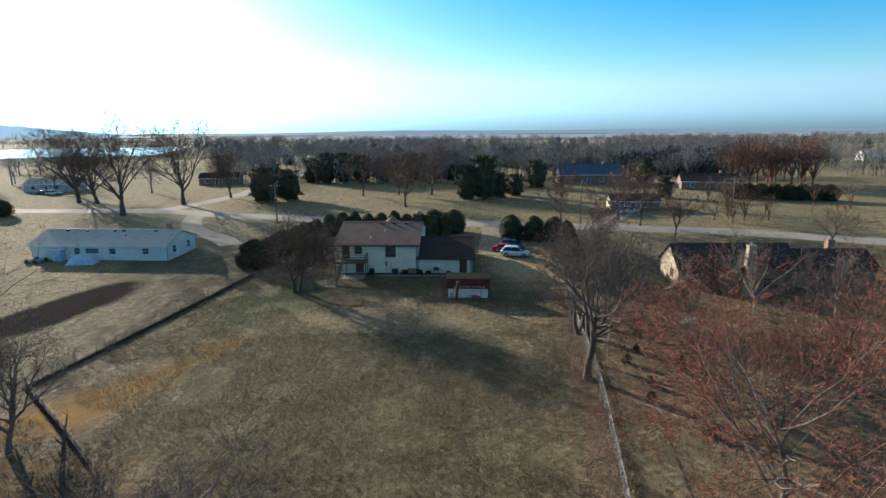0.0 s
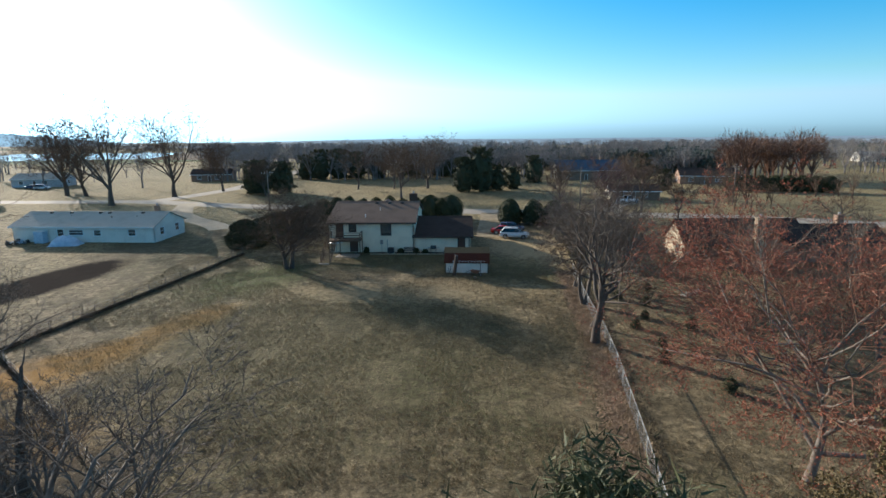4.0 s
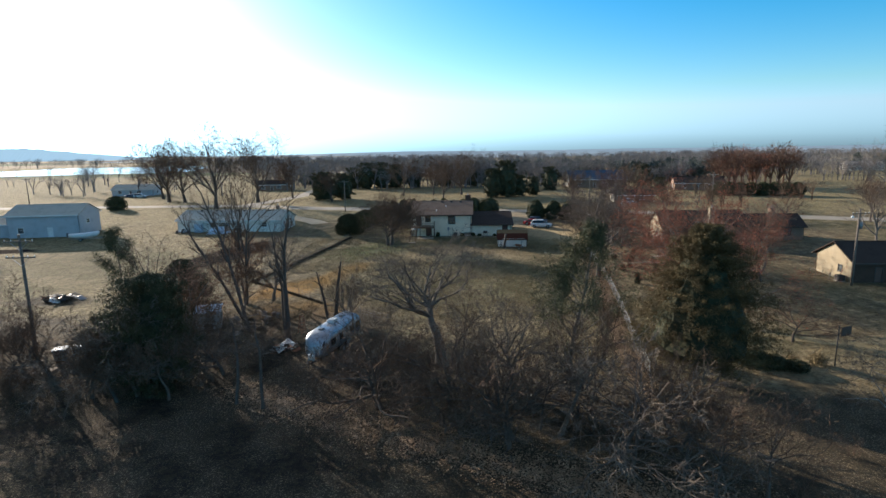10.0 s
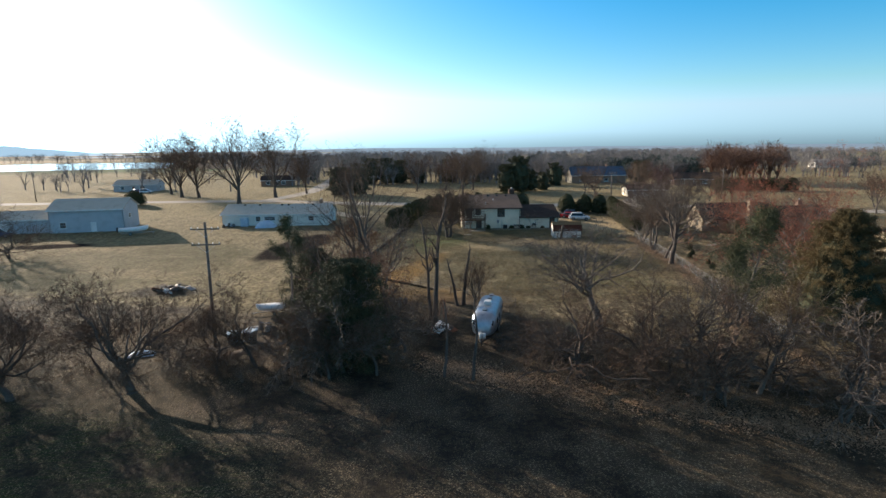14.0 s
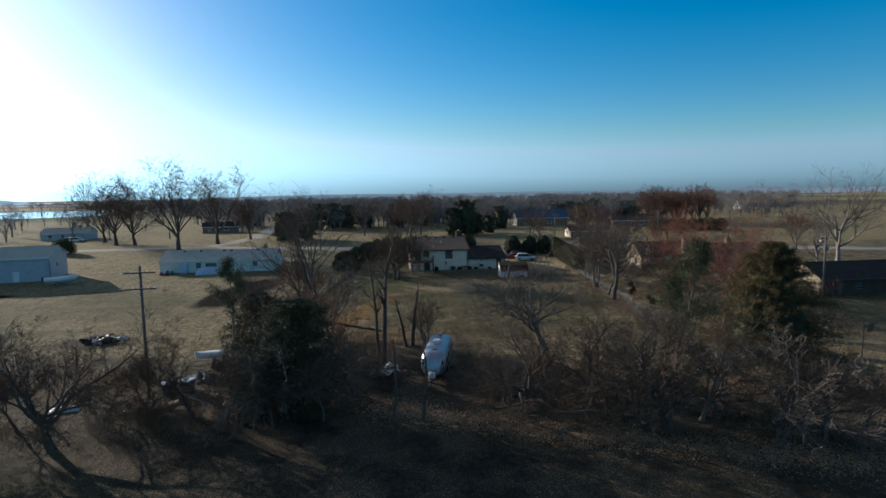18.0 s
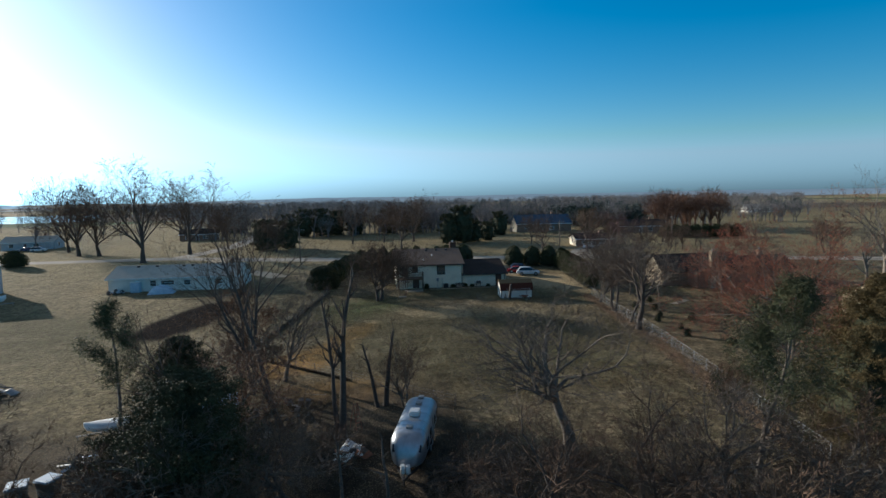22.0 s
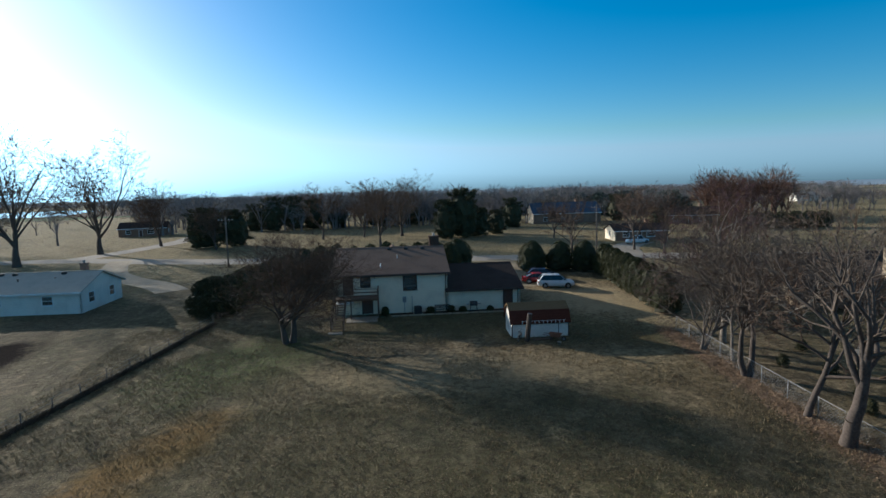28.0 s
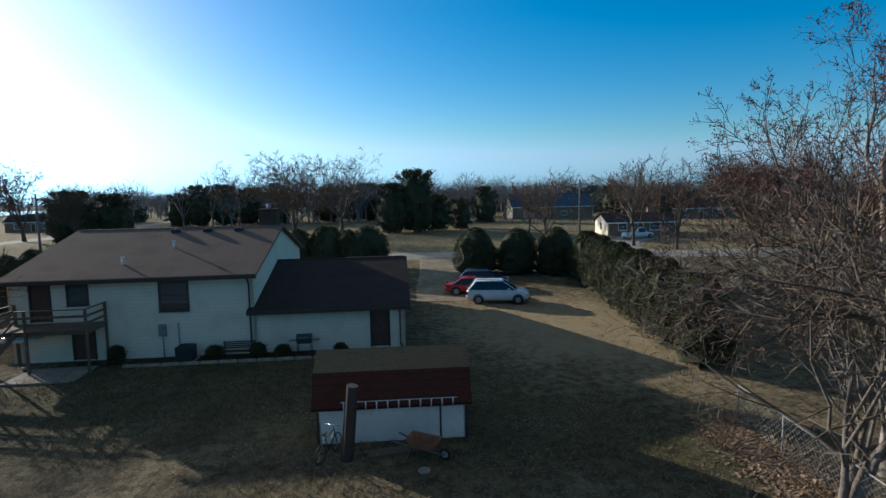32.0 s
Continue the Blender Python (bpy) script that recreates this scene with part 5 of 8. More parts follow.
def trailer(x, y, turn):
    """A rounded aluminium travel trailer; its length runs along x, tongue towards -x."""
    c = thing("travel_trailer", x, y, "weathered silver aluminium travel trailer with rounded ends", "travel trailer", turn=turn)
    L, W, B, Tp = 8.3, 2.45, 0.5, 2.75
    rings = []
    N = 25
    for i in range(N):
        u = -1 + 2 * i / (N - 1)
        sx = L / 2 * math.copysign(1 - (1 - abs(u)) ** 1.4 if abs(u) > 0.6 else abs(u) / 0.6 * (1 - 0.4 ** 1.4), u)
        e = max(0.0, (abs(sx) - (L / 2 - 1.35)) / 1.35)
        k = math.sqrt(max(0.02, 1 - e ** 2.3))
        top, low, hw = B + (Tp - B) * (0.25 + 0.75 * k), B + 0.35 * (1 - k), W / 2 * (0.35 + 0.65 * k)
        ring = []
        for j in range(18):
            a = 2 * math.pi * j / 18
            ca, sa = math.cos(a), math.sin(a)
            p = 3.2
            ring.append((sx, hw * math.copysign(abs(ca) ** (2 / p), ca), (top + low) / 2 + (top - low) / 2 * math.copysign(abs(sa) ** (2 / p), sa)))
        rings.append(ring)
    bm = bmesh.new()
    loft(bm, rings)
    body = part("body", bm, ALUMINIUM, c)
    bm = bmesh.new()
    for sx in (-2.6, -1.3, 0.0, 1.3, 2.6):
        loop = []
        for j in range(25):
            a = math.pi * j / 24
            ca, sa = math.cos(a), math.sin(a)
            loop.append(((W / 2 + 0.006) * math.copysign(abs(ca) ** 0.625, ca), (Tp + B) / 2 + ((Tp - B) / 2 + 0.006) * abs(sa) ** 0.625))
        loft(bm, [[(sx - 0.03, *p) for p in loop], [(sx + 0.03, *p) for p in loop]], False)
    part("seam", bm, STEEL, body)
    bm = bmesh.new()
    soft_box(bm, -0.75, 0.15, -0.38, 0.38, Tp - 0.03, Tp + 0.33, 0.07)
    part("roof_air_conditioner", bm, PLASTIC_WHITE, c, "pale plastic roof air conditioner")
    for sx in (-2.5, 1.7, 2.9):
        bm = bmesh.new()
        soft_box(bm, sx - 0.25, sx + 0.25, -0.22, 0.22, Tp - 0.04, Tp + 0.12, 0.03)
        part("roof_vent", bm, STEEL, c)
    for s in (-1, 1):
        for sx, w in ((-2.6, 0.9), (-1.0, 0.7), (1.2, 0.9), (2.6, 0.9)):
            bm = bmesh.new()
            soft_box(bm, sx - w / 2, sx + w / 2, s * W / 2 - 0.02, s * W / 2 + 0.02, 1.45, 2.05, 0.018)
            part("window", bm, CAR_GLASS, c)
    for s in (-1, 1):
        bm = bmesh.new()
        for yy in (-0.55, 0.55):
            t = bmesh.new()
            soft_box(t, -0.03, 0.03, -0.42, 0.42, -0.24, 0.24, 0.02)
            pour(bm, t, pose(s * (L / 2 - 0.33), yy, 1.9, 0, -s * 28, 0))
        part("end_window", bm, CAR_GLASS, c)
    bm = bmesh.new()
    soft_box(bm, 0.1, 0.8, -W / 2 - 0.02, -W / 2 + 0.02, 0.7, 2.4, 0.019)
    part("door", bm, STEEL, c)
    for sx in (-0.45, 0.45):
        for s in (-1, 1):
            wheel(c, sx, s * (W / 2 - 0.2), 0.36)
    bm = bmesh.new()
    for s in (-1, 1):
        beam(bm, (-L / 2 - 1.1, 0, 0.5), (-L / 2 + 0.6, s * 0.7, 0.52), 0.1, 0.12)
    rod(bm, (-L / 2 - 0.9, 0, 0.0), (-L / 2 - 0.9, 0, 0.75), 0.05)
    part("tongue", bm, BLACK, c)
    for s in (-0.17, 0.17):
        bm = bmesh.new()
        rod(bm, (-L / 2 - 0.35, s, 0.55), (-L / 2 - 0.35, s, 1.1), 0.16, 0.15, 12)
        part("gas_bottle", bm, PLASTIC_WHITE, c)


trailer(-19.7, 17.6, 75)


def boat(x, y, turn, label="white covered motor boat on a trailer"):
    b = thing("boat", x, y, label, "boat", turn=turn)
    rings = []
    for sx, hw, z0, z1 in ((-2.7, 0.95, 0.75, 1.45), (-1.5, 1.05, 0.6, 1.45), (0, 1.05, 0.55, 1.5), (1.5, 0.8, 0.6, 1.6), (2.4, 0.4, 0.85, 1.7), (2.8, 0.06, 1.35, 1.75)):
        rings.append([(sx, 0, z0), (sx, hw * 0.8, z0 + 0.22), (sx, hw, z1), (sx, hw * 0.5, z1 + 0.1), (sx, 0, z1 + 0.16), (sx, -hw * 0.5, z1 + 0.1), (sx, -hw, z1), (sx, -hw * 0.8, z0 + 0.22)])
    bm = bmesh.new()
    loft(bm, rings)
    part("hull", bm, PLASTIC_WHITE, b)
    bm = bmesh.new()
    beam(bm, (-2.4, 0, 0.42), (3.8, 0, 0.42), 0.12, 0.12)
    for sx in (-1.2, 0.8):
        beam(bm, (sx, -1.0, 0.48), (sx, 1.0, 0.48), 0.1, 0.1)
    rod(bm, (3.6, 0, 0), (3.6, 0, 0.5), 0.05)
    part("trailer_frame", bm, STEEL, b)
    for s in (-1, 1):
        wheel(b, -0.6, s * 1.0, 0.3, 0.2)
    bm = bmesh.new()
    soft_box(bm, -3.05, -2.65, -0.2, 0.2, 0.8, 1.75, 0.06)
    part("outboard_motor", bm, BLACK, b)
    return b


boat(-85.0, 80.0, 25)


# ---- trees ----
UP = Vector((0, 0, 1))


def tubes(name, segs):
    """Limbs and twigs as tapering tubes: segs of start, end, radii and number of sides; the finest twigs, with two, are slivers."""
    verts, faces, base = [], [], 0
    for k in sorted({s[4] for s in segs}):
        g = [s for s in segs if s[4] == k]
        P, Q = np.array([s[0][:] for s in g]), np.array([s[1][:] for s in g])
        R0, R1 = np.array([s[2] for s in g]), np.array([s[3] for s in g])
        D = Q - P
        D /= np.linalg.norm(D, axis=1, keepdims=True) + 1e-9
        ref = np.where(np.abs(D[:, 2:3]) > 0.9, np.array([[1.0, 0, 0]]), np.array([[0, 0, 1.0]]))
        U = np.cross(D, ref)
        U /= np.linalg.norm(U, axis=1, keepdims=True)
        V = np.cross(D, U)
        if k == 2:
            spin = np.random.default_rng(len(g)).uniform(0, np.pi, (len(g), 1))
            U, V = U * np.cos(spin) + V * np.sin(spin), V * np.cos(spin) - U * np.sin(spin)
        a = 2 * np.pi * np.arange(k) / k
        ring = U[:, None, :] * np.cos(a)[None, :, None] + V[:, None, :] * np.sin(a)[None, :, None]
        verts.append(np.concatenate((P[:, None] + ring * R0[:, None, None], Q[:, None] + ring * R1[:, None, None]), 1).reshape(-1, 3))
        j = np.arange(k)
        quad = np.stack((j, (j + 1) % k, k + (j + 1) % k, k + j), -1)[:1 if k == 2 else k]
        faces.append((base + (np.arange(len(g)) * 2 * k)[:, None, None] + quad[None]).reshape(-1, 4))
        base += len(g) * 2 * k
    return np_mesh(name, np.concatenate(verts), np.concatenate(faces), True)


def aside(rng, d, deg):
    """A direction turned by deg from d, any way round."""
    u = d.orthogonal().normalized()
    u.rotate(Matrix.Rotation(rng.uniform(0, 2 * math.pi), 3, d))
    return (d * math.cos(radians(deg)) + u * math.sin(radians(deg))).normalized()


# style: trunk share of the height, share where limbs begin, limbs, limb length, angle range, lift, wiggle, children per level
STYLES = {
    "fan": (0.24, 0.5, 12, 0.86, (8, 50), 0.035, 0.11, (8, 6, 3)),
    "maple": (0.4, 0.2, 15, 0.6, (28, 82), 0.034, 0.17, (9, 6, 2)),
    "sprawl": (0.32, 0.4, 11, 0.8, (24, 80), 0.02, 0.24, (11, 7, 2)),
    "crooked": (0.5, 0.74, 7, 0.66, (22, 62), 0.045, 0.22, (9, 7, 2)),
    "bud": (0.60, 0.30, 12, 0.42, (24, 60), 0.07, 0.15, (9, 6, 3)),
    "oak": (0.44, 0.42, 9, 0.56, (16, 58), 0.045, 0.2, (8, 6, 2)),
    "gnarl": (0.32, 0.45, 8, 0.9, (26, 74), 0.03, 0.3, (10, 6, 2)),
    "fuzz": (0.34, 0.35, 9, 0.95, (22, 68), 0.03, 0.22, (12, 7, 2)),
    "fork": (0.36, 0.58, 10, 0.92, (14, 58), 0.03, 0.2, (12, 7, 2)),
    "broad": (0.26, 0.45, 9, 0.95, (46, 88), 0.035, 0.26, (8, 5, 2)),
    "vase": (0.42, 0.36, 9, 0.68, (20, 56), 0.06, 0.16, (8, 5, 2)),
    "spread": (0.40, 0.42, 7, 0.70, (38, 74), 0.06, 0.28, (8, 5, 2)),
    "round": (0.52, 0.30, 11, 0.52, (28, 68), 0.07, 0.20, (8, 5, 2)),
    "lean": (0.55, 0.35, 7, 0.6, (30, 70), 0.02, 0.32, (7, 5, 2)),
    "slim": (0.95, 0.40, 10, 0.2, (18, 42), 0.16, 0.14, (4, 3, 0)),
    "lank": (0.6, 0.36, 8, 0.5, (14, 46), 0.07, 0.15, (7, 4, 0)),
    "snag": (0.95, 0.5, 3, 0.22, (35, 60), 0.04, 0.10, (2, 0, 0)),
}


def grow(seed, H, style, radius, depth=4, tilt=(0, 0), stems=1, twig=0.011, light=False, full=0):
    """A bare tree: trunk and limb segments, finer branch segments, and the twig ends."""
    rng = random.Random(seed)
    tf, start, limbs, lf, (a0, a1), lift, wig, kids = STYLES[style]
    big, fine, tips = [], [], []
    if depth == 3:
        kids = (kids[0] + (-1 if light else 1), kids[1] + (2 if light else 4), 0)
    elif depth == 4:
        kids = (kids[0], kids[1] + full, kids[2] + 2 + full)

    def branch(p, d, L, r, lev):
        n = (8, 6, 3, 2, 1)[lev]
        sides = (8, 5, 3, 2, 2)[lev]
        for i in range(n):
            f0, f1 = i / n, (i + 1) / n
            shrink = 0.82 if lev else 0.7
            d = (d + Vector((rng.gauss(0, wig), rng.gauss(0, wig), rng.gauss(0, wig * 0.7))) * 1.2 * (0.45 if lev == 0 else 1 if lev == 1 else 0.6) + UP * (lift if lev else 0.05)).normalized()
            q = p + d * (L / n)
            r0, r1 = max(twig * 0.6, r * (1 - shrink * f0)), max(twig * 0.6, r * (1 - shrink * f1))
            if lev == 0 and i == 0:
                big.append((p, p + d * (L / n * 0.3), r0 * 1.5, r0 * 1.08, sides))
                big.append((p + d * (L / n * 0.3), q, r0 * 1.08, r1, sides))
            else:
                (big if lev < 2 else fine).append((p, q, r0, r1, sides))
            if lev < depth:
                count = limbs if lev == 0 else kids[lev - 1]
                s0 = start if lev == 0 else 0.22
                if f1 > s0:
                    share = count / (n * (1 - s0))
                    for _ in range(int(share) + (rng.random() < share % 1)):
                        ang = rng.uniform(a0, a1) if lev == 0 else rng.uniform(25, 62)
                        cl = (lf * H * (1.15 - 0.55 * f1) if lev == 0 else L * rng.uniform(0.36, 0.58) * (1.15 - 0.5 * f1))
                        branch(q, aside(rng, d, ang), cl * rng.uniform(0.8, 1.15), max(twig * 0.7, r1 * (0.72 if lev == 0 else 0.62)), lev + 1)
            p = q
        if lev >= max(1, depth - 1):
            tips.append((p, d))

    for s in range(stems):
        d = Vector((tilt[0], tilt[1], 1)).normalized()
        if stems > 1:
            d = aside(rng, d, rng.uniform(6, 22))
        branch(Vector((rng.uniform(-0.5, 0.5) * radius * (stems > 1), rng.uniform(-0.5, 0.5) * radius * (stems > 1), -0.25)), d, H * tf * (1 if s == 0 else rng.uniform(0.75, 1)), radius * (1 if stems == 1 else 0.7), 0)
    tops = sorted(q[2] for _, q, *_ in big + fine)
    k = H / tops[int(len(tops) * 0.995)] if len(tops) > 60 else H / tops[-1]
    scaled = [[(p * k, q * k, a, b, n) for p, q, a, b, n in lot] for lot in (big, fine)]
    return scaled[0], scaled[1], [(p * k, d) for p, d in tips]


def tufts(name, points, size, count, seed, flat=0.0, spread=1.0, thin=0.22):
    """Small pointed leaves about each point: count triangles of about that size, every way round."""
    rng = np.random.default_rng(seed)
    P = np.repeat(np.array(points, float), count, 0)
    n = len(P)
    D = rng.normal(size=(n, 3))
    D /= np.linalg.norm(D, axis=1, keepdims=True)
    D[:, 2] = D[:, 2] * (1 - flat)
    E = np.cross(D, rng.normal(size=(n, 3)))
    E /= np.linalg.norm(E, axis=1, keepdims=True) + 1e-9
    s = size * rng.uniform(0.6, 1.4, (n, 1))
    C = P + rng.normal(size=(n, 3)) * size * 0.45 * spread
    verts = np.stack((C - E * s * thin, C + E * s * thin, C + D * s), 1).reshape(-1, 3)
    return np_mesh(name, verts, np.arange(n * 3).reshape(-1, 3))


MADE = {}


def bare_tree(x, y, H, style, seed, label, radius=None, bark=BARK, twigs=TWIG, depth=4, tilt=(0, 0), stems=1, buds=0, bud_mat=None, turn=0.0, share=None, name="bare_tree", group="", twig=0.011, bud_size=0.09, light=False, full=0):
    """A leafless tree with trunk, crown and, if any, buds. share: a key under which the meshes are used again, at another size."""
    ob = thing(name, x, y, label, "tree", turn=turn, group=group)
    radius = radius or H * 0.022
    key = share
    if key is None or key not in MADE:
        H0 = H
        big, fine, tips = grow(seed, H0, style, radius, depth, tilt, stems, twig, light, full)
        meshes = [("trunk", tubes("trunk", big), bark)]
        if fine:
            meshes.append(("crown", tubes("crown", fine), twigs))
        if buds:
            meshes.append(("bud_layer", tufts("bud_layer", [p[:] for p, d in tips], bud_size, buds, seed), bud_mat))
        if key is not None:
            MADE[key] = (H0, meshes)
    if key is not None:
        H0, meshes = MADE[key]
        ob.scale = (H / H0,) * 3
    for n, me, m in meshes:
        part(n, me, m, ob)
    return ob


def cone_points(rng, H, R, low, n, shape):
    """Places spread through the outer part of a crown; shape: cone, egg or dome."""
    out = []
    lumps = [(rng.uniform(0, 6.28), rng.uniform(0.05, 0.95), rng.uniform(0.7, 1.25)) for _ in range(26)]
    while len(out) < n:
        f = rng.random() ** (0.8 if shape == "dome" else 1.25)
        a = rng.uniform(0, 2 * math.pi)
        if shape == "cone":
            r = R * (1 - f) ** 0.75 * min(1, 0.45 + f * 4)
        elif shape == "egg":
            r = R * math.sqrt(max(0, 1 - (2 * f - 0.85) ** 2 / 1.4)) if f > 0.12 else R * 0.72
        else:
            r = R * math.sqrt(max(0.0, 1 - f ** 3.2)) * (0.86 + 0.14 * min(1.0, f * 5))
        tilt_in = rng.uniform(0.62, 1.12) if shape == "cone" else rng.uniform(0.82, 1.04)
        near = sum(k * math.exp(-((math.atan2(math.sin(a - b), math.cos(a - b)) * 1.3) ** 2 + ((f - c) * 6) ** 2)) for b, c, k in lumps)
        r *= (0.58 + 0.5 * min(1.2, near)) if shape == "cone" else (0.74 + 0.3 * min(1.2, near))
        r *= tilt_in
        out.append((r * math.cos(a), r * math.sin(a), low + (H - low) * f))
    return out


def spray_points(rng, H, R, low, n, shape):
    """Places along many drooping boughs, each with its own length, so that the outline is uneven."""
    out = []
    boughs = max(40, n // (120 if n > 20000 else 60))
    lean = rng.uniform(0, 6.28)
    for i in range(boughs):
        f = ((i + rng.random()) / boughs) ** (1.15 if shape == "cone" else 0.95)
        a = i * 2.39996 + rng.uniform(-0.5, 0.5)
        env = (1 - f) ** 0.75 * min(1, 0.5 + f * 2.6) if shape == "cone" else math.sqrt(max(0.03, 1 - (2 * f - 0.8) ** 2 / 1.5))
        L = R * env * rng.uniform(0.7, 1.15) * (1 + 0.12 * math.cos(a - lean)) + 0.15
        z0 = low + (H - low) * f
        rise = rng.uniform(-0.12, 0.3) + 0.5 * f
        for k in range(n // boughs):
            u = rng.uniform(0.25, 1.0) ** 0.7
            w = 0.17 * L * (1.1 - u) + 0.12
            out.append((math.cos(a) * L * u - math.sin(a) * rng.gauss(0, w), math.sin(a) * L * u + math.cos(a) * rng.gauss(0, w), min(H, z0 + L * u * rise - 0.14 * L * u * u + rng.gauss(0, 0.16))))
    return out


def evergreen(x, y, H, R, seed, label, foliage=CEDAR, shape="cone", low=0.4, n=2600, size=0.34, per=3, share=None, name="cedar_tree", category="tree", group="", turn=0.0, core=0.72, bark=BARK_DARK):
    ob = thing(name, x, y, label, category, turn=turn, group=group)
    key = share
    if key is None or key not in MADE:
        rng = random.Random(seed)
        pts = cone_points(rng, H, R, low, n, shape) if shape == "dome" else spray_points(rng, H, R, low, n, shape)
        bm = bmesh.new()
        rod(bm, (0, 0, -0.3), (0, 0, H * 0.86), max(0.07, H * 0.017), 0.03, 8)
        for i in range(18):
            z = low + (H - low) * rng.uniform(0.05, 0.8)
            a = rng.uniform(0, 6.28)
            r = R * 0.6 * (1 - z / H) ** 0.7
            rod(bm, (0, 0, z - 0.2), (r * math.cos(a), r * math.sin(a), z + r * 0.25), 0.04, 0.012, 4, False)
        trunk = bpy.data.meshes.new("trunk")
        bm.to_mesh(trunk)
        bm.free()
        meshes = [("trunk", trunk, bark)]
        # dark solid core: foliage mass with the crown's inner shade painted in
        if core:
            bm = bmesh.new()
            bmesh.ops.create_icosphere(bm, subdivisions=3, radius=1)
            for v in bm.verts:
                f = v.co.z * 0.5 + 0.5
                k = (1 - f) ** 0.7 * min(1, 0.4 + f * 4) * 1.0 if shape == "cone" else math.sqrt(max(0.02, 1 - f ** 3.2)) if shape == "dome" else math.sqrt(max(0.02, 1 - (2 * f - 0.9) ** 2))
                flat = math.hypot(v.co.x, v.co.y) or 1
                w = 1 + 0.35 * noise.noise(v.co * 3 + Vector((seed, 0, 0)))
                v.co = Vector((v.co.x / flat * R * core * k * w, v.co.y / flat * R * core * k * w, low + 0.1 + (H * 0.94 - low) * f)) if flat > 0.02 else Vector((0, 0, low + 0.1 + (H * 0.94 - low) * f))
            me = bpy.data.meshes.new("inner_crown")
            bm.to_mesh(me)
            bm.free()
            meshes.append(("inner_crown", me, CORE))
        meshes.append(("crown", tufts("crown", pts, size, per, seed, 0.15), foliage))
        if key is not None:
            MADE[key] = (H, R, meshes)
    if key is not None:
        H0, R0, meshes = MADE[key]
        ob.scale = (R / R0, R / R0, H / H0)
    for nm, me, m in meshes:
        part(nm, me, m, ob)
    return ob


def pine(x, y, H, seed, label, spread=0.26, share=None, turn=0.0, clear=0.32, whorl=(3, 4, 4, 5), clumps=24):
    """A thin pine: bare lower trunk, few limbs, clumps of needles at the twig ends."""
    ob = thing("pine_tree", x, y, label, "tree", turn=turn)
    rng = random.Random(seed)
    if share is None or share not in MADE:
        big, pts = [], []
        p, d = Vector((0, 0, -0.3)), Vector((rng.uniform(-0.08, 0.08), rng.uniform(-0.08, 0.08), 1)).normalized()
        N = 14
        for i in range(N):
            d = (d + Vector((rng.gauss(0, 0.05), rng.gauss(0, 0.05), 0.1))).normalized()
            q = p + d * (H / N)
            r0, r1 = H * 0.016 * (1 - 0.85 * i / N), H * 0.016 * (1 - 0.85 * (i + 1) / N)
            big.append((p, q, r0, r1, 7))
            f = (i + 1) / N
            if f > clear:
                for _ in range(rng.choice(whorl)):
                    L = H * spread * (1.14 - f) * rng.uniform(0.6, 1.2)
                    b, e = q, aside(rng, d, rng.uniform(45, 80))
                    for j in range(5):
                        e = (e + Vector((rng.gauss(0, 0.14), rng.gauss(0, 0.14), 0.1 + rng.gauss(0, 0.08)))).normalized()
                        c = b + e * (L / 5)
                        big.append((b, c, r1 * 0.4 * (1 - j * 0.17), r1 * 0.4 * (1 - (j + 1) * 0.17), 4))
                        if j > 1:
                            for _ in range(3):
                                g = aside(rng, e, rng.uniform(20, 70))
                                h = c + g * L * rng.uniform(0.12, 0.3)
                                big.append((c, h, 0.014, 0.008, 3))
                                pts += [h[:], (c.lerp(h, 0.75))[:]]
                        b = c
                    pts.append(b[:])
            p = q
        pts.append(p[:])
        meshes = [("trunk", tubes("trunk", big), BARK), ("crown", tufts("crown", pts, 0.26, clumps, seed, 0.1, 2.1, 0.06), PINE)]
        if share is not None:
            MADE[share] = (H, meshes)
    if share is not None:
        H0, meshes = MADE[share]
        ob.scale = (H / H0,) * 3
    for n, me, m in meshes:
        part(n, me, m, ob)


def shrub_mesh(seed, H, stems, kids=6):
    """A leafless bush: many thin stems from one foot, branching twice."""
    rng = random.Random(seed)
    segs = []

    def shoot(p, d, L, r, lev):
        n = (4, 3, 1)[lev]
        for i in range(n):
            d = (d + Vector((rng.gauss(0, 0.2), rng.gauss(0, 0.2), 0.06 + rng.gauss(0, 0.12)))).normalized()
            q = p + d * (L / n)
            segs.append((p, q, max(0.009, r * (1 - 0.75 * i / n)), max(0.008, r * (1 - 0.75 * (i + 1) / n)), 4 if lev == 0 else 3))
            if lev < 2:
                for _ in range(1 if lev else max(1, round(kids / n + rng.uniform(-0.4, 0.6)))):
                    shoot(q, aside(rng, d, rng.uniform(22, 60)), L * rng.uniform(0.28, 0.5), r * 0.5, lev + 1)
            p = q

    for _ in range(stems):
        a, o = rng.uniform(0, 6.28), rng.uniform(0, 0.5)
        shoot(Vector((o * math.cos(a), o * math.sin(a), -0.15)), Vector((math.cos(a) * rng.uniform(0.1, 0.8), math.sin(a) * rng.uniform(0.1, 0.8), 1)).normalized(), H * rng.uniform(0.55, 1.0), rng.uniform(0.014, 0.035), 0)
    return tubes("crown", segs)


BUSHES = {}


def bush(x, y, H, kind, label="leafless grey-brown bush in the thicket", material=TWIG, group="", turn=0.0):
    if kind not in BUSHES:
        BUSHES[kind] = shrub_mesh(100 + kind, 3.0, (11, 13, 9, 15)[kind % 4], (5, 5, 6, 4)[kind % 4])
        BUSHES[kind].materials.append(material)
    ob = thing("bush", x, y, label, "bush", turn=turn, group=group)
    ob.scale = (H / 3.0,) * 3
    part("crown", BUSHES[kind], material, ob)


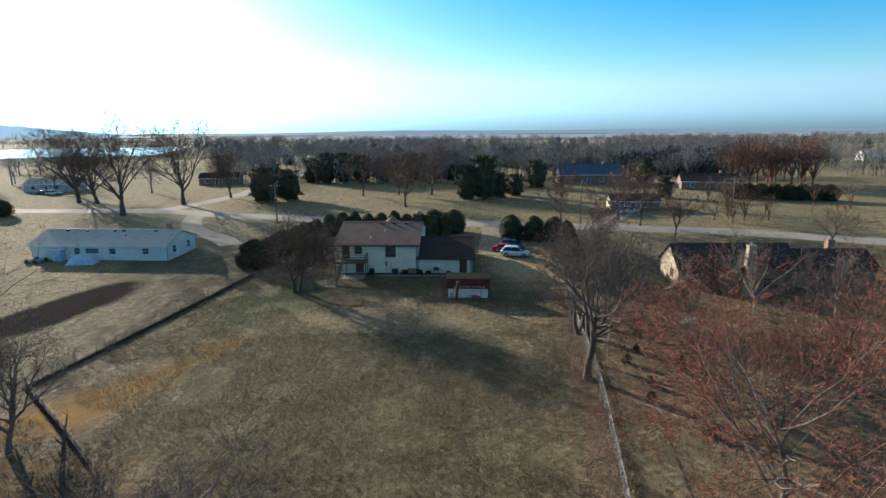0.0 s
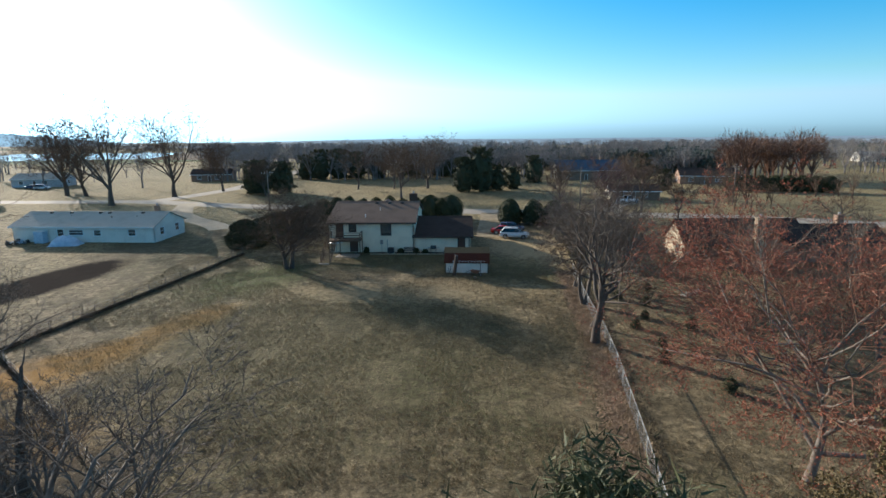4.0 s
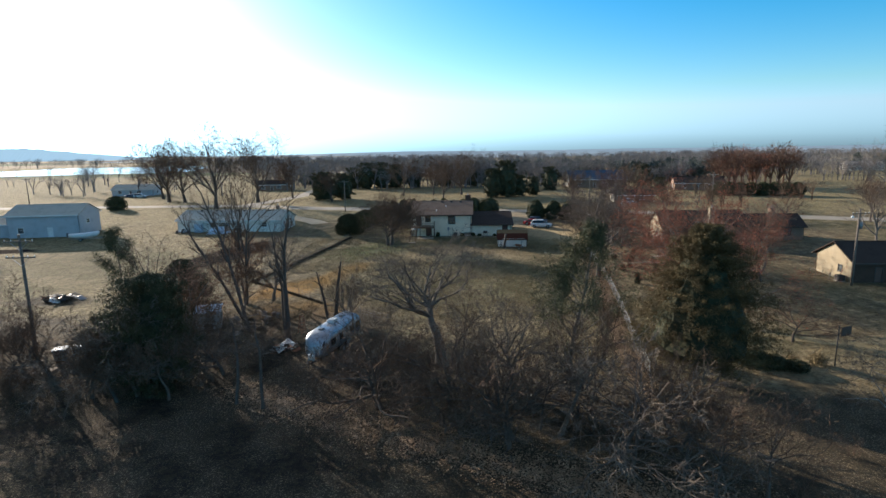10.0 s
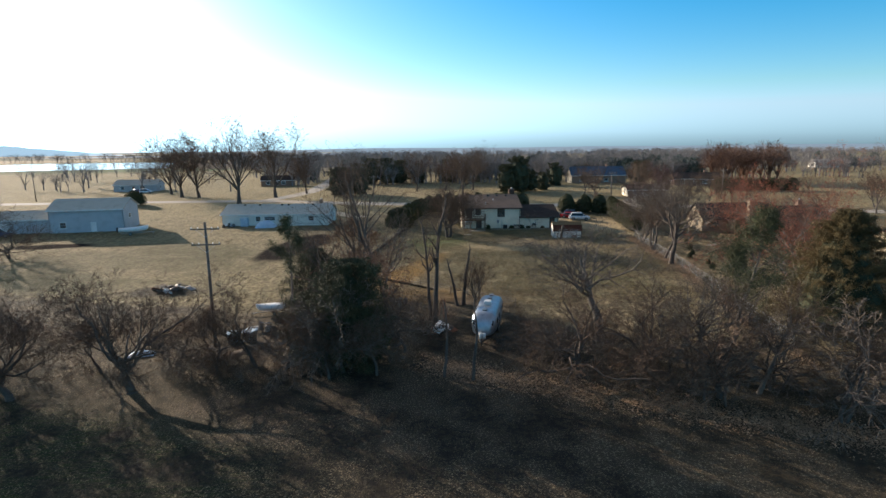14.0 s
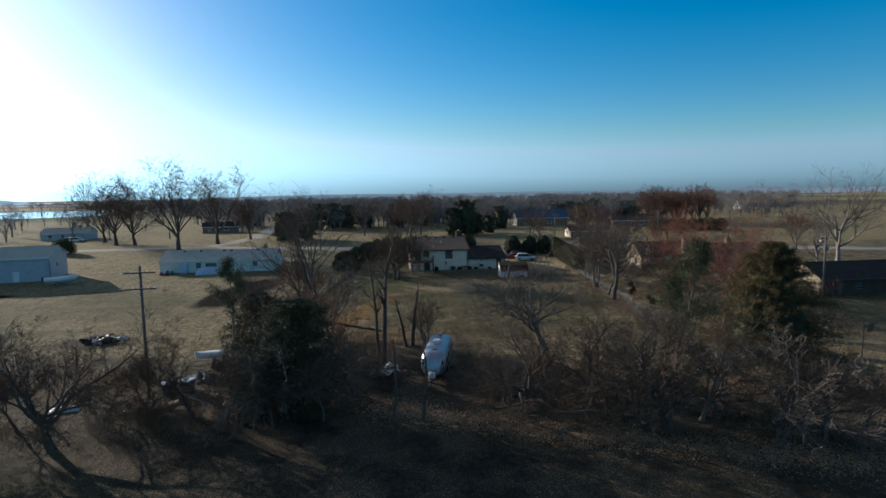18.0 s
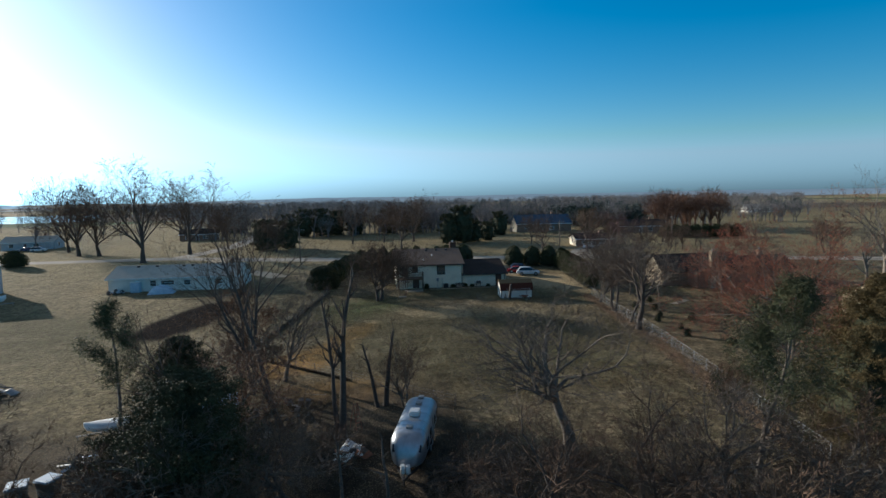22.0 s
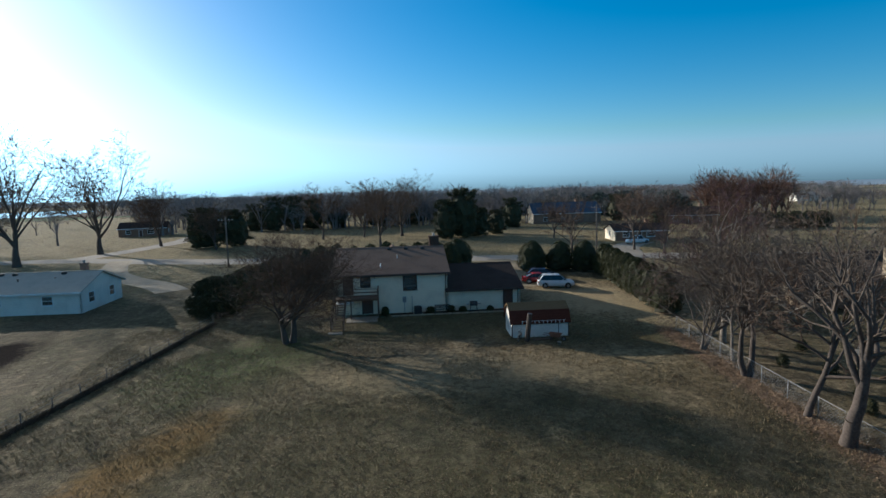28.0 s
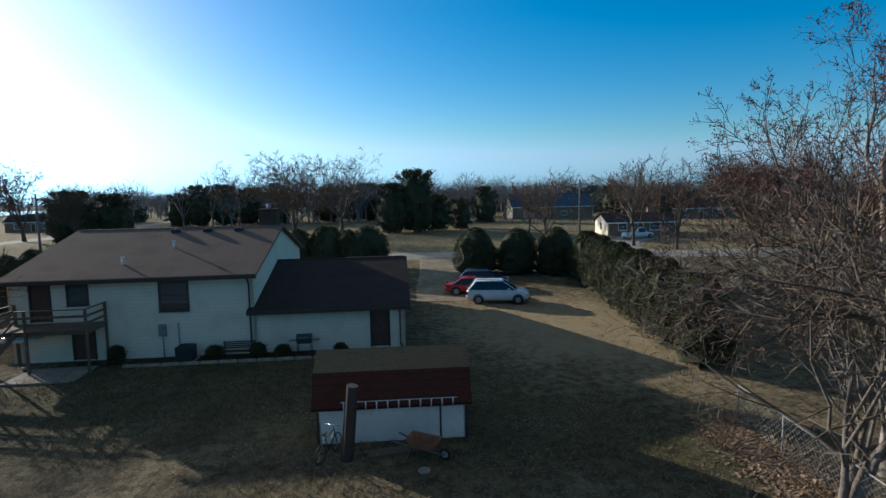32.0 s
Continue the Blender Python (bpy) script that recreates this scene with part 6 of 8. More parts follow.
# trees that stand alone
deck_tree = bare_tree(-20.0, 71.2, 10.6, "fork", 36, "bare dark tree with forked trunk and wide crown beside the deck", 0.42, BARK_DARK, TWIG, stems=2, tilt=(0.04, 0.0), twig=0.011, full=1)
deck_tree.scale.x, deck_tree.scale.y = 1.25, 1.25
bare_tree(13.0, 45.4, 13.6, "oak", 130, "large bare tree with broken limbs on the fence line", 0.42, BARK_DARK, TWIG_GREY, twig=0.012)
bare_tree(13.7, 49.0, 13.0, "round", 22, "bare tree growing in the chain-link fence", 0.22, BARK_DARK, TWIG, twig=0.015)
bare_tree(14.7, 55.7, 12.0, "crooked", 23, "bare tree with a heavy crooked trunk on the fence line", 0.36, BARK_DARK, TWIG_GREY, stems=2, twig=0.013)
bare_tree(15.9, 58.8, 10.4, "round", 24, "slender pale-barked bare tree on the fence line", 0.13, BARK, TWIG)
bare_tree(15.3, 62.0, 10.6, "vase", 25, "low twiggy many-stemmed tree by the hedge", 0.18, BARK, TWIG_GREY, stems=4, tilt=(0.32, -0.05), twig=0.012, full=1)
bare_tree(18.3, 63.4, 14.4, "bud", 28, "tall budding tree with purple twigs by the hedge", 0.28, BARK_PALE, TWIG, full=1, buds=2, bud_mat=BUDS_PURPLE, bud_size=0.07, twig=0.012)
bare_tree(18.3, 26.2, 17.2, "maple", 52, "tall red-budded maple tree with grey limbs by the fence", 0.24, BARK, TWIG_RED, tilt=(0.14, -0.03), full=2, buds=6, bud_mat=BUDS, bud_size=0.062, twig=0.011)
bare_tree(25.5, 37.0, 9.6, "broad", 46, "low spreading red-budded maple tree", 0.2, BARK_MAPLE, TWIG, stems=2, buds=4, bud_mat=BUDS, bud_size=0.06, twig=0.013)
bare_tree(34.0, 41.0, 12.0, "maple", 32, "red-budded maple tree with grey limbs", 0.22, BARK_MAPLE, TWIG, buds=5, bud_mat=BUDS, bud_size=0.06, twig=0.014)
bare_tree(23.0, 66.5, 9.0, "round", 34, "bare grey tree before the stone house", 0.2, BARK, TWIG_GREY, depth=3, twig=0.018)
bare_tree(29.0, 69.0, 8.5, "spread", 35, "bare pale tree at the stone gable", 0.17, BARK_PALE, TWIG_GREY, depth=3, twig=0.018)
bare_tree(38.0, 63.0, 10.0, "vase", 36, "bare pale-limbed tree behind the stone house", 0.2, BARK_PALE, TWIG_GREY, depth=3, twig=0.018)
bare_tree(46.0, 60.0, 9.5, "vase", 37, "bare pale-limbed tree behind the stone house", 0.18, BARK_PALE, TWIG_GREY, depth=3, twig=0.018)
bare_tree(79.0, 70.4, 22.0, "vase", 38, "tall pale-barked bare tree", 0.5, BARK_PALE, TWIG_GREY, depth=3, twig=0.018)
bare_tree(66.0, 62.0, 12.0, "round", 39, "bare grey tree beyond the tan house", 0.25, BARK, TWIG_GREY, depth=3, twig=0.018)
bare_tree(20.0, 1.2, 6.2, "lean", 41, "small crooked bare tree with pale limbs", 0.13, BARK_PALE, TWIG_GREY)
bare_tree(28.8, 5.6, 6.2, "lean", 42, "small crooked bare tree with pale limbs", 0.12, BARK_PALE, TWIG_GREY)
bare_tree(24.0, 18.0, 6.0, "spread", 43, "small spreading bare tree beside the pale grass strip", 0.14, BARK_DARK, TWIG)
bare_tree(-9.4, 13.4, 11.6, "crooked", 64, "spreading bare tree with crooked limbs and a wide crown", 0.4, BARK, TWIG_GREY, tilt=(0.06, 0), twig=0.01, full=1).scale = (1.45, 1.45, 1.0)
bare_tree(6.4, 19.1, 4.8, "vase", 52, "slender bare sapling beside the fence", 0.16, BARK_DARK, TWIG, stems=3, depth=3, light=True, twig=0.014)
bare_tree(-25.0, 20.4, 14.6, "slim", 65, "tall thin bare tree beside the silver trailer", 0.3, BARK_DARK, TWIG, twig=0.013)
bare_tree(-25.4, 20.8, 12.2, "slim", 161, "thin bare tree close beside a taller one", 0.2, BARK_DARK, TWIG, tilt=(-0.05, 0), twig=0.013)
bare_tree(-21.4, 26.3, 7.6, "snag", 63, "dead broken tree trunk beside the silver trailer", 0.26, BARK_DARK, TWIG, depth=2)
bare_tree(-22.1, 26.0, 5.8, "snag", 64, "dead leaning tree trunk beside the silver trailer", 0.2, BARK_DARK, TWIG, depth=2, tilt=(-0.1, 0))
bare_tree(-19.9, 25.6, 5.8, "round", 65, "small bare tree beside the silver trailer", 0.14, BARK, TWIG, stems=3, depth=3, light=True)
bare_tree(-29.9, 23.2, 17.0, "slim", 66, "tall bare tree with spreading limbs in the thicket", 0.3, BARK_DARK, TWIG, tilt=(-0.1, 0.0), stems=2, twig=0.013)
bare_tree(-34.0, 33.0, 18.8, "lank", 67, "tall bare tree in the thicket", 0.27, BARK_DARK, TWIG, stems=2, twig=0.014)
bare_tree(-33.6, 17.0, 12.0, "lank", 68, "thin bare tree leaning over the thicket", 0.2, BARK_DARK, TWIG, tilt=(-0.4, 0), twig=0.014)
bare_tree(-32.0, 12.5, 10.4, "round", 69, "small tree still holding its dry reddish leaves", 0.18, BARK, TWIG_RED, buds=1, bud_mat=DRY_LEAF, bud_size=0.13)
bare_tree(-35.3, 35.0, 9.8, "round", 70, "oak still holding its dry brown leaves", 0.18, BARK, TWIG_RED, buds=2, bud_mat=DRY_LEAF, bud_size=0.14)
bare_tree(-31.0, 34.4, 10.9, "vase", 178, "bare tree with pale forked limbs behind the trailer lot", 0.24, BARK, TWIG_GREY, tilt=(0.12, 0.1), twig=0.013)
bare_tree(-33.4, 31.2, 7.0, "round", 78, "small oak still holding its dry brown leaves", 0.15, BARK, TWIG_RED, buds=2, bud_mat=DRY_LEAF, bud_size=0.13)
bare_tree(-49.0, 5.4, 9.6, "sprawl", 71, "large crooked bare tree leaning out of the thicket", 0.38, BARK_DARK, TWIG, tilt=(-0.5, 0.1), twig=0.014, full=3)
bare_tree(-57.5, 4.8, 8.6, "sprawl", 72, "crooked bare tree leaning out of the thicket", 0.32, BARK_DARK, TWIG, tilt=(-0.45, 0.2), twig=0.014, full=3)
bare_tree(-66.5, 9.0, 8.4, "fuzz", 172, "tangled bare tree with fine grey twigs in the thicket", 0.22, BARK_DARK, TWIG_GREY, stems=2, twig=0.012)
bare_tree(-74.0, 9.0, 9.5, "fuzz", 173, "tangled bare tree with fine grey twigs in the thicket", 0.26, BARK_DARK, TWIG_GREY, stems=2, twig=0.012)
for x, y, H, seed in ((-43.6, 8.4, 5.2, 176), (-45.4, 12.4, 4.4, 177), (-36.6, 7.6, 6.2, 176), (-34.2, 6.9, 5.0, 177), (-30.4, 7.2, 5.6, 176), (-53.4, 9.4, 4.6, 177), (-61.5, 8.0, 6.4, 176)):
    bare_tree(x, y, H, "crooked", seed, "small crooked bare tree at the thicket edge", 0.14, BARK_DARK, TWIG, share="edge%d" % seed, turn=x * 40, twig=0.014)
bare_tree(-47.5, 10.4, 4.6, "lean", 74, "small crooked bare tree beside the utility pole", 0.12, BARK_DARK, TWIG)
bare_tree(-40.7, 9.7, 7.2, "crooked", 73, "crooked bare tree in the thicket", 0.2, BARK_DARK, TWIG, tilt=(-0.2, 0), twig=0.012)
bare_tree(-38.2, 9.2, 5.6, "crooked", 75, "crooked bare tree in the thicket", 0.16, BARK_DARK, TWIG, tilt=(0.25, 0), twig=0.012)
bare_tree(-95.1, 58.9, 9.5, "broad", 75, "spreading bare tree on the neighbour's lawn", 0.28, BARK_DARK, TWIG, stems=2, depth=3, twig=0.022)
bare_tree(-105.0, 60.0, 9.5, "broad", 76, "spreading bare tree on the neighbour's lawn", 0.28, BARK_DARK, TWIG, stems=2, depth=3, twig=0.022)
bare_tree(-14.0, 5.6, 9.4, "sprawl", 81, "tall tangled bare tree at the thicket edge", 0.28, BARK_DARK, TWIG, twig=0.01, full=1)
bare_tree(-8.7, 5.4, 9.0, "sprawl", 80, "gnarled bare tree with arching limbs in the thicket", 0.3, BARK_DARK, TWIG, tilt=(-0.2, 0.1), twig=0.01, full=1)
bare_tree(-3.8, 5.3, 9.2, "crooked", 82, "crooked bare tree with pale upper limbs in the thicket", 0.28, BARK, TWIG_GREY, tilt=(0.15, 0), twig=0.011)
bare_tree(-1.6, 1.6, 8.6, "crooked", 83, "crooked bare tree leaning out of the thicket", 0.2, BARK, TWIG, tilt=(0.35, 0), twig=0.011)
bare_tree(5.5, 1.5, 6.5, "gnarl", 84, "tangled bare tree in the thicket", 0.24, BARK_DARK, TWIG)
bare_tree(-24.9, 6.4, 6.6, "snag", 85, "dead trunk at the edge of the thicket", 0.15, BARK_DARK, TWIG, depth=2)
bare_tree(-22.6, 5.6, 7.4, "snag", 86, "dead trunk at the edge of the thicket", 0.15, BARK_DARK, TWIG, depth=2)
for x, y, H, seed in ((-106.4, 157.6, 20.0, 91), (-100.0, 155.9, 18.5, 92), (-79.7, 133.5, 22.5, 93), (-73.2, 152.1, 20.8, 94), (-65.5, 167, 13.5, 95), (-10.0, 144.5, 12.5, 96), (-3.5, 172, 14.5, 94), (-116, 172, 17, 91), (-48, 152, 9, 95)):
    shade_tree = bare_tree(x, y, H * 1.2, "fan", seed, "large bare shade tree beside the street", H * 0.03, BARK_DARK, TWIG, turn=seed * 37.0 + x, share="fan%d" % seed, twig=0.034)
    shade_tree.scale.x, shade_tree.scale.y = shade_tree.scale.x * 1.15, shade_tree.scale.y * 1.15
for x, y, H, seed in ((27, 122, 11, 96), (43, 116, 12, 94), (46, 105, 9, 95), (62, 122, 8, 96), (40, 122, 13, 93), (52, 150, 12, 91), (33, 150, 10, 95), (-25, 170, 15, 91), (-14, 172, 14, 94), (88, 92, 11, 94), (98, 104, 10, 92), (72, 98, 8, 96)):
    bare_tree(x, y, H, "vase", seed, "bare grey tree across the street", None, BARK_DARK, TWIG, turn=seed * 53.0 + x, share="shade%d" % seed, twig=0.034, depth=3)

# pines and cedars
evergreen(11.4, 10.4, 12.5, 7.2, 1, "large rusty green cedar tree at the fence", CEDAR_RUST, "cone", 1.4, 46000, 0.1, 6, core=0.55, bark=BARK_PALE)
pine(0.3, 8.3, 12.8, 2, "thin green pine tree in the back lot", 0.5, clear=0.24, whorl=(3, 4, 4, 5), clumps=34)
pine(-39.0, 16.8, 11.6, 3, "thin green pine tree at the edge of the thicket", 0.4, clear=0.56, whorl=(2, 2, 2), clumps=34)
evergreen(-38.3, 27.1, 6.8, 4.8, 5, "ragged dark cedar in the trailer lot", CEDAR, "cone", 0.1, 15000, 0.13, 5, core=0.3)
pine(-34.6, 13.0, 8.4, 4, "dark pine tree standing in the thicket", 0.26, clear=0.4, whorl=(2, 3, 3), clumps=34)
evergreen(-32.6, 9.6, 9.0, 3.3, 6, "dark cedar mass in the thicket", CEDAR, "egg", 0.1, 18000, 0.12, 5, core=0.3)
evergreen(-36.0, 10.8, 5.6, 3.0, 7, "dark cedar mass in the thicket", CEDAR, "egg", 0.1, 7000, 0.12, 5, core=0.3)
evergreen(-30.0, 84.4, 4.2, 2.8, 9, "wide dark rounded cedar at the end of the side hedge", CEDAR, "dome", 0.1, 6500, 0.2, 4, core=0.75, name="cedar_bush", category="bush")
for x, y, H, R in ((-52, 158, 9.2, 5.2), (-46, 161, 8.6, 4.6), (7.5, 160, 9.6, 4.0), (12.0, 161.5, 12.2, 5.2), (17.0, 164, 7.2, 3.4), (22.5, 168, 6.4, 3.2), (-45, 210, 11, 4.5), (-38, 212, 11, 4.8), (-32, 214, 10, 4.5), (-51, 214, 9, 4.5), (-24, 216, 9, 4.5), (-10, 218, 10, 5), (2, 220, 11, 5), (33, 190, 9, 4), (66, 160, 6, 2.6), (76, 205, 9, 4)):
    evergreen(x, y, H, R, 10, "dark green cedar tree across the street", CEDAR, "egg", 0.1, 1800, 0.5, 4, "far_cedar", turn=x * 31.0)

for x, y, H, R in ((17.4, 12.6, 1.3, 1.1), (18.9, 12.2, 1.0, 1.0), (20.3, 11.6, 0.8, 0.9)):
    evergreen(x, y, H, R, 16, "low dark shrub in the bed beside the cedar", CEDAR, "dome", 0.02, 900, 0.14, 4, "bed_shrub", name="shrub", category="bush", turn=x * 50, core=0.7)

for x, y, H, R in wall_pots:
    evergreen(x, y, H, R, 17, "small dark shrub against the house wall", HEDGE, "dome", 0.02, 500, 0.1, 4, "wall_shrub", name="shrub", category="bush", turn=x * 70, core=0.8, group="shrubs along the house wall")

evergreen(-110.5, 133.5, 4.2, 2.9, 18, "rounded dark evergreen beside the street", HEDGE, "dome", 0.05, 1800, 0.2, 4, name="hedge_shrub", category="bush", core=0.85)

# clipped hedges of rounded evergreens
for i in range(10):
    evergreen(-22.5 + i * 2.55, 106.5 + 0.5 * (i % 2), 4.6 + 0.25 * (i % 3), 1.6, 12, "rounded dark evergreen in the row before the house", HEDGE, "dome", 0.05, 2400, 0.12, 4, "hedge_a", name="hedge_shrub", category="hedge", group="hedge before the house", turn=i * 50.0, core=0.9)
for x, y, H, R in ((-1.8, 111.0, 4.7, 2.3), (2.4, 110.5, 4.7, 2.3)):
    evergreen(x, y, H, R, 13, "large rounded dark evergreen before the house", HEDGE, "dome", 0.05, 3400, 0.12, 4, "hedge_b", name="hedge_shrub", category="hedge", group="hedge before the house", turn=x * 40, core=0.9)
for x, y, H, R in ((13.5, 104.0, 4.7, 2.25), (17.6, 103.2, 4.6, 2.1), (21.3, 101.6, 4.7, 2.0)):
    evergreen(x, y, H, R, 13, "rounded dark evergreen at the end of the driveway", HEDGE, "dome", 0.05, 3400, 0.12, 4, "hedge_b", name="hedge_shrub", category="hedge", group="hedge at the driveway", turn=x * 40, core=0.9)
for i in range(8):
    evergreen(-29.2 + 0.66 * i, 88.0 + 2.3 * i, 3.9 + 0.2 * (i % 3), 1.6, 12, "rounded dark evergreen in the hedge beside the house", HEDGE, "dome", 0.05, 2400, 0.12, 4, "hedge_a", name="hedge_shrub", category="hedge", group="hedge beside the house", turn=i * 67, core=0.9)
for i in range(12):
    f = i / 11
    evergreen(22.9 - 3.8 * f, 98.5 - 24.5 * f, 4.5 - 0.2 * f + 0.2 * (i % 2), 1.45, 14, "tall clipped evergreen in the long boundary hedge", HEDGE, "dome", 0.05, 4600, 0.1, 4, "hedge_c", name="hedge_shrub", category="hedge", group="long boundary hedge", turn=i * 47.0, core=0.88)
for i in range(8):
    evergreen(85 + i * 3.4, 157 - i * 0.8, 4.4, 2.4, 13, "dark evergreen in a long hedge across the field", HEDGE, "dome", 0.05, 900, 0.3, 4, "hedge_far", name="hedge_shrub", category="hedge", group="hedge across the field", turn=i * 61.0, core=0.8)

# ---- fences and poles ----
def chain_fence(path, height=1.25):
    f = thing("chain_link_fence", path[0][0], path[0][1], "galvanised chain-link fence with round posts and top rail", "fence", z=0)
    f.matrix_world = Matrix()
    pts = []
    for (a, b), (c, d) in zip(path, path[1:]):
        n = max(1, round(math.hypot(c - a, d - b) / 3.0))
        pts += [(a + (c - a) * i / n, b + (d - b) * i / n) for i in range(n)]
    pts.append(path[-1])
    for i, (x, y) in enumerate(pts):
        bm = bmesh.new()
        z = gz(x, y)
        rod(bm, (x, y, z - 0.3), (x, y, z + height + 0.03), 0.028, sides=7)
        part("post", bm, STEEL, f)
        if i + 1 < len(pts):
            u, w = pts[i + 1]
            zu = gz(u, w)
            bm = bmesh.new()
            rod(bm, (x, y, z + height), (u, w, zu + height), 0.021, sides=6)
            part("top_rail", bm, STEEL, f)
            segs = []
            L = math.hypot(u - x, w - y)
            k = int(L / 0.22)
            for j in range(-4, k):
                for s in (1, -1):
                    a, b = j * 0.22, j * 0.22 + height
                    lo, hi = max(a, 0), min(b, L)
                    if hi <= lo:
                        continue
                    za, zb = (lo - a) / height, (hi - a) / height
                    if s < 0:
                        za, zb = 1 - za, 1 - zb
                    pa, pb = lo / L, hi / L
                    segs.append((Vector((x + (u - x) * pa, y + (w - y) * pa, z + (zu - z) * pa + za * height)), Vector((x + (u - x) * pb, y + (w - y) * pb, z + (zu - z) * pb + zb * height)), 0.004, 0.004, 3))
            part("mesh", tubes("mesh", segs), STEEL, f)


FENCE_LINE = [(7.6, 10.5), (9.1, 19.0), (11.0, 28.5), (12.0, 34.0), (13.1, 40.0), (14.0, 46.0), (15.1, 57.0), (16.6, 68.0)]
chain_fence(FENCE_LINE)


def rail_fence(path, label, posts=WOOD_GREY, height=1.0, gap=2.6, wires=(0.35, 0.65, 0.95)):
    f = thing("wire_fence", path[0][0], path[0][1], label, "fence", z=0)
    f.matrix_world = Matrix()
    rng = random.Random(5)
    pts = []
    for (a, b), (c, d) in zip(path, path[1:]):
        n = max(1, round(math.hypot(c - a, d - b) / gap))
        pts += [(a + (c - a) * i / n, b + (d - b) * i / n) for i in range(n)]
    pts.append(path[-1])
    for i, (x, y) in enumerate(pts):
        z = gz(x, y)
        bm = bmesh.new()
        rod(bm, (x, y, z - 0.3), (x + rng.uniform(-0.06, 0.06), y + rng.uniform(-0.06, 0.06), z + height * rng.uniform(0.95, 1.15)), 0.05, 0.042, 7)
        part("post", bm, posts, f)
        if i + 1 < len(pts):
            u, w = pts[i + 1]
            bm = bmesh.new()
            for k in wires:
                rod(bm, (x, y, z + k * height), (u, w, gz(u, w) + k * height), 0.008, sides=4, caps=False)
            part("wire", bm, STEEL, f)


rail_fence([(-29.0, 79.5), (-33.0, 61.0), (-37.0, 44.2)], "old wire fence grown over with dead weeds")
rail_fence([(-36.8, 44.0), (-28.2, 36.4), (-20.6, 29.4), (-15.5, 24.9)], "low sagging wire fence behind the trailer")
rail_fence([(43.8, 40.2), (43.6, 45.5)], "short grey board fence beside the tan house", gap=1.2)


def utility_pole(x, y, H, turn, arms, label, lamp=False):
    u = thing("utility_pole", x, y, label, "utility pole", turn=turn)
    bm = bmesh.new()
    rod(bm, (0, 0, -0.5), (0, 0, H), 0.17, 0.11, 10)
    part("pole", bm, WOOD_GREY, u)
    for k, z in enumerate(arms):
        bm = bmesh.new()
        soft_box(bm, -1.25, 1.25, -0.19, -0.1, z - 0.06, z + 0.06, 0.012)
        arm = part("crossarm", bm, WOOD_GREY, u)
        for s in (-1, 1):
            bm = bmesh.new()
            beam(bm, (s * 0.75, -0.16, z - 0.05), (0, -0.14, z - 0.75), 0.05, 0.02)
            part("brace", bm, STEEL, u)
        for xx in (-1.15, -0.6, 0.6, 1.15):
            bm = bmesh.new()
            rod(bm, (xx, -0.145, z + 0.06), (xx, -0.145, z + 0.2), 0.045, 0.03, 8)
            part("insulator", bm, PLASTIC_WHITE, arm)
    if lamp:
        bm = bmesh.new()
        rod(bm, (0, 0, H - 1.4), (-1.0, 0, H - 0.9), 0.03)
        part("lamp_arm", bm, STEEL, u)
        bm = bmesh.new()
        rod(bm, (-1.0, 0, H - 1.15), (-1.0, 0, H - 0.85), 0.22, 0.1, 12)
        part("lamp_head", bm, PLASTIC_WHITE, u)
        bm = bmesh.new()
        rod(bm, (0.3, 0, H - 2.6), (0.3, 0, H - 1.7), 0.22, 0.22, 14)
        part("transformer", bm, STEEL, u)


utility_pole(-45.7, 14.2, 11.9, 4, (11.3, 9.9), "tall wooden utility pole with two crossarms")
utility_pole(44.6, 38.6, 10.2, 8, (9.6,), "wooden utility pole with lamp and transformer by the tan house", True)
for x, y, H in ((30.5, 118.5, 9.5), (-38, 122.5, 9.0), (-150, 150, 9.5), (-205, 152, 9.5), (68, 126, 9.5)):
    utility_pole(x, y, H, 8, (H - 0.6,), "wooden utility pole beside the street")

# ---- garden plot, patches and litter ----
def patch(name, ring, material, label, category, lift=0.14, rough=0.05, seed=0):
    """A flat uneven patch of bare ground inside a ring of corners."""
    t = bmesh.new()
    vs = []
    n = len(ring)
    for i in range(n):
        (a, b), (c, d) = ring[i], ring[(i + 1) % n]
        for k in range(8):
            x, y = a + (c - a) * k / 8, b + (d - b) * k / 8
            x, y = x + 0.5 * noise.noise((x * 0.7, y * 0.7, seed)), y + 0.5 * noise.noise((x * 0.7, y * 0.7, seed + 9))
            vs.append((x, y))
    cx, cy = sum(v[0] for v in vs) / len(vs), sum(v[1] for v in vs) / len(vs)
    rows = []
    for f, dz in ((1.0, -0.06), (0.96, lift), (0.75, lift + rough), (0.5, lift), (0.25, lift + rough)):
        rows.append([t.verts.new((cx + (x - cx) * f, cy + (y - cy) * f, gz(0, cy + (y - cy) * f) + dz * (0.4 + 0.6 * (lift > 0.05)) + rough * noise.noise((x * f, y * f, seed)))) for x, y in vs])
    mid = t.verts.new((cx, cy, gz(cx, cy) + lift))
    for a, b in zip(rows, rows[1:]):
        for i in range(len(vs)):
            t.faces.new((a[i], a[(i + 1) % len(vs)], b[(i + 1) % len(vs)], b[i]))
    for i in range(len(vs)):
        t.faces.new((rows[-1][i], rows[-1][(i + 1) % len(vs)], mid))
    return tagged(part(name, t, material, None), label, category, kind="structure")


patch("pond", [(-480, 380), (-520, 700), (-330, 720), (-250, 480)], WATER, "pale still water beyond the fields", "water", 0.12, 0.0, 4)


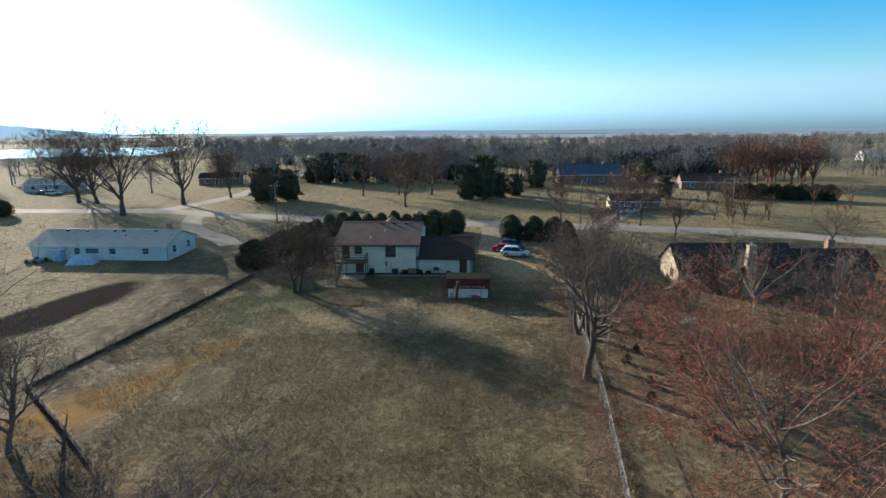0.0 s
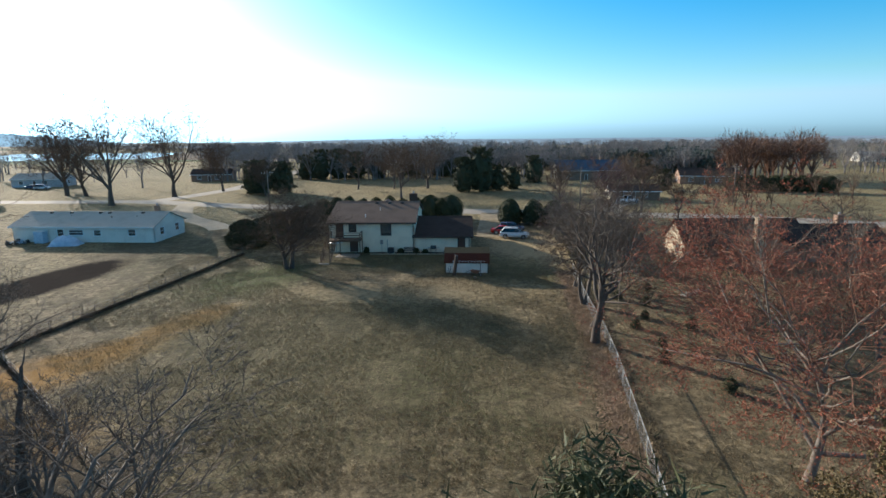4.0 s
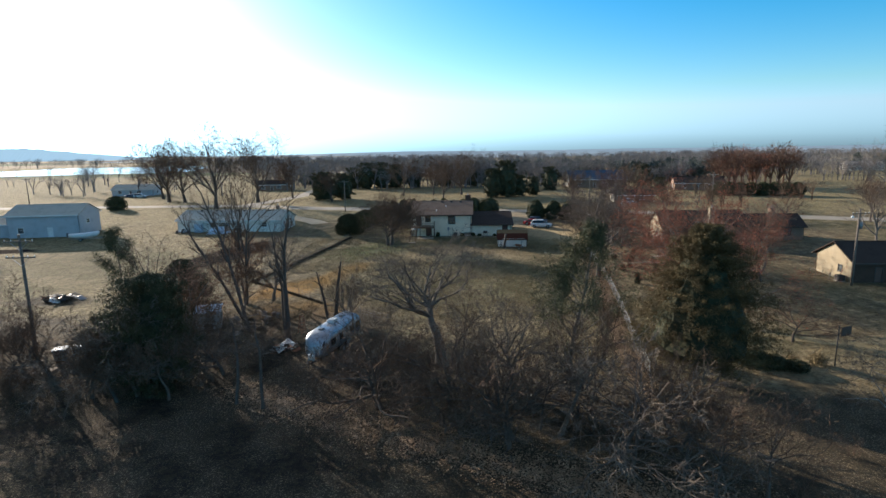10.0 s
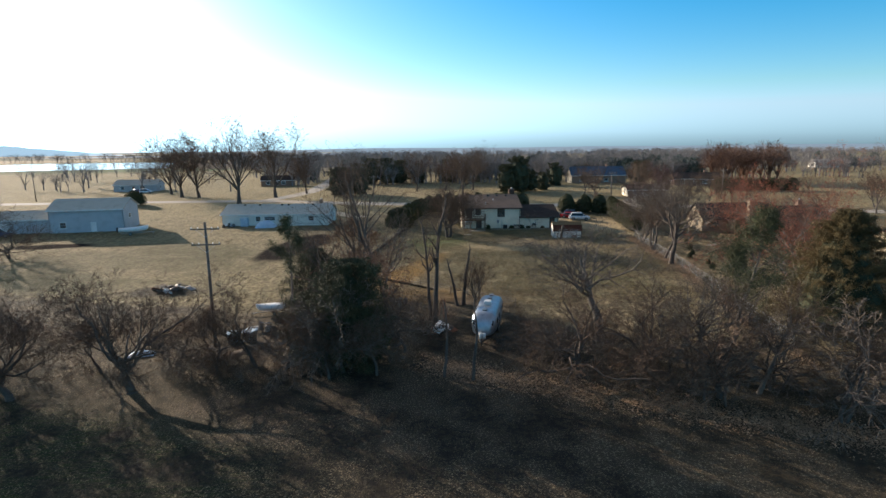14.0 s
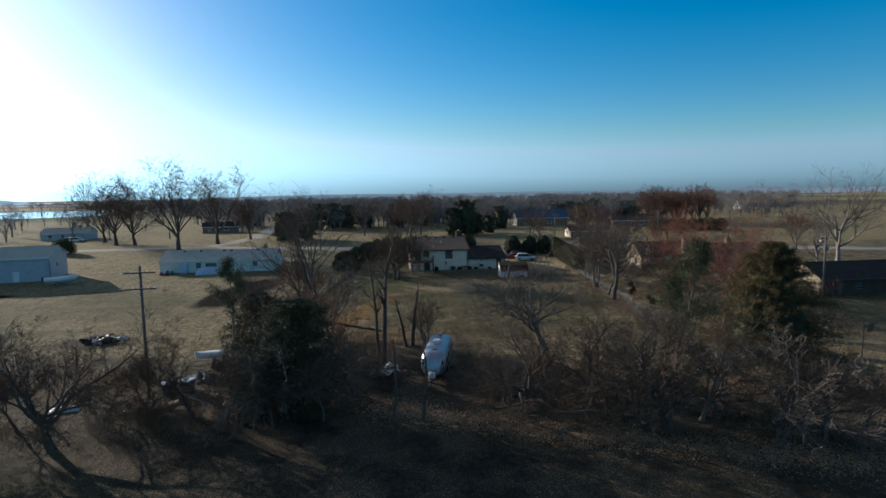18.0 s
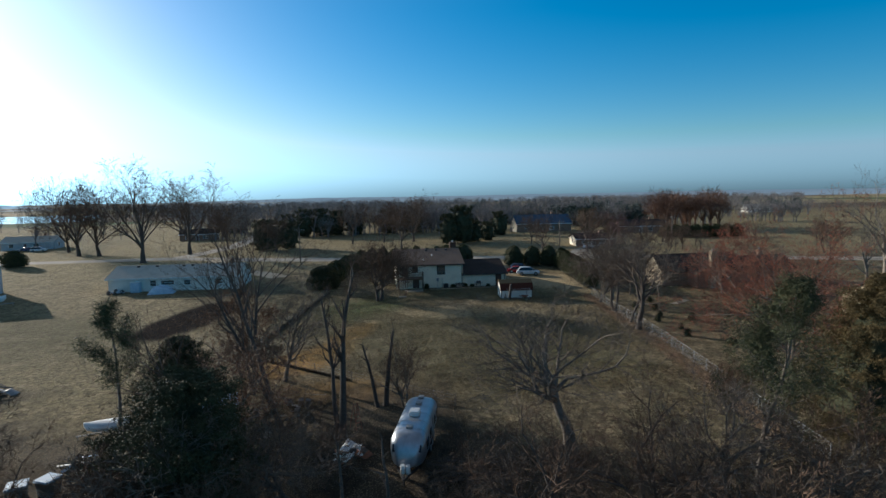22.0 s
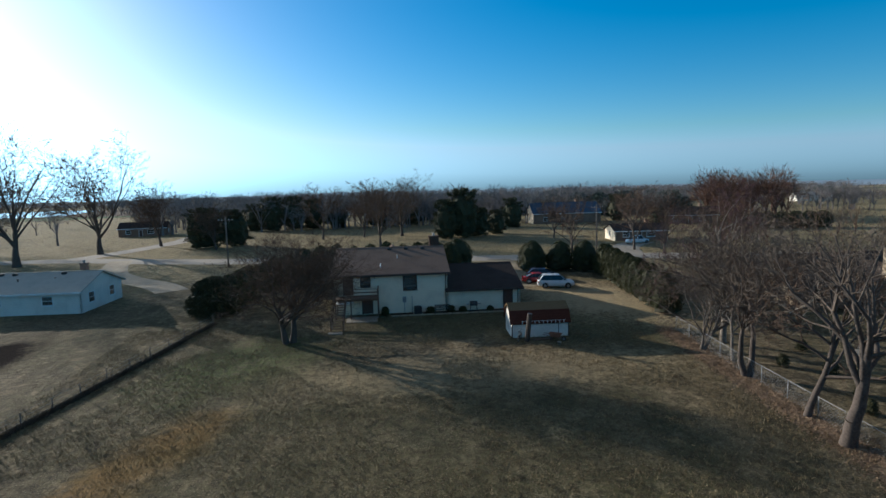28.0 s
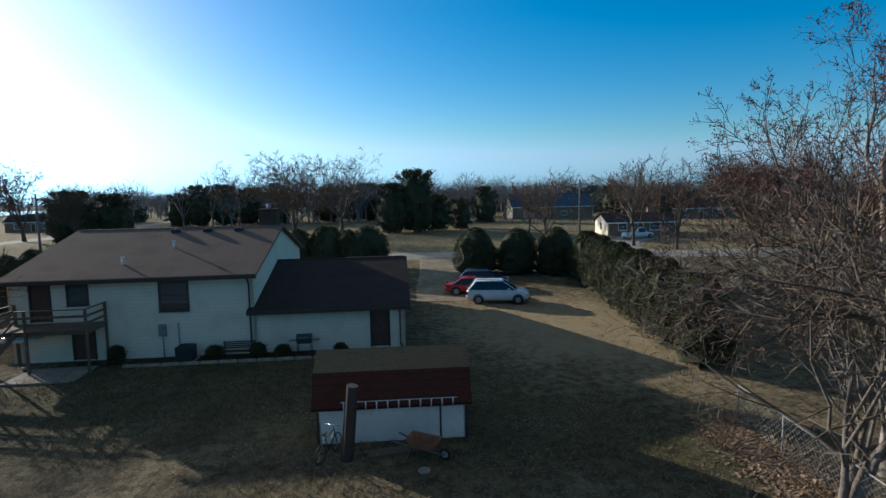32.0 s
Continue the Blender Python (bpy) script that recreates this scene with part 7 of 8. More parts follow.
def scatter(name, n, where, size, material, label, category, seed, per=1, stand=False):
    rng = np.random.default_rng(seed)
    P = []
    while len(P) < n:
        q = where(rng)
        if q is not None:
            P.append((q[0], q[1], gz(*q[:2]) + (0.02 if not stand else 0.0)))
    P = np.repeat(np.array(P), per, 0)
    m = len(P)
    a = rng.uniform(0, 2 * np.pi, m)
    s = size * rng.uniform(0.5, 1.5, m)
    E = np.stack((np.cos(a), np.sin(a), np.zeros(m)), -1)
    if stand:
        P = P + E * rng.uniform(0, size * 0.5, m)[:, None]
        D = np.stack((rng.normal(0, 0.45, m), rng.normal(0, 0.45, m), np.ones(m)), -1)
        V = np.stack((P - E * s[:, None] * 0.07, P + E * s[:, None] * 0.07, P + D * s[:, None]), 1)
    else:
        N = np.stack((-np.sin(a), np.cos(a), rng.normal(0, 0.25, m)), -1)
        V = np.stack((P - E * s[:, None] * 0.5, P + N * s[:, None] * 0.4, P + E * s[:, None] * 0.5, P - N * s[:, None] * 0.35 + np.array([0, 0, 0.02])), 1)
    k = 3 if stand else 4
    me = np_mesh(name, V.reshape(-1, 3), np.arange(m * k).reshape(-1, k))
    me.materials.append(material)
    return tagged(new(name, me), label, category, kind="stuff")


def along(path, width):
    P = np.array(path)
    L = np.cumsum([0] + [np.hypot(*(b - a)) for a, b in zip(P, P[1:])])

    def pick(rng):
        u = rng.uniform(0, L[-1])
        return np.interp(u, L, P[:, 0]) + rng.normal(0, width), np.interp(u, L, P[:, 1]) + rng.normal(0, width)
    return pick


def within(x0, x1, y0, y1, scale=0.12, cut=0.0, seed=0):
    def pick(rng):
        x, y = rng.uniform(x0, x1), rng.uniform(y0, y1)
        return (x, y) if noise.noise((x * scale, y * scale, seed)) > cut else None
    return pick


scatter("fallen_leaves", 14000, along([(6.2, 6.0), (8.3, 19), (10.3, 28.6), (12.3, 40), (13.3, 46), (14.6, 57), (16.2, 66)], 0.55), 0.1, LITTER_LEAF, "drift of brown fallen leaves along the fence", "leaves", 1)
scatter("fallen_leaves", 20000, along([(-26, 9.0), (-14, 2.6), (-1.5, -3.6), (12, -9)], 1.1), 0.12, LITTER_LEAF, "brown fallen leaves along the thicket edge", "leaves", 2)
scatter("dry_grass", 62000, within(-36, 13, 26, 78, 0.16, -0.12, 3), 0.15, STRAW_TUFT, "short dry grass tufts on the lawn", "grass", 3, 2, True)
scatter("dry_grass", 9000, within(-16, 44, 6, 32, 0.2, 0.05, 7), 0.15, STRAW_TUFT, "long dry grass in the back lots", "grass", 4, 3, True)
scatter("fallen_leaves", 26000, along([(x - 0.9, y) for x, y in FENCE_LINE], 0.55), 0.13, LITTER_LEAF, "orange-brown fallen leaves drifted along the chain-link fence", "leaves", 11)
scatter("dead_weeds", 2600, along([(x + 0.8, y) for x, y in FENCE_LINE], 0.25), 0.18, WEED_DARK, "dead weeds behind the chain-link fence", "weeds", 12, 2, True)
scatter("dead_weeds", 9500, along([(-28.9, 79.5), (-33.0, 61.0), (-37.0, 44.2)], 0.11), 0.25, WEED_DARK, "dead weeds grown through the old fence", "weeds", 5, 2, True)
scatter("dead_weeds", 2600, along([(-36.8, 44.0), (-28.2, 36.4), (-24.6, 33.1)], 0.09), 0.22, WEED_DARK, "dead weeds along the sagging fence", "weeds", 6, 2, True)

# thicket along the field edge and round the trailer
def edge_y(x):
    """The line of the thicket's field edge."""
    return 7.5 if x < -25 else 9.5 - 0.52 * (x + 25)


rng = random.Random(77)
for i in range(64):
    x = rng.uniform(-80, 8)
    y = edge_y(x) + rng.uniform(0.5, 7.5)
    if -24 < x < -15 or -62 < x < -37 or (x < -37 and i % 2):
        continue
    k = rng.randrange(7)
    bare_tree(x, y, rng.uniform(3.4, 8.2) * (0.7 if -27 < x < -8 else 1), ("gnarl", "oak", "gnarl", "lean", "crooked", "spread", "crooked")[k], 200 + k, "tangled leafless small tree in the thicket", 0.12, BARK_DARK, (TWIG_GREY, TWIG, TWIG)[k % 3], depth=3, share="thicket%d" % k, turn=rng.uniform(0, 360), stems=1 + (k == 3), tilt=(0.25 * (k - 3) / 3, 0.1), twig=0.013, group="thicket trees", light=k != 3)
for i in range(112):
    x = rng.uniform(-82, 11)
    y = edge_y(x) + rng.uniform(-0.3, 7.0)
    if -24 < x < -15 and y > 9.5 or (x < -37 and i % 2):
        continue
    bush(x, y, rng.uniform(0.9, 2.3) * (0.7 if x < -37 else 1), i % 8, "leafless tangled bush in the thicket", (TWIG, TWIG_GREY, TWIG)[i % 8 % 3], "thicket bushes", rng.uniform(0, 360))
for i in range(40):
    x, y = rng.uniform(-48, -34.5), rng.uniform(6.6, 12.5)
    bush(x, y, rng.uniform(1.0, 2.7), i % 8, "leafless tangled bush in the thicket", TWIG, "thicket bushes", rng.uniform(0, 360))
for i in range(22):
    x, y = rng.uniform(-72, -48), rng.uniform(6.0, 11.5)
    bush(x, y, rng.uniform(0.8, 1.9), i % 8, "leafless tangled bush in the thicket", TWIG, "thicket bushes", rng.uniform(0, 360))
for i in range(24):
    x, y = rng.uniform(-40, -26), rng.uniform(12, 32)
    bush(x, y, rng.uniform(1.0, 2.4), i % 8, "leafless tangled bush round the trailer lot", TWIG, "thicket bushes", rng.uniform(0, 360))
for x, y, H in ((-16.8, 13.5, 2.2), (-16.2, 16.0, 2.4), (-17.4, 10.8, 2.0), (-28.0, 52.0, 0.9), (-34.5, 52, 1.6), (-36.0, 47, 1.9), (21, 45, 1.6), (24, 52, 1.2), (20.0, 38, 1.8), (27, 58, 1.8), (33, 60, 1.5), (14.5, 66.0, 1.4), (13.6, 70, 0.9), (-62.0, 68.0, 1.2), (70, 118, 2.4), (30, 20, 1.6), (33.5, 9.5, 1.5), (15.5, -1.5, 1.6), (18.2, -3.0, 1.9), (22.4, 2.2, 1.3), (25.6, 0.6, 1.7), (30.5, 3.6, 1.6), (13.6, 3.8, 1.1)):
    bush(x, y, H, int(abs(x * 3)) % 8, "small leafless bush in the grass", TWIG, "", x * 77)
for x, y, H in ((17.2, 41.0, 0.9), (18.2, 44.0, 0.8), (17.6, 48.5, 0.9), (19.4, 51.0, 0.8), (21.0, 55.0, 1.0), (18.8, 57.0, 0.9), (22.5, 48.0, 1.1), (23.0, 60.0, 0.9), (19.6, 36.0, 1.0)):
    evergreen(x, y, H, H * 0.42, 15, "small rounded shrub in the neighbour's yard", CEDAR, "dome", 0.02, 260, 0.12, 4, "small_shrub", name="shrub", category="bush", turn=x * 99, core=0.8, group="small yard shrubs")


# ---- clutter ----
ladder = thing("step_ladder", -24.0, 22.0, "rusty red step ladder standing beside the silver trailer", "ladder", turn=35)
for sy in (-0.45, 0.45):
    for sx in (-0.22, 0.22):
        bm = bmesh.new()
        beam(bm, (sx * 1.25, sy, 0), (sx * 0.8, 0.0, 2.1), 0.05, 0.03)
        part("rail", bm, RUST, ladder)
for k in range(6):
    f = (k + 0.7) / 6.5
    bm = bmesh.new()
    beam(bm, (-0.26 + 0.08 * f, -0.45 * (1 - f), 2.1 * f), (0.26 - 0.08 * f, -0.45 * (1 - f), 2.1 * f), 0.1, 0.03)
    part("rung", bm, RUST, ladder)

cabinet = thing("storage_cabinet", -65.0, 89.0, "pale blue plastic storage cabinet against the ranch house", "cabinet", turn=-3.6)
bm = bmesh.new()
soft_box(bm, -0.8, 0.8, -0.5, 0.5, 0, 1.9, 0.04)
part("body", bm, TARP_BLUE, cabinet)
for sx in (-0.4, 0.4):
    bm = bmesh.new()
    soft_box(bm, sx - 0.37, sx + 0.37, -0.54, -0.503, 0.1, 1.8, 0.015)
    part("door", bm, TARP_BLUE, cabinet)
bm = bmesh.new()
soft_box(bm, -0.88, 0.88, -0.58, 0.58, 1.904, 2.02, 0.03)
part("lid", bm, PLASTIC_WHITE, cabinet)

# basketball hoop and dry ornamental grass in the far yard
goal = thing("basketball_hoop", 24.0, 12.3, "basketball hoop with dark backboard on a thin pole", "basketball hoop", turn=20)
bm = bmesh.new()
rod(bm, (0, 0, -0.2), (0, 0, 3.6), 0.055, 0.045, 10)
part("pole", bm, BLACK, goal)
bm = bmesh.new()
soft_box(bm, -0.6, 0.6, -0.62, -0.58, 2.9, 3.7, 0.015)
board = part("backboard", bm, TRIM_DARK, goal)
for z in (3.1, 3.6):
    bm = bmesh.new()
    beam(bm, (0, 0, z - 0.2), (0, -0.58, z), 0.05, 0.05)
    part("bracket", bm, BLACK, goal)
bm = bmesh.new()
hoop(bm, pose(0, -0.87, 3.05), 0.23, 0.012)
part("rim", bm, RUST, board)
for x, y, k in ((22.8, 12.6, 1.0), (42.0, 24.5, 1.0), (20.9, 13.1, 0.7)):
    clump = thing("ornamental_grass", x, y, "dry straw-coloured clump of ornamental grass", "grass")
    r2 = random.Random(int(x * 10))
    pts = [(r2.gauss(0, 0.3) * k, r2.gauss(0, 0.3) * k, 0.1 + 0.8 * r2.random() * k) for _ in range(120)]
    part("blades", tufts("blades", pts, 0.6 * k, 6, int(x), 0, 0.4, 0.03), STRAW_TUFT, clump)

def heap(x, y, seed, label, n, reach, mats, name="junk_pile", drums=True):
    """A pile of boards, sheets and drums."""
    h = thing(name, x, y, label, "junk pile")
    r = random.Random(seed)
    for i in range(n):
        bm = bmesh.new()
        px, py, pz = r.gauss(0, reach * 0.4), r.gauss(0, reach * 0.4), r.uniform(0.05, 0.5)
        kind = r.random()
        t = bmesh.new()
        if kind < 0.45:
            soft_box(t, -r.uniform(0.4, 1.3), r.uniform(0.4, 1.3), -0.1, 0.1, -0.02, 0.02, 0.008, 1)
            nm = "board"
        elif kind < 0.75 or not drums:
            k = r.uniform(0.3, 0.8)
            fold = [(-k + 2 * k * a / 8, 0.03 * (a % 2)) for a in range(9)]
            loft(t, [[(u, y, z) for u, z in fold] + [(u, y, z + 0.012) for u, z in reversed(fold)] for y in (-k * 0.7, k * 0.7)])
            nm = "sheet"
        else:
            bmesh.ops.create_cone(t, cap_ends=True, segments=12, radius1=0.25, radius2=0.25, depth=0.7)
            nm = "drum"
        pour(bm, t, pose(px, py, pz, r.uniform(-35, 35), r.uniform(-25, 25), r.uniform(0, 180)))
        part(nm, bm, r.choice(mats), h)


heap(-59.0, 36.0, 1, "dark scrap heap with a few white sheets on the lawn", 44, 2.2, (BLACK, WOOD_GREY, RUST, BLACK, PLASTIC_WHITE, BLACK, WOOD_GREY, STEEL), drums=False)
heap(-43.0, 19.5, 2, "heap of pale sheets and boards in the thicket", 9, 1.3, (WOOD_GREY, STEEL, TARP_BLUE, WOOD_GREY))
heap(-24.4, 17.6, 3, "heap of rusty scrap and boards beside the trailer", 18, 1.5, (RUST, WOOD_GREY, PLASTIC_WHITE, BLACK))
heap(-45.4, 12.6, 4, "scattered pale scrap at the thicket edge", 12, 3.4, (PLASTIC_WHITE, WOOD_GREY, WOOD_GREY, WOOD_GREY), drums=False)
heap(-68.3, 87.9, 5, "garden clutter behind the ranch house", 20, 1.7, (PLASTIC_WHITE, BLACK, TARP_BLUE, WOOD_GREY))
heap(-30.0, 26.0, 6, "fallen limbs and boards in the trailer lot", 20, 4.0, (WOOD_GREY, BARK_PALE, WOOD_GREY))


brush = thing("brush_pile", -16.4, 13.2, "dark heap of cut branches behind the silver trailer", "brush pile")
r3 = random.Random(9)
for i in range(34):
    a, o = r3.uniform(-0.5, 0.5) + math.pi * (i % 2), r3.uniform(0.0, 1.3)
    p = Vector((o * math.cos(a * 3), o * math.sin(a * 3), r3.uniform(0.0, 0.9)))
    segs, d = [], Vector((math.cos(a), math.sin(a) * 0.7, r3.uniform(-0.1, 0.45))).normalized()
    for j in range(5):
        d = (d + Vector((r3.gauss(0, 0.14), r3.gauss(0, 0.14), -0.1))).normalized()
        q = p + d * 0.55
        q.z = max(q.z, 0.03)
        segs.append((p, q, 0.045 - 0.007 * j, 0.038 - 0.007 * j, 5))
        for _ in range(3):
            e = aside(r3, d, r3.uniform(25, 60))
            w = q + e * r3.uniform(0.3, 0.8)
            w.z = max(w.z, 0.02)
            segs.append((q, w, 0.012, 0.006, 3))
        p = q
    part("branch", tubes("branch", segs), BARK_DARK, brush)


def tarp(x, y, sx, sy, h, turn, material, label):
    o = thing("tarpaulin", x, y, label, "tarpaulin", turn=turn)
    bm = bmesh.new()
    n = 14
    g = [[bm.verts.new((sx * (i / n - 0.5), sy * (j / n - 0.5), -0.03 + h * max(0, (1 - (2 * i / n - 1) ** 2) * (1 - (2 * j / n - 1) ** 2)) ** 0.7 * (1 + 0.35 * noise.noise((i * 0.5, j * 0.5, x))))) for j in range(n + 1)] for i in range(n + 1)]
    for i in range(n):
        for j in range(n):
            bm.faces.new((g[i][j], g[i + 1][j], g[i + 1][j + 1], g[i][j + 1])).smooth = True
    part("cover", bm, material, o)


tarp(-59.8, 87.2, 4.6, 2.6, 1.5, 5, TARP_BLUE, "pale blue tarpaulin over a heap behind the ranch house")
boat(-43.2, 24.6, 196, "small white boat half hidden behind the thicket").scale = (0.56, 0.7, 0.7)


def tub(x, y, turn, material, label):
    """A square plastic tub with a rim and a lid."""
    t = thing("storage_tub", x, y, label, "tub", turn=turn)
    bm = bmesh.new()
    loft(bm, [[(r * sx, r * sy, z) for sx, sy in ((-1, -1), (1, -1), (1, 1), (-1, 1))] for r, z in ((0.42, 0), (0.5, 0.95), (0.55, 0.95), (0.55, 1.02))])
    part("tub", bm, material, t)
    bm = bmesh.new()
    soft_box(bm, -0.57, 0.57, -0.57, 0.57, 1.024, 1.1, 0.03)
    part("lid", bm, TARP_BLUE, t)


tub(-44.6, 15.6, 20, TARP_BLUE, "pale blue plastic tub at the thicket edge")
tub(-43.1, 16.1, 65, TARP_BLUE, "pale blue plastic tub among dry weeds")
tarp(-52.1, 13.3, 2.6, 1.3, 0.35, 12, TARP_BLUE, "pale blue sheet lying at the thicket edge")


def box_shed(x, y, turn):
    s = thing("small_shed", x, y, "small grey metal shed in the trailer lot", "shed", turn=turn)
    bm = bmesh.new()
    wall_panel(bm, pose(-1.2, -1.0, 0), 2.4, 1.9, 0.05, [(0.8, 1.6, 0.02, 1.7)])
    wall_panel(bm, pose(1.2, 1.0, 0, 0, 0, 180), 2.4, 1.9, 0.05, [])
    wall_panel(bm, pose(-1.2, 1.0, 0, 0, 0, -90), 2.0, 1.9, 0.05, [])
    wall_panel(bm, pose(1.2, -1.0, 0, 0, 0, 90), 2.0, 1.9, 0.05, [])
    part("wall", bm, STEEL, s)
    bm = bmesh.new()
    slope(bm, -1.35, 1.35, -1.15, 1.88, 1.15, 2.15, 0.06)
    part("roof", bm, TARP_BLUE, s)


box_shed(-34.7, 24.5, 15)
mail = thing("mailbox", 11.8, 106.3, "mailbox on a post beside the driveway", "mailbox")
bm = bmesh.new()
box(bm, -0.05, 0.05, -0.05, 0.05, -0.3, 1.05)
part("post", bm, WOOD_GREY, mail)
bm = bmesh.new()
soft_box(bm, -0.1, 0.1, -0.25, 0.25, 1.05, 1.28, 0.06, 3)
part("box", bm, STEEL, mail)

# ---- woods and distance ----
def wood_tree(seed, limbs=15, twigs=15, girth=1.0):
    """A light leafless tree for the distance: trunk, limbs and a rounded crown of fine tapering twigs."""
    rng = random.Random(seed)
    fork = rng.uniform(1.8, 3.0)
    wide, mid, tall = rng.uniform(3.4, 4.8), rng.uniform(5.6, 6.2), rng.uniform(3.4, 4.2)
    segs, blades = [(Vector((0, 0, -0.3)), Vector((0, 0, fork)), 0.26, 0.2, 4)], []
    lobes = [(aside(rng, UP, rng.uniform(0, 110)), rng.uniform(0.8, 1.12)) for _ in range(9)]

    def crown(r, low=100):
        d = aside(rng, UP, math.degrees(math.acos(1 - rng.random() * (1 - math.cos(radians(low))))))
        r *= max((k for e, k in lobes if d.dot(e) > 0.8), default=0.88)
        return d, Vector((d.x * wide * r, d.y * wide * r, mid + d.z * tall * r))

    for i in range(limbs):
        d, q = crown(rng.uniform(0.7, 0.95), 85)
        p = Vector((0, 0, fork - rng.uniform(0, 0.5)))
        m = p.lerp(q, 0.5) + Vector((0, 0, 0.5))
        segs += [(p, m, 0.12, 0.07, 3), (m, q, 0.07, 0.02, 3)]
    for i in range(limbs * twigs):
        d, b = crown(rng.random() ** 0.45)
        e = (aside(rng, d, rng.uniform(0, 70)) + UP * 0.35).normalized()
        w = aside(rng, e, 90) * rng.uniform(0.025, 0.045) * girth
        t = b + e * rng.uniform(0.7, 1.6)
        blades += [(b - w)[:], (b + w)[:], t[:]]
    me = tubes("t", segs)
    v = np.empty(len(me.vertices) * 3, np.float32)
    me.vertices.foreach_get("co", v)
    f = np.empty(len(me.loops), np.int32)
    me.loops.foreach_get("vertex_index", f)
    bpy.data.meshes.remove(me)
    v, f = v.reshape(-1, 3), f.reshape(-1, 4)
    tri = np.concatenate((f[:, (0, 1, 2)], f[:, (0, 2, 3)], np.arange(len(blades)).reshape(-1, 3) + len(v)))
    V = np.concatenate((v, np.array(blades)))
    V *= 10.0 / V[:, 2].max()
    return V, tri


def woods(name, n, where, H, seed, material, label, limbs=15, twigs=15, girth=1.0):
    """Many small leafless trees as one mesh."""
    rng = np.random.default_rng(seed)
    kinds = [wood_tree(seed * 10 + k, limbs, twigs, girth) for k in range(6)]
    V, F, base, made = [], [], 0, 0
    while made < n:
        q = where(rng)
        if q is None:
            continue
        v, f = kinds[made % 6]
        a, s, wide = rng.uniform(0, 6.28), H / 10 * rng.uniform(0.6, 1.2), rng.uniform(0.85, 1.3)
        c, d = math.cos(a) * s * wide, math.sin(a) * s * wide
        V.append(np.stack((v[:, 0] * c - v[:, 1] * d + q[0], v[:, 0] * d + v[:, 1] * c + q[1], v[:, 2] * s + gz(q[0], q[1])), -1))
        F.append(f + base)
        base += len(v)
        made += 1
    me = np_mesh(name, np.concatenate(V), np.concatenate(F), False)
    me.materials.append(material)
    return tagged(new(name, me), label, "woods", kind="stuff")


def belt(x0, x1, y0, y1, keep=0.0, seed=0, scale=0.012):
    def pick(rng):
        y = y0 + (y1 - y0) * rng.random() ** 1.4
        k = y / y0
        x = rng.uniform(x0 * k, x1 * k)
        return (x, y) if noise.noise((x * scale, y * scale, seed)) > keep else None
    return pick


def hedgerows(rows, slope, depth, keep=0.0, seed=0):
    """Tree lines along field edges: rows of y with the span of x, at a common slant, broken by gaps."""
    def pick(rng):
        y, x0, x1 = rows[rng.integers(len(rows))]
        x = rng.uniform(x0, x1)
        return (x, y + slope * x + rng.normal(0, depth)) if noise.noise((x * 0.012, y * 0.05, seed)) > keep else None
    return pick


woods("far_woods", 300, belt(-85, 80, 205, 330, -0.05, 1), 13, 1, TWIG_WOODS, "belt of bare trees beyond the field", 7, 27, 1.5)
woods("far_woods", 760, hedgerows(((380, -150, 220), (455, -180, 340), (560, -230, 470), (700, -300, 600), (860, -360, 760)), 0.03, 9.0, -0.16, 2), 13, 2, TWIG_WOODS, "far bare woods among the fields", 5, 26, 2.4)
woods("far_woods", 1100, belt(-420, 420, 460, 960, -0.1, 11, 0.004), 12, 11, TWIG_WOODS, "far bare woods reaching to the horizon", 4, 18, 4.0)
woods("red_woods", 20, belt(96, 128, 186, 212, -1, 3), 16.5, 3, TWIG_RED_FAR, "stand of reddish bare trees beyond the hedge", 12, 50, 1.2)
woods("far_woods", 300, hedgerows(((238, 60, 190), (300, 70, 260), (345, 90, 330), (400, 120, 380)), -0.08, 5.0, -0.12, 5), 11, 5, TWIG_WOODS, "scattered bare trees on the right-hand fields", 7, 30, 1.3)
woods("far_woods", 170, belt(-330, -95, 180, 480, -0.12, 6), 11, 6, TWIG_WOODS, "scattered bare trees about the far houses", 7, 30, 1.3)
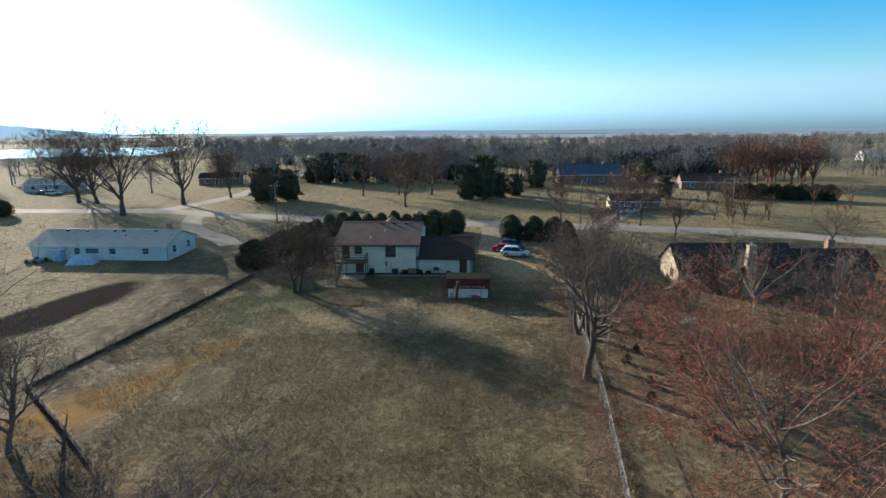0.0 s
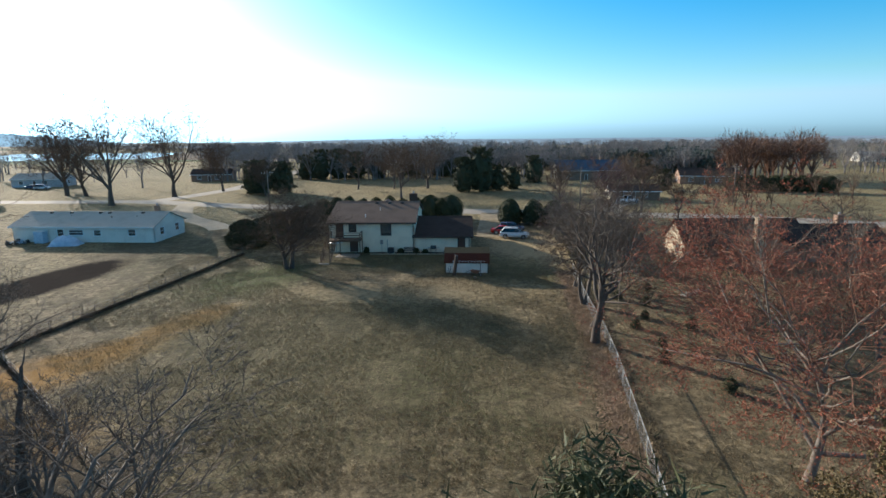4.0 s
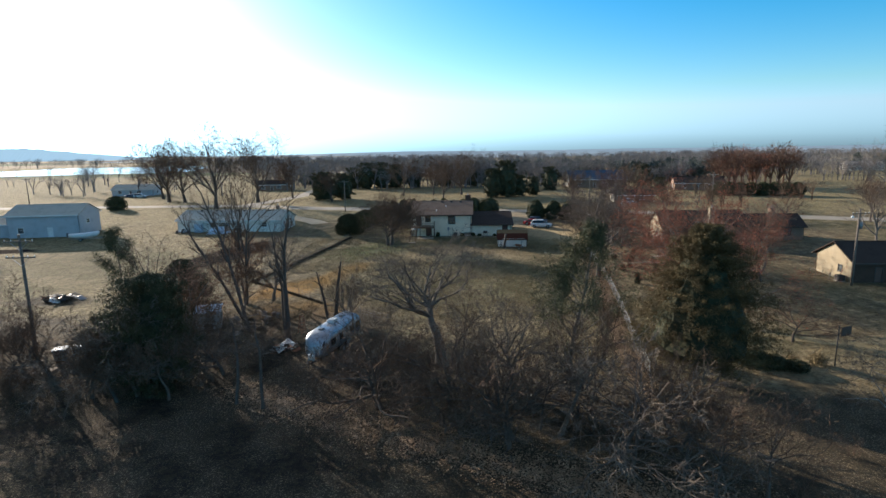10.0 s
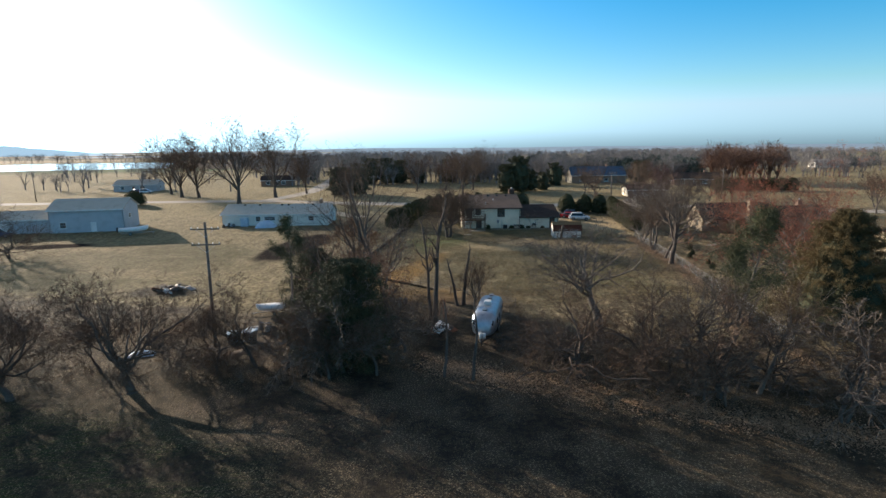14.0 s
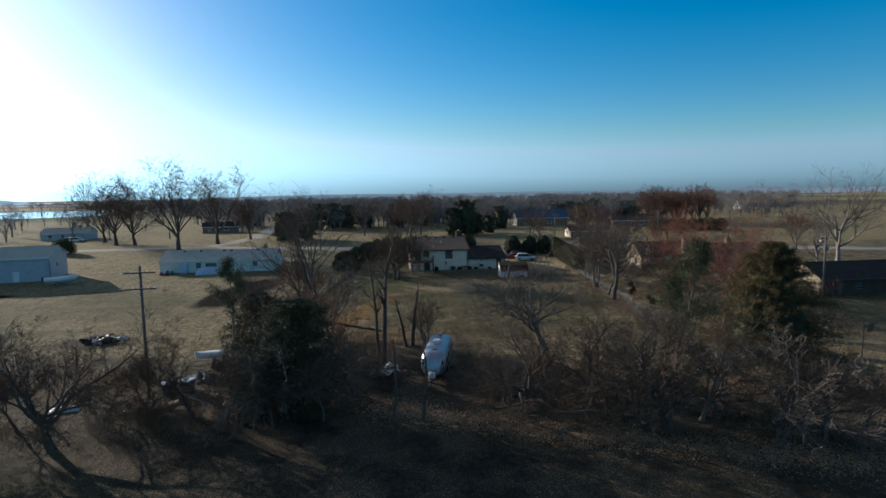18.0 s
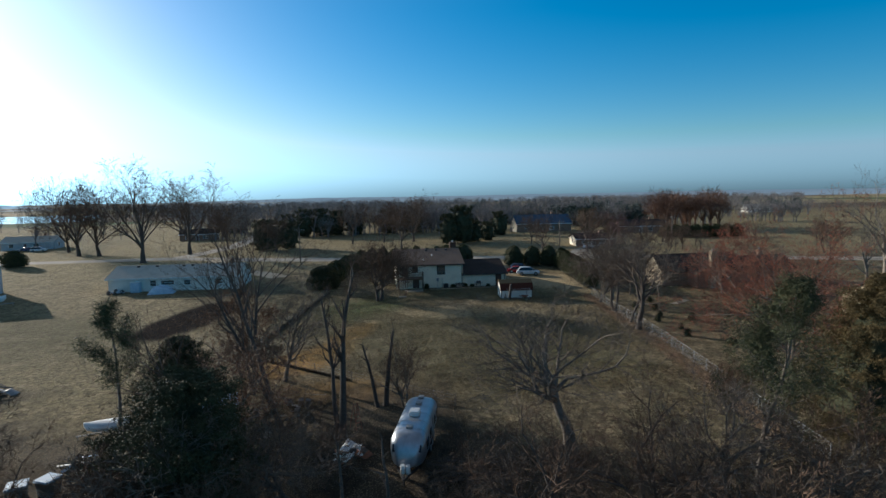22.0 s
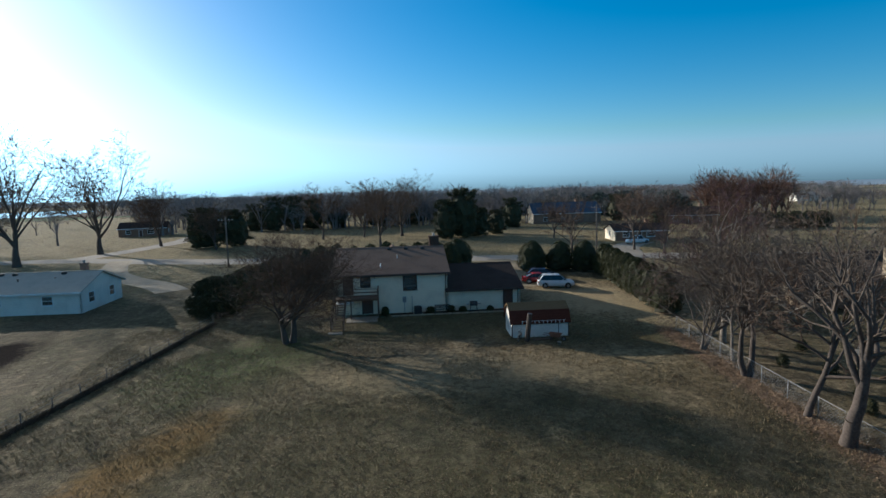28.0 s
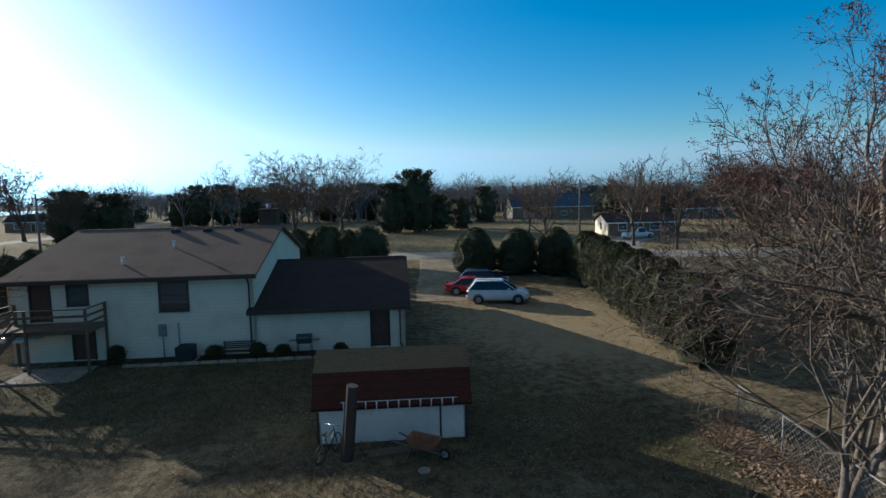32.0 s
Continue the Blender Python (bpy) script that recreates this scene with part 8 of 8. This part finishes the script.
woods("street_trees", 16, belt(58, 90, 118, 160, -0.2, 7, 0.05), 8, 7, TWIG, "small bare trees in the yards across the street", 9, 40)


def dark_belt(name, n, where, seed, label):
    rng = np.random.default_rng(seed)
    pts = []
    r2 = random.Random(seed)
    made = 0
    while made < n:
        q = where(rng)
        if q is None:
            continue
        H, R = rng.uniform(5, 10), rng.uniform(2.2, 4)
        pts += [(x + q[0], y + q[1], z + gz(q[0], q[1])) for x, y, z in cone_points(r2, H, R, 0.1, 170, "egg")]
        made += 1
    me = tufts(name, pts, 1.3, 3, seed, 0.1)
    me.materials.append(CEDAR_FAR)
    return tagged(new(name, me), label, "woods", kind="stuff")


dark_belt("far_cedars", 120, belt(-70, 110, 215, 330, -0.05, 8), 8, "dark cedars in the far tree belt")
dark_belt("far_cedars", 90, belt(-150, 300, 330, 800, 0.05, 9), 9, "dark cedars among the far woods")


def ridge(name, x0, x1, y, h, seed, material, label):
    """A far low line of hills and woods, a plain backdrop."""
    bm = bmesh.new()
    n = 160
    top, low, back = [], [], []
    for i in range(n + 1):
        x = x0 + (x1 - x0) * i / n
        e = min(1, 4 * i / n, 4 * (1 - i / n))
        z = 1.0 + e * h * (0.9 + 0.25 * noise.noise((i * 0.045, seed, 0)) + 0.06 * noise.noise((i * 0.35, seed, 3)) + 0.03 * noise.noise((i * 1.3, seed, 5)))
        top.append(bm.verts.new((x, y, max(1.5, z))))
        low.append(bm.verts.new((x, y - 60, -2)))
        back.append(bm.verts.new((x, y + 200, -2)))
    for i in range(n):
        bm.faces.new((low[i], low[i + 1], top[i + 1], top[i]))
        bm.faces.new((top[i], top[i + 1], back[i + 1], back[i]))
    return tagged(part(name, bm, material, None), label, "hills", kind="structure")


# backdrops that glow in the colour of haze
ridge("backdrop_hill", -3000, -1000, 1900, 52, 1, FAR_HILL, "distant wooded hill glowing haze blue")
ridge("backdrop_woods", -1600, 4200, 2600, 19, 2, FAR_WOOD, "distant line of woods glowing haze blue")
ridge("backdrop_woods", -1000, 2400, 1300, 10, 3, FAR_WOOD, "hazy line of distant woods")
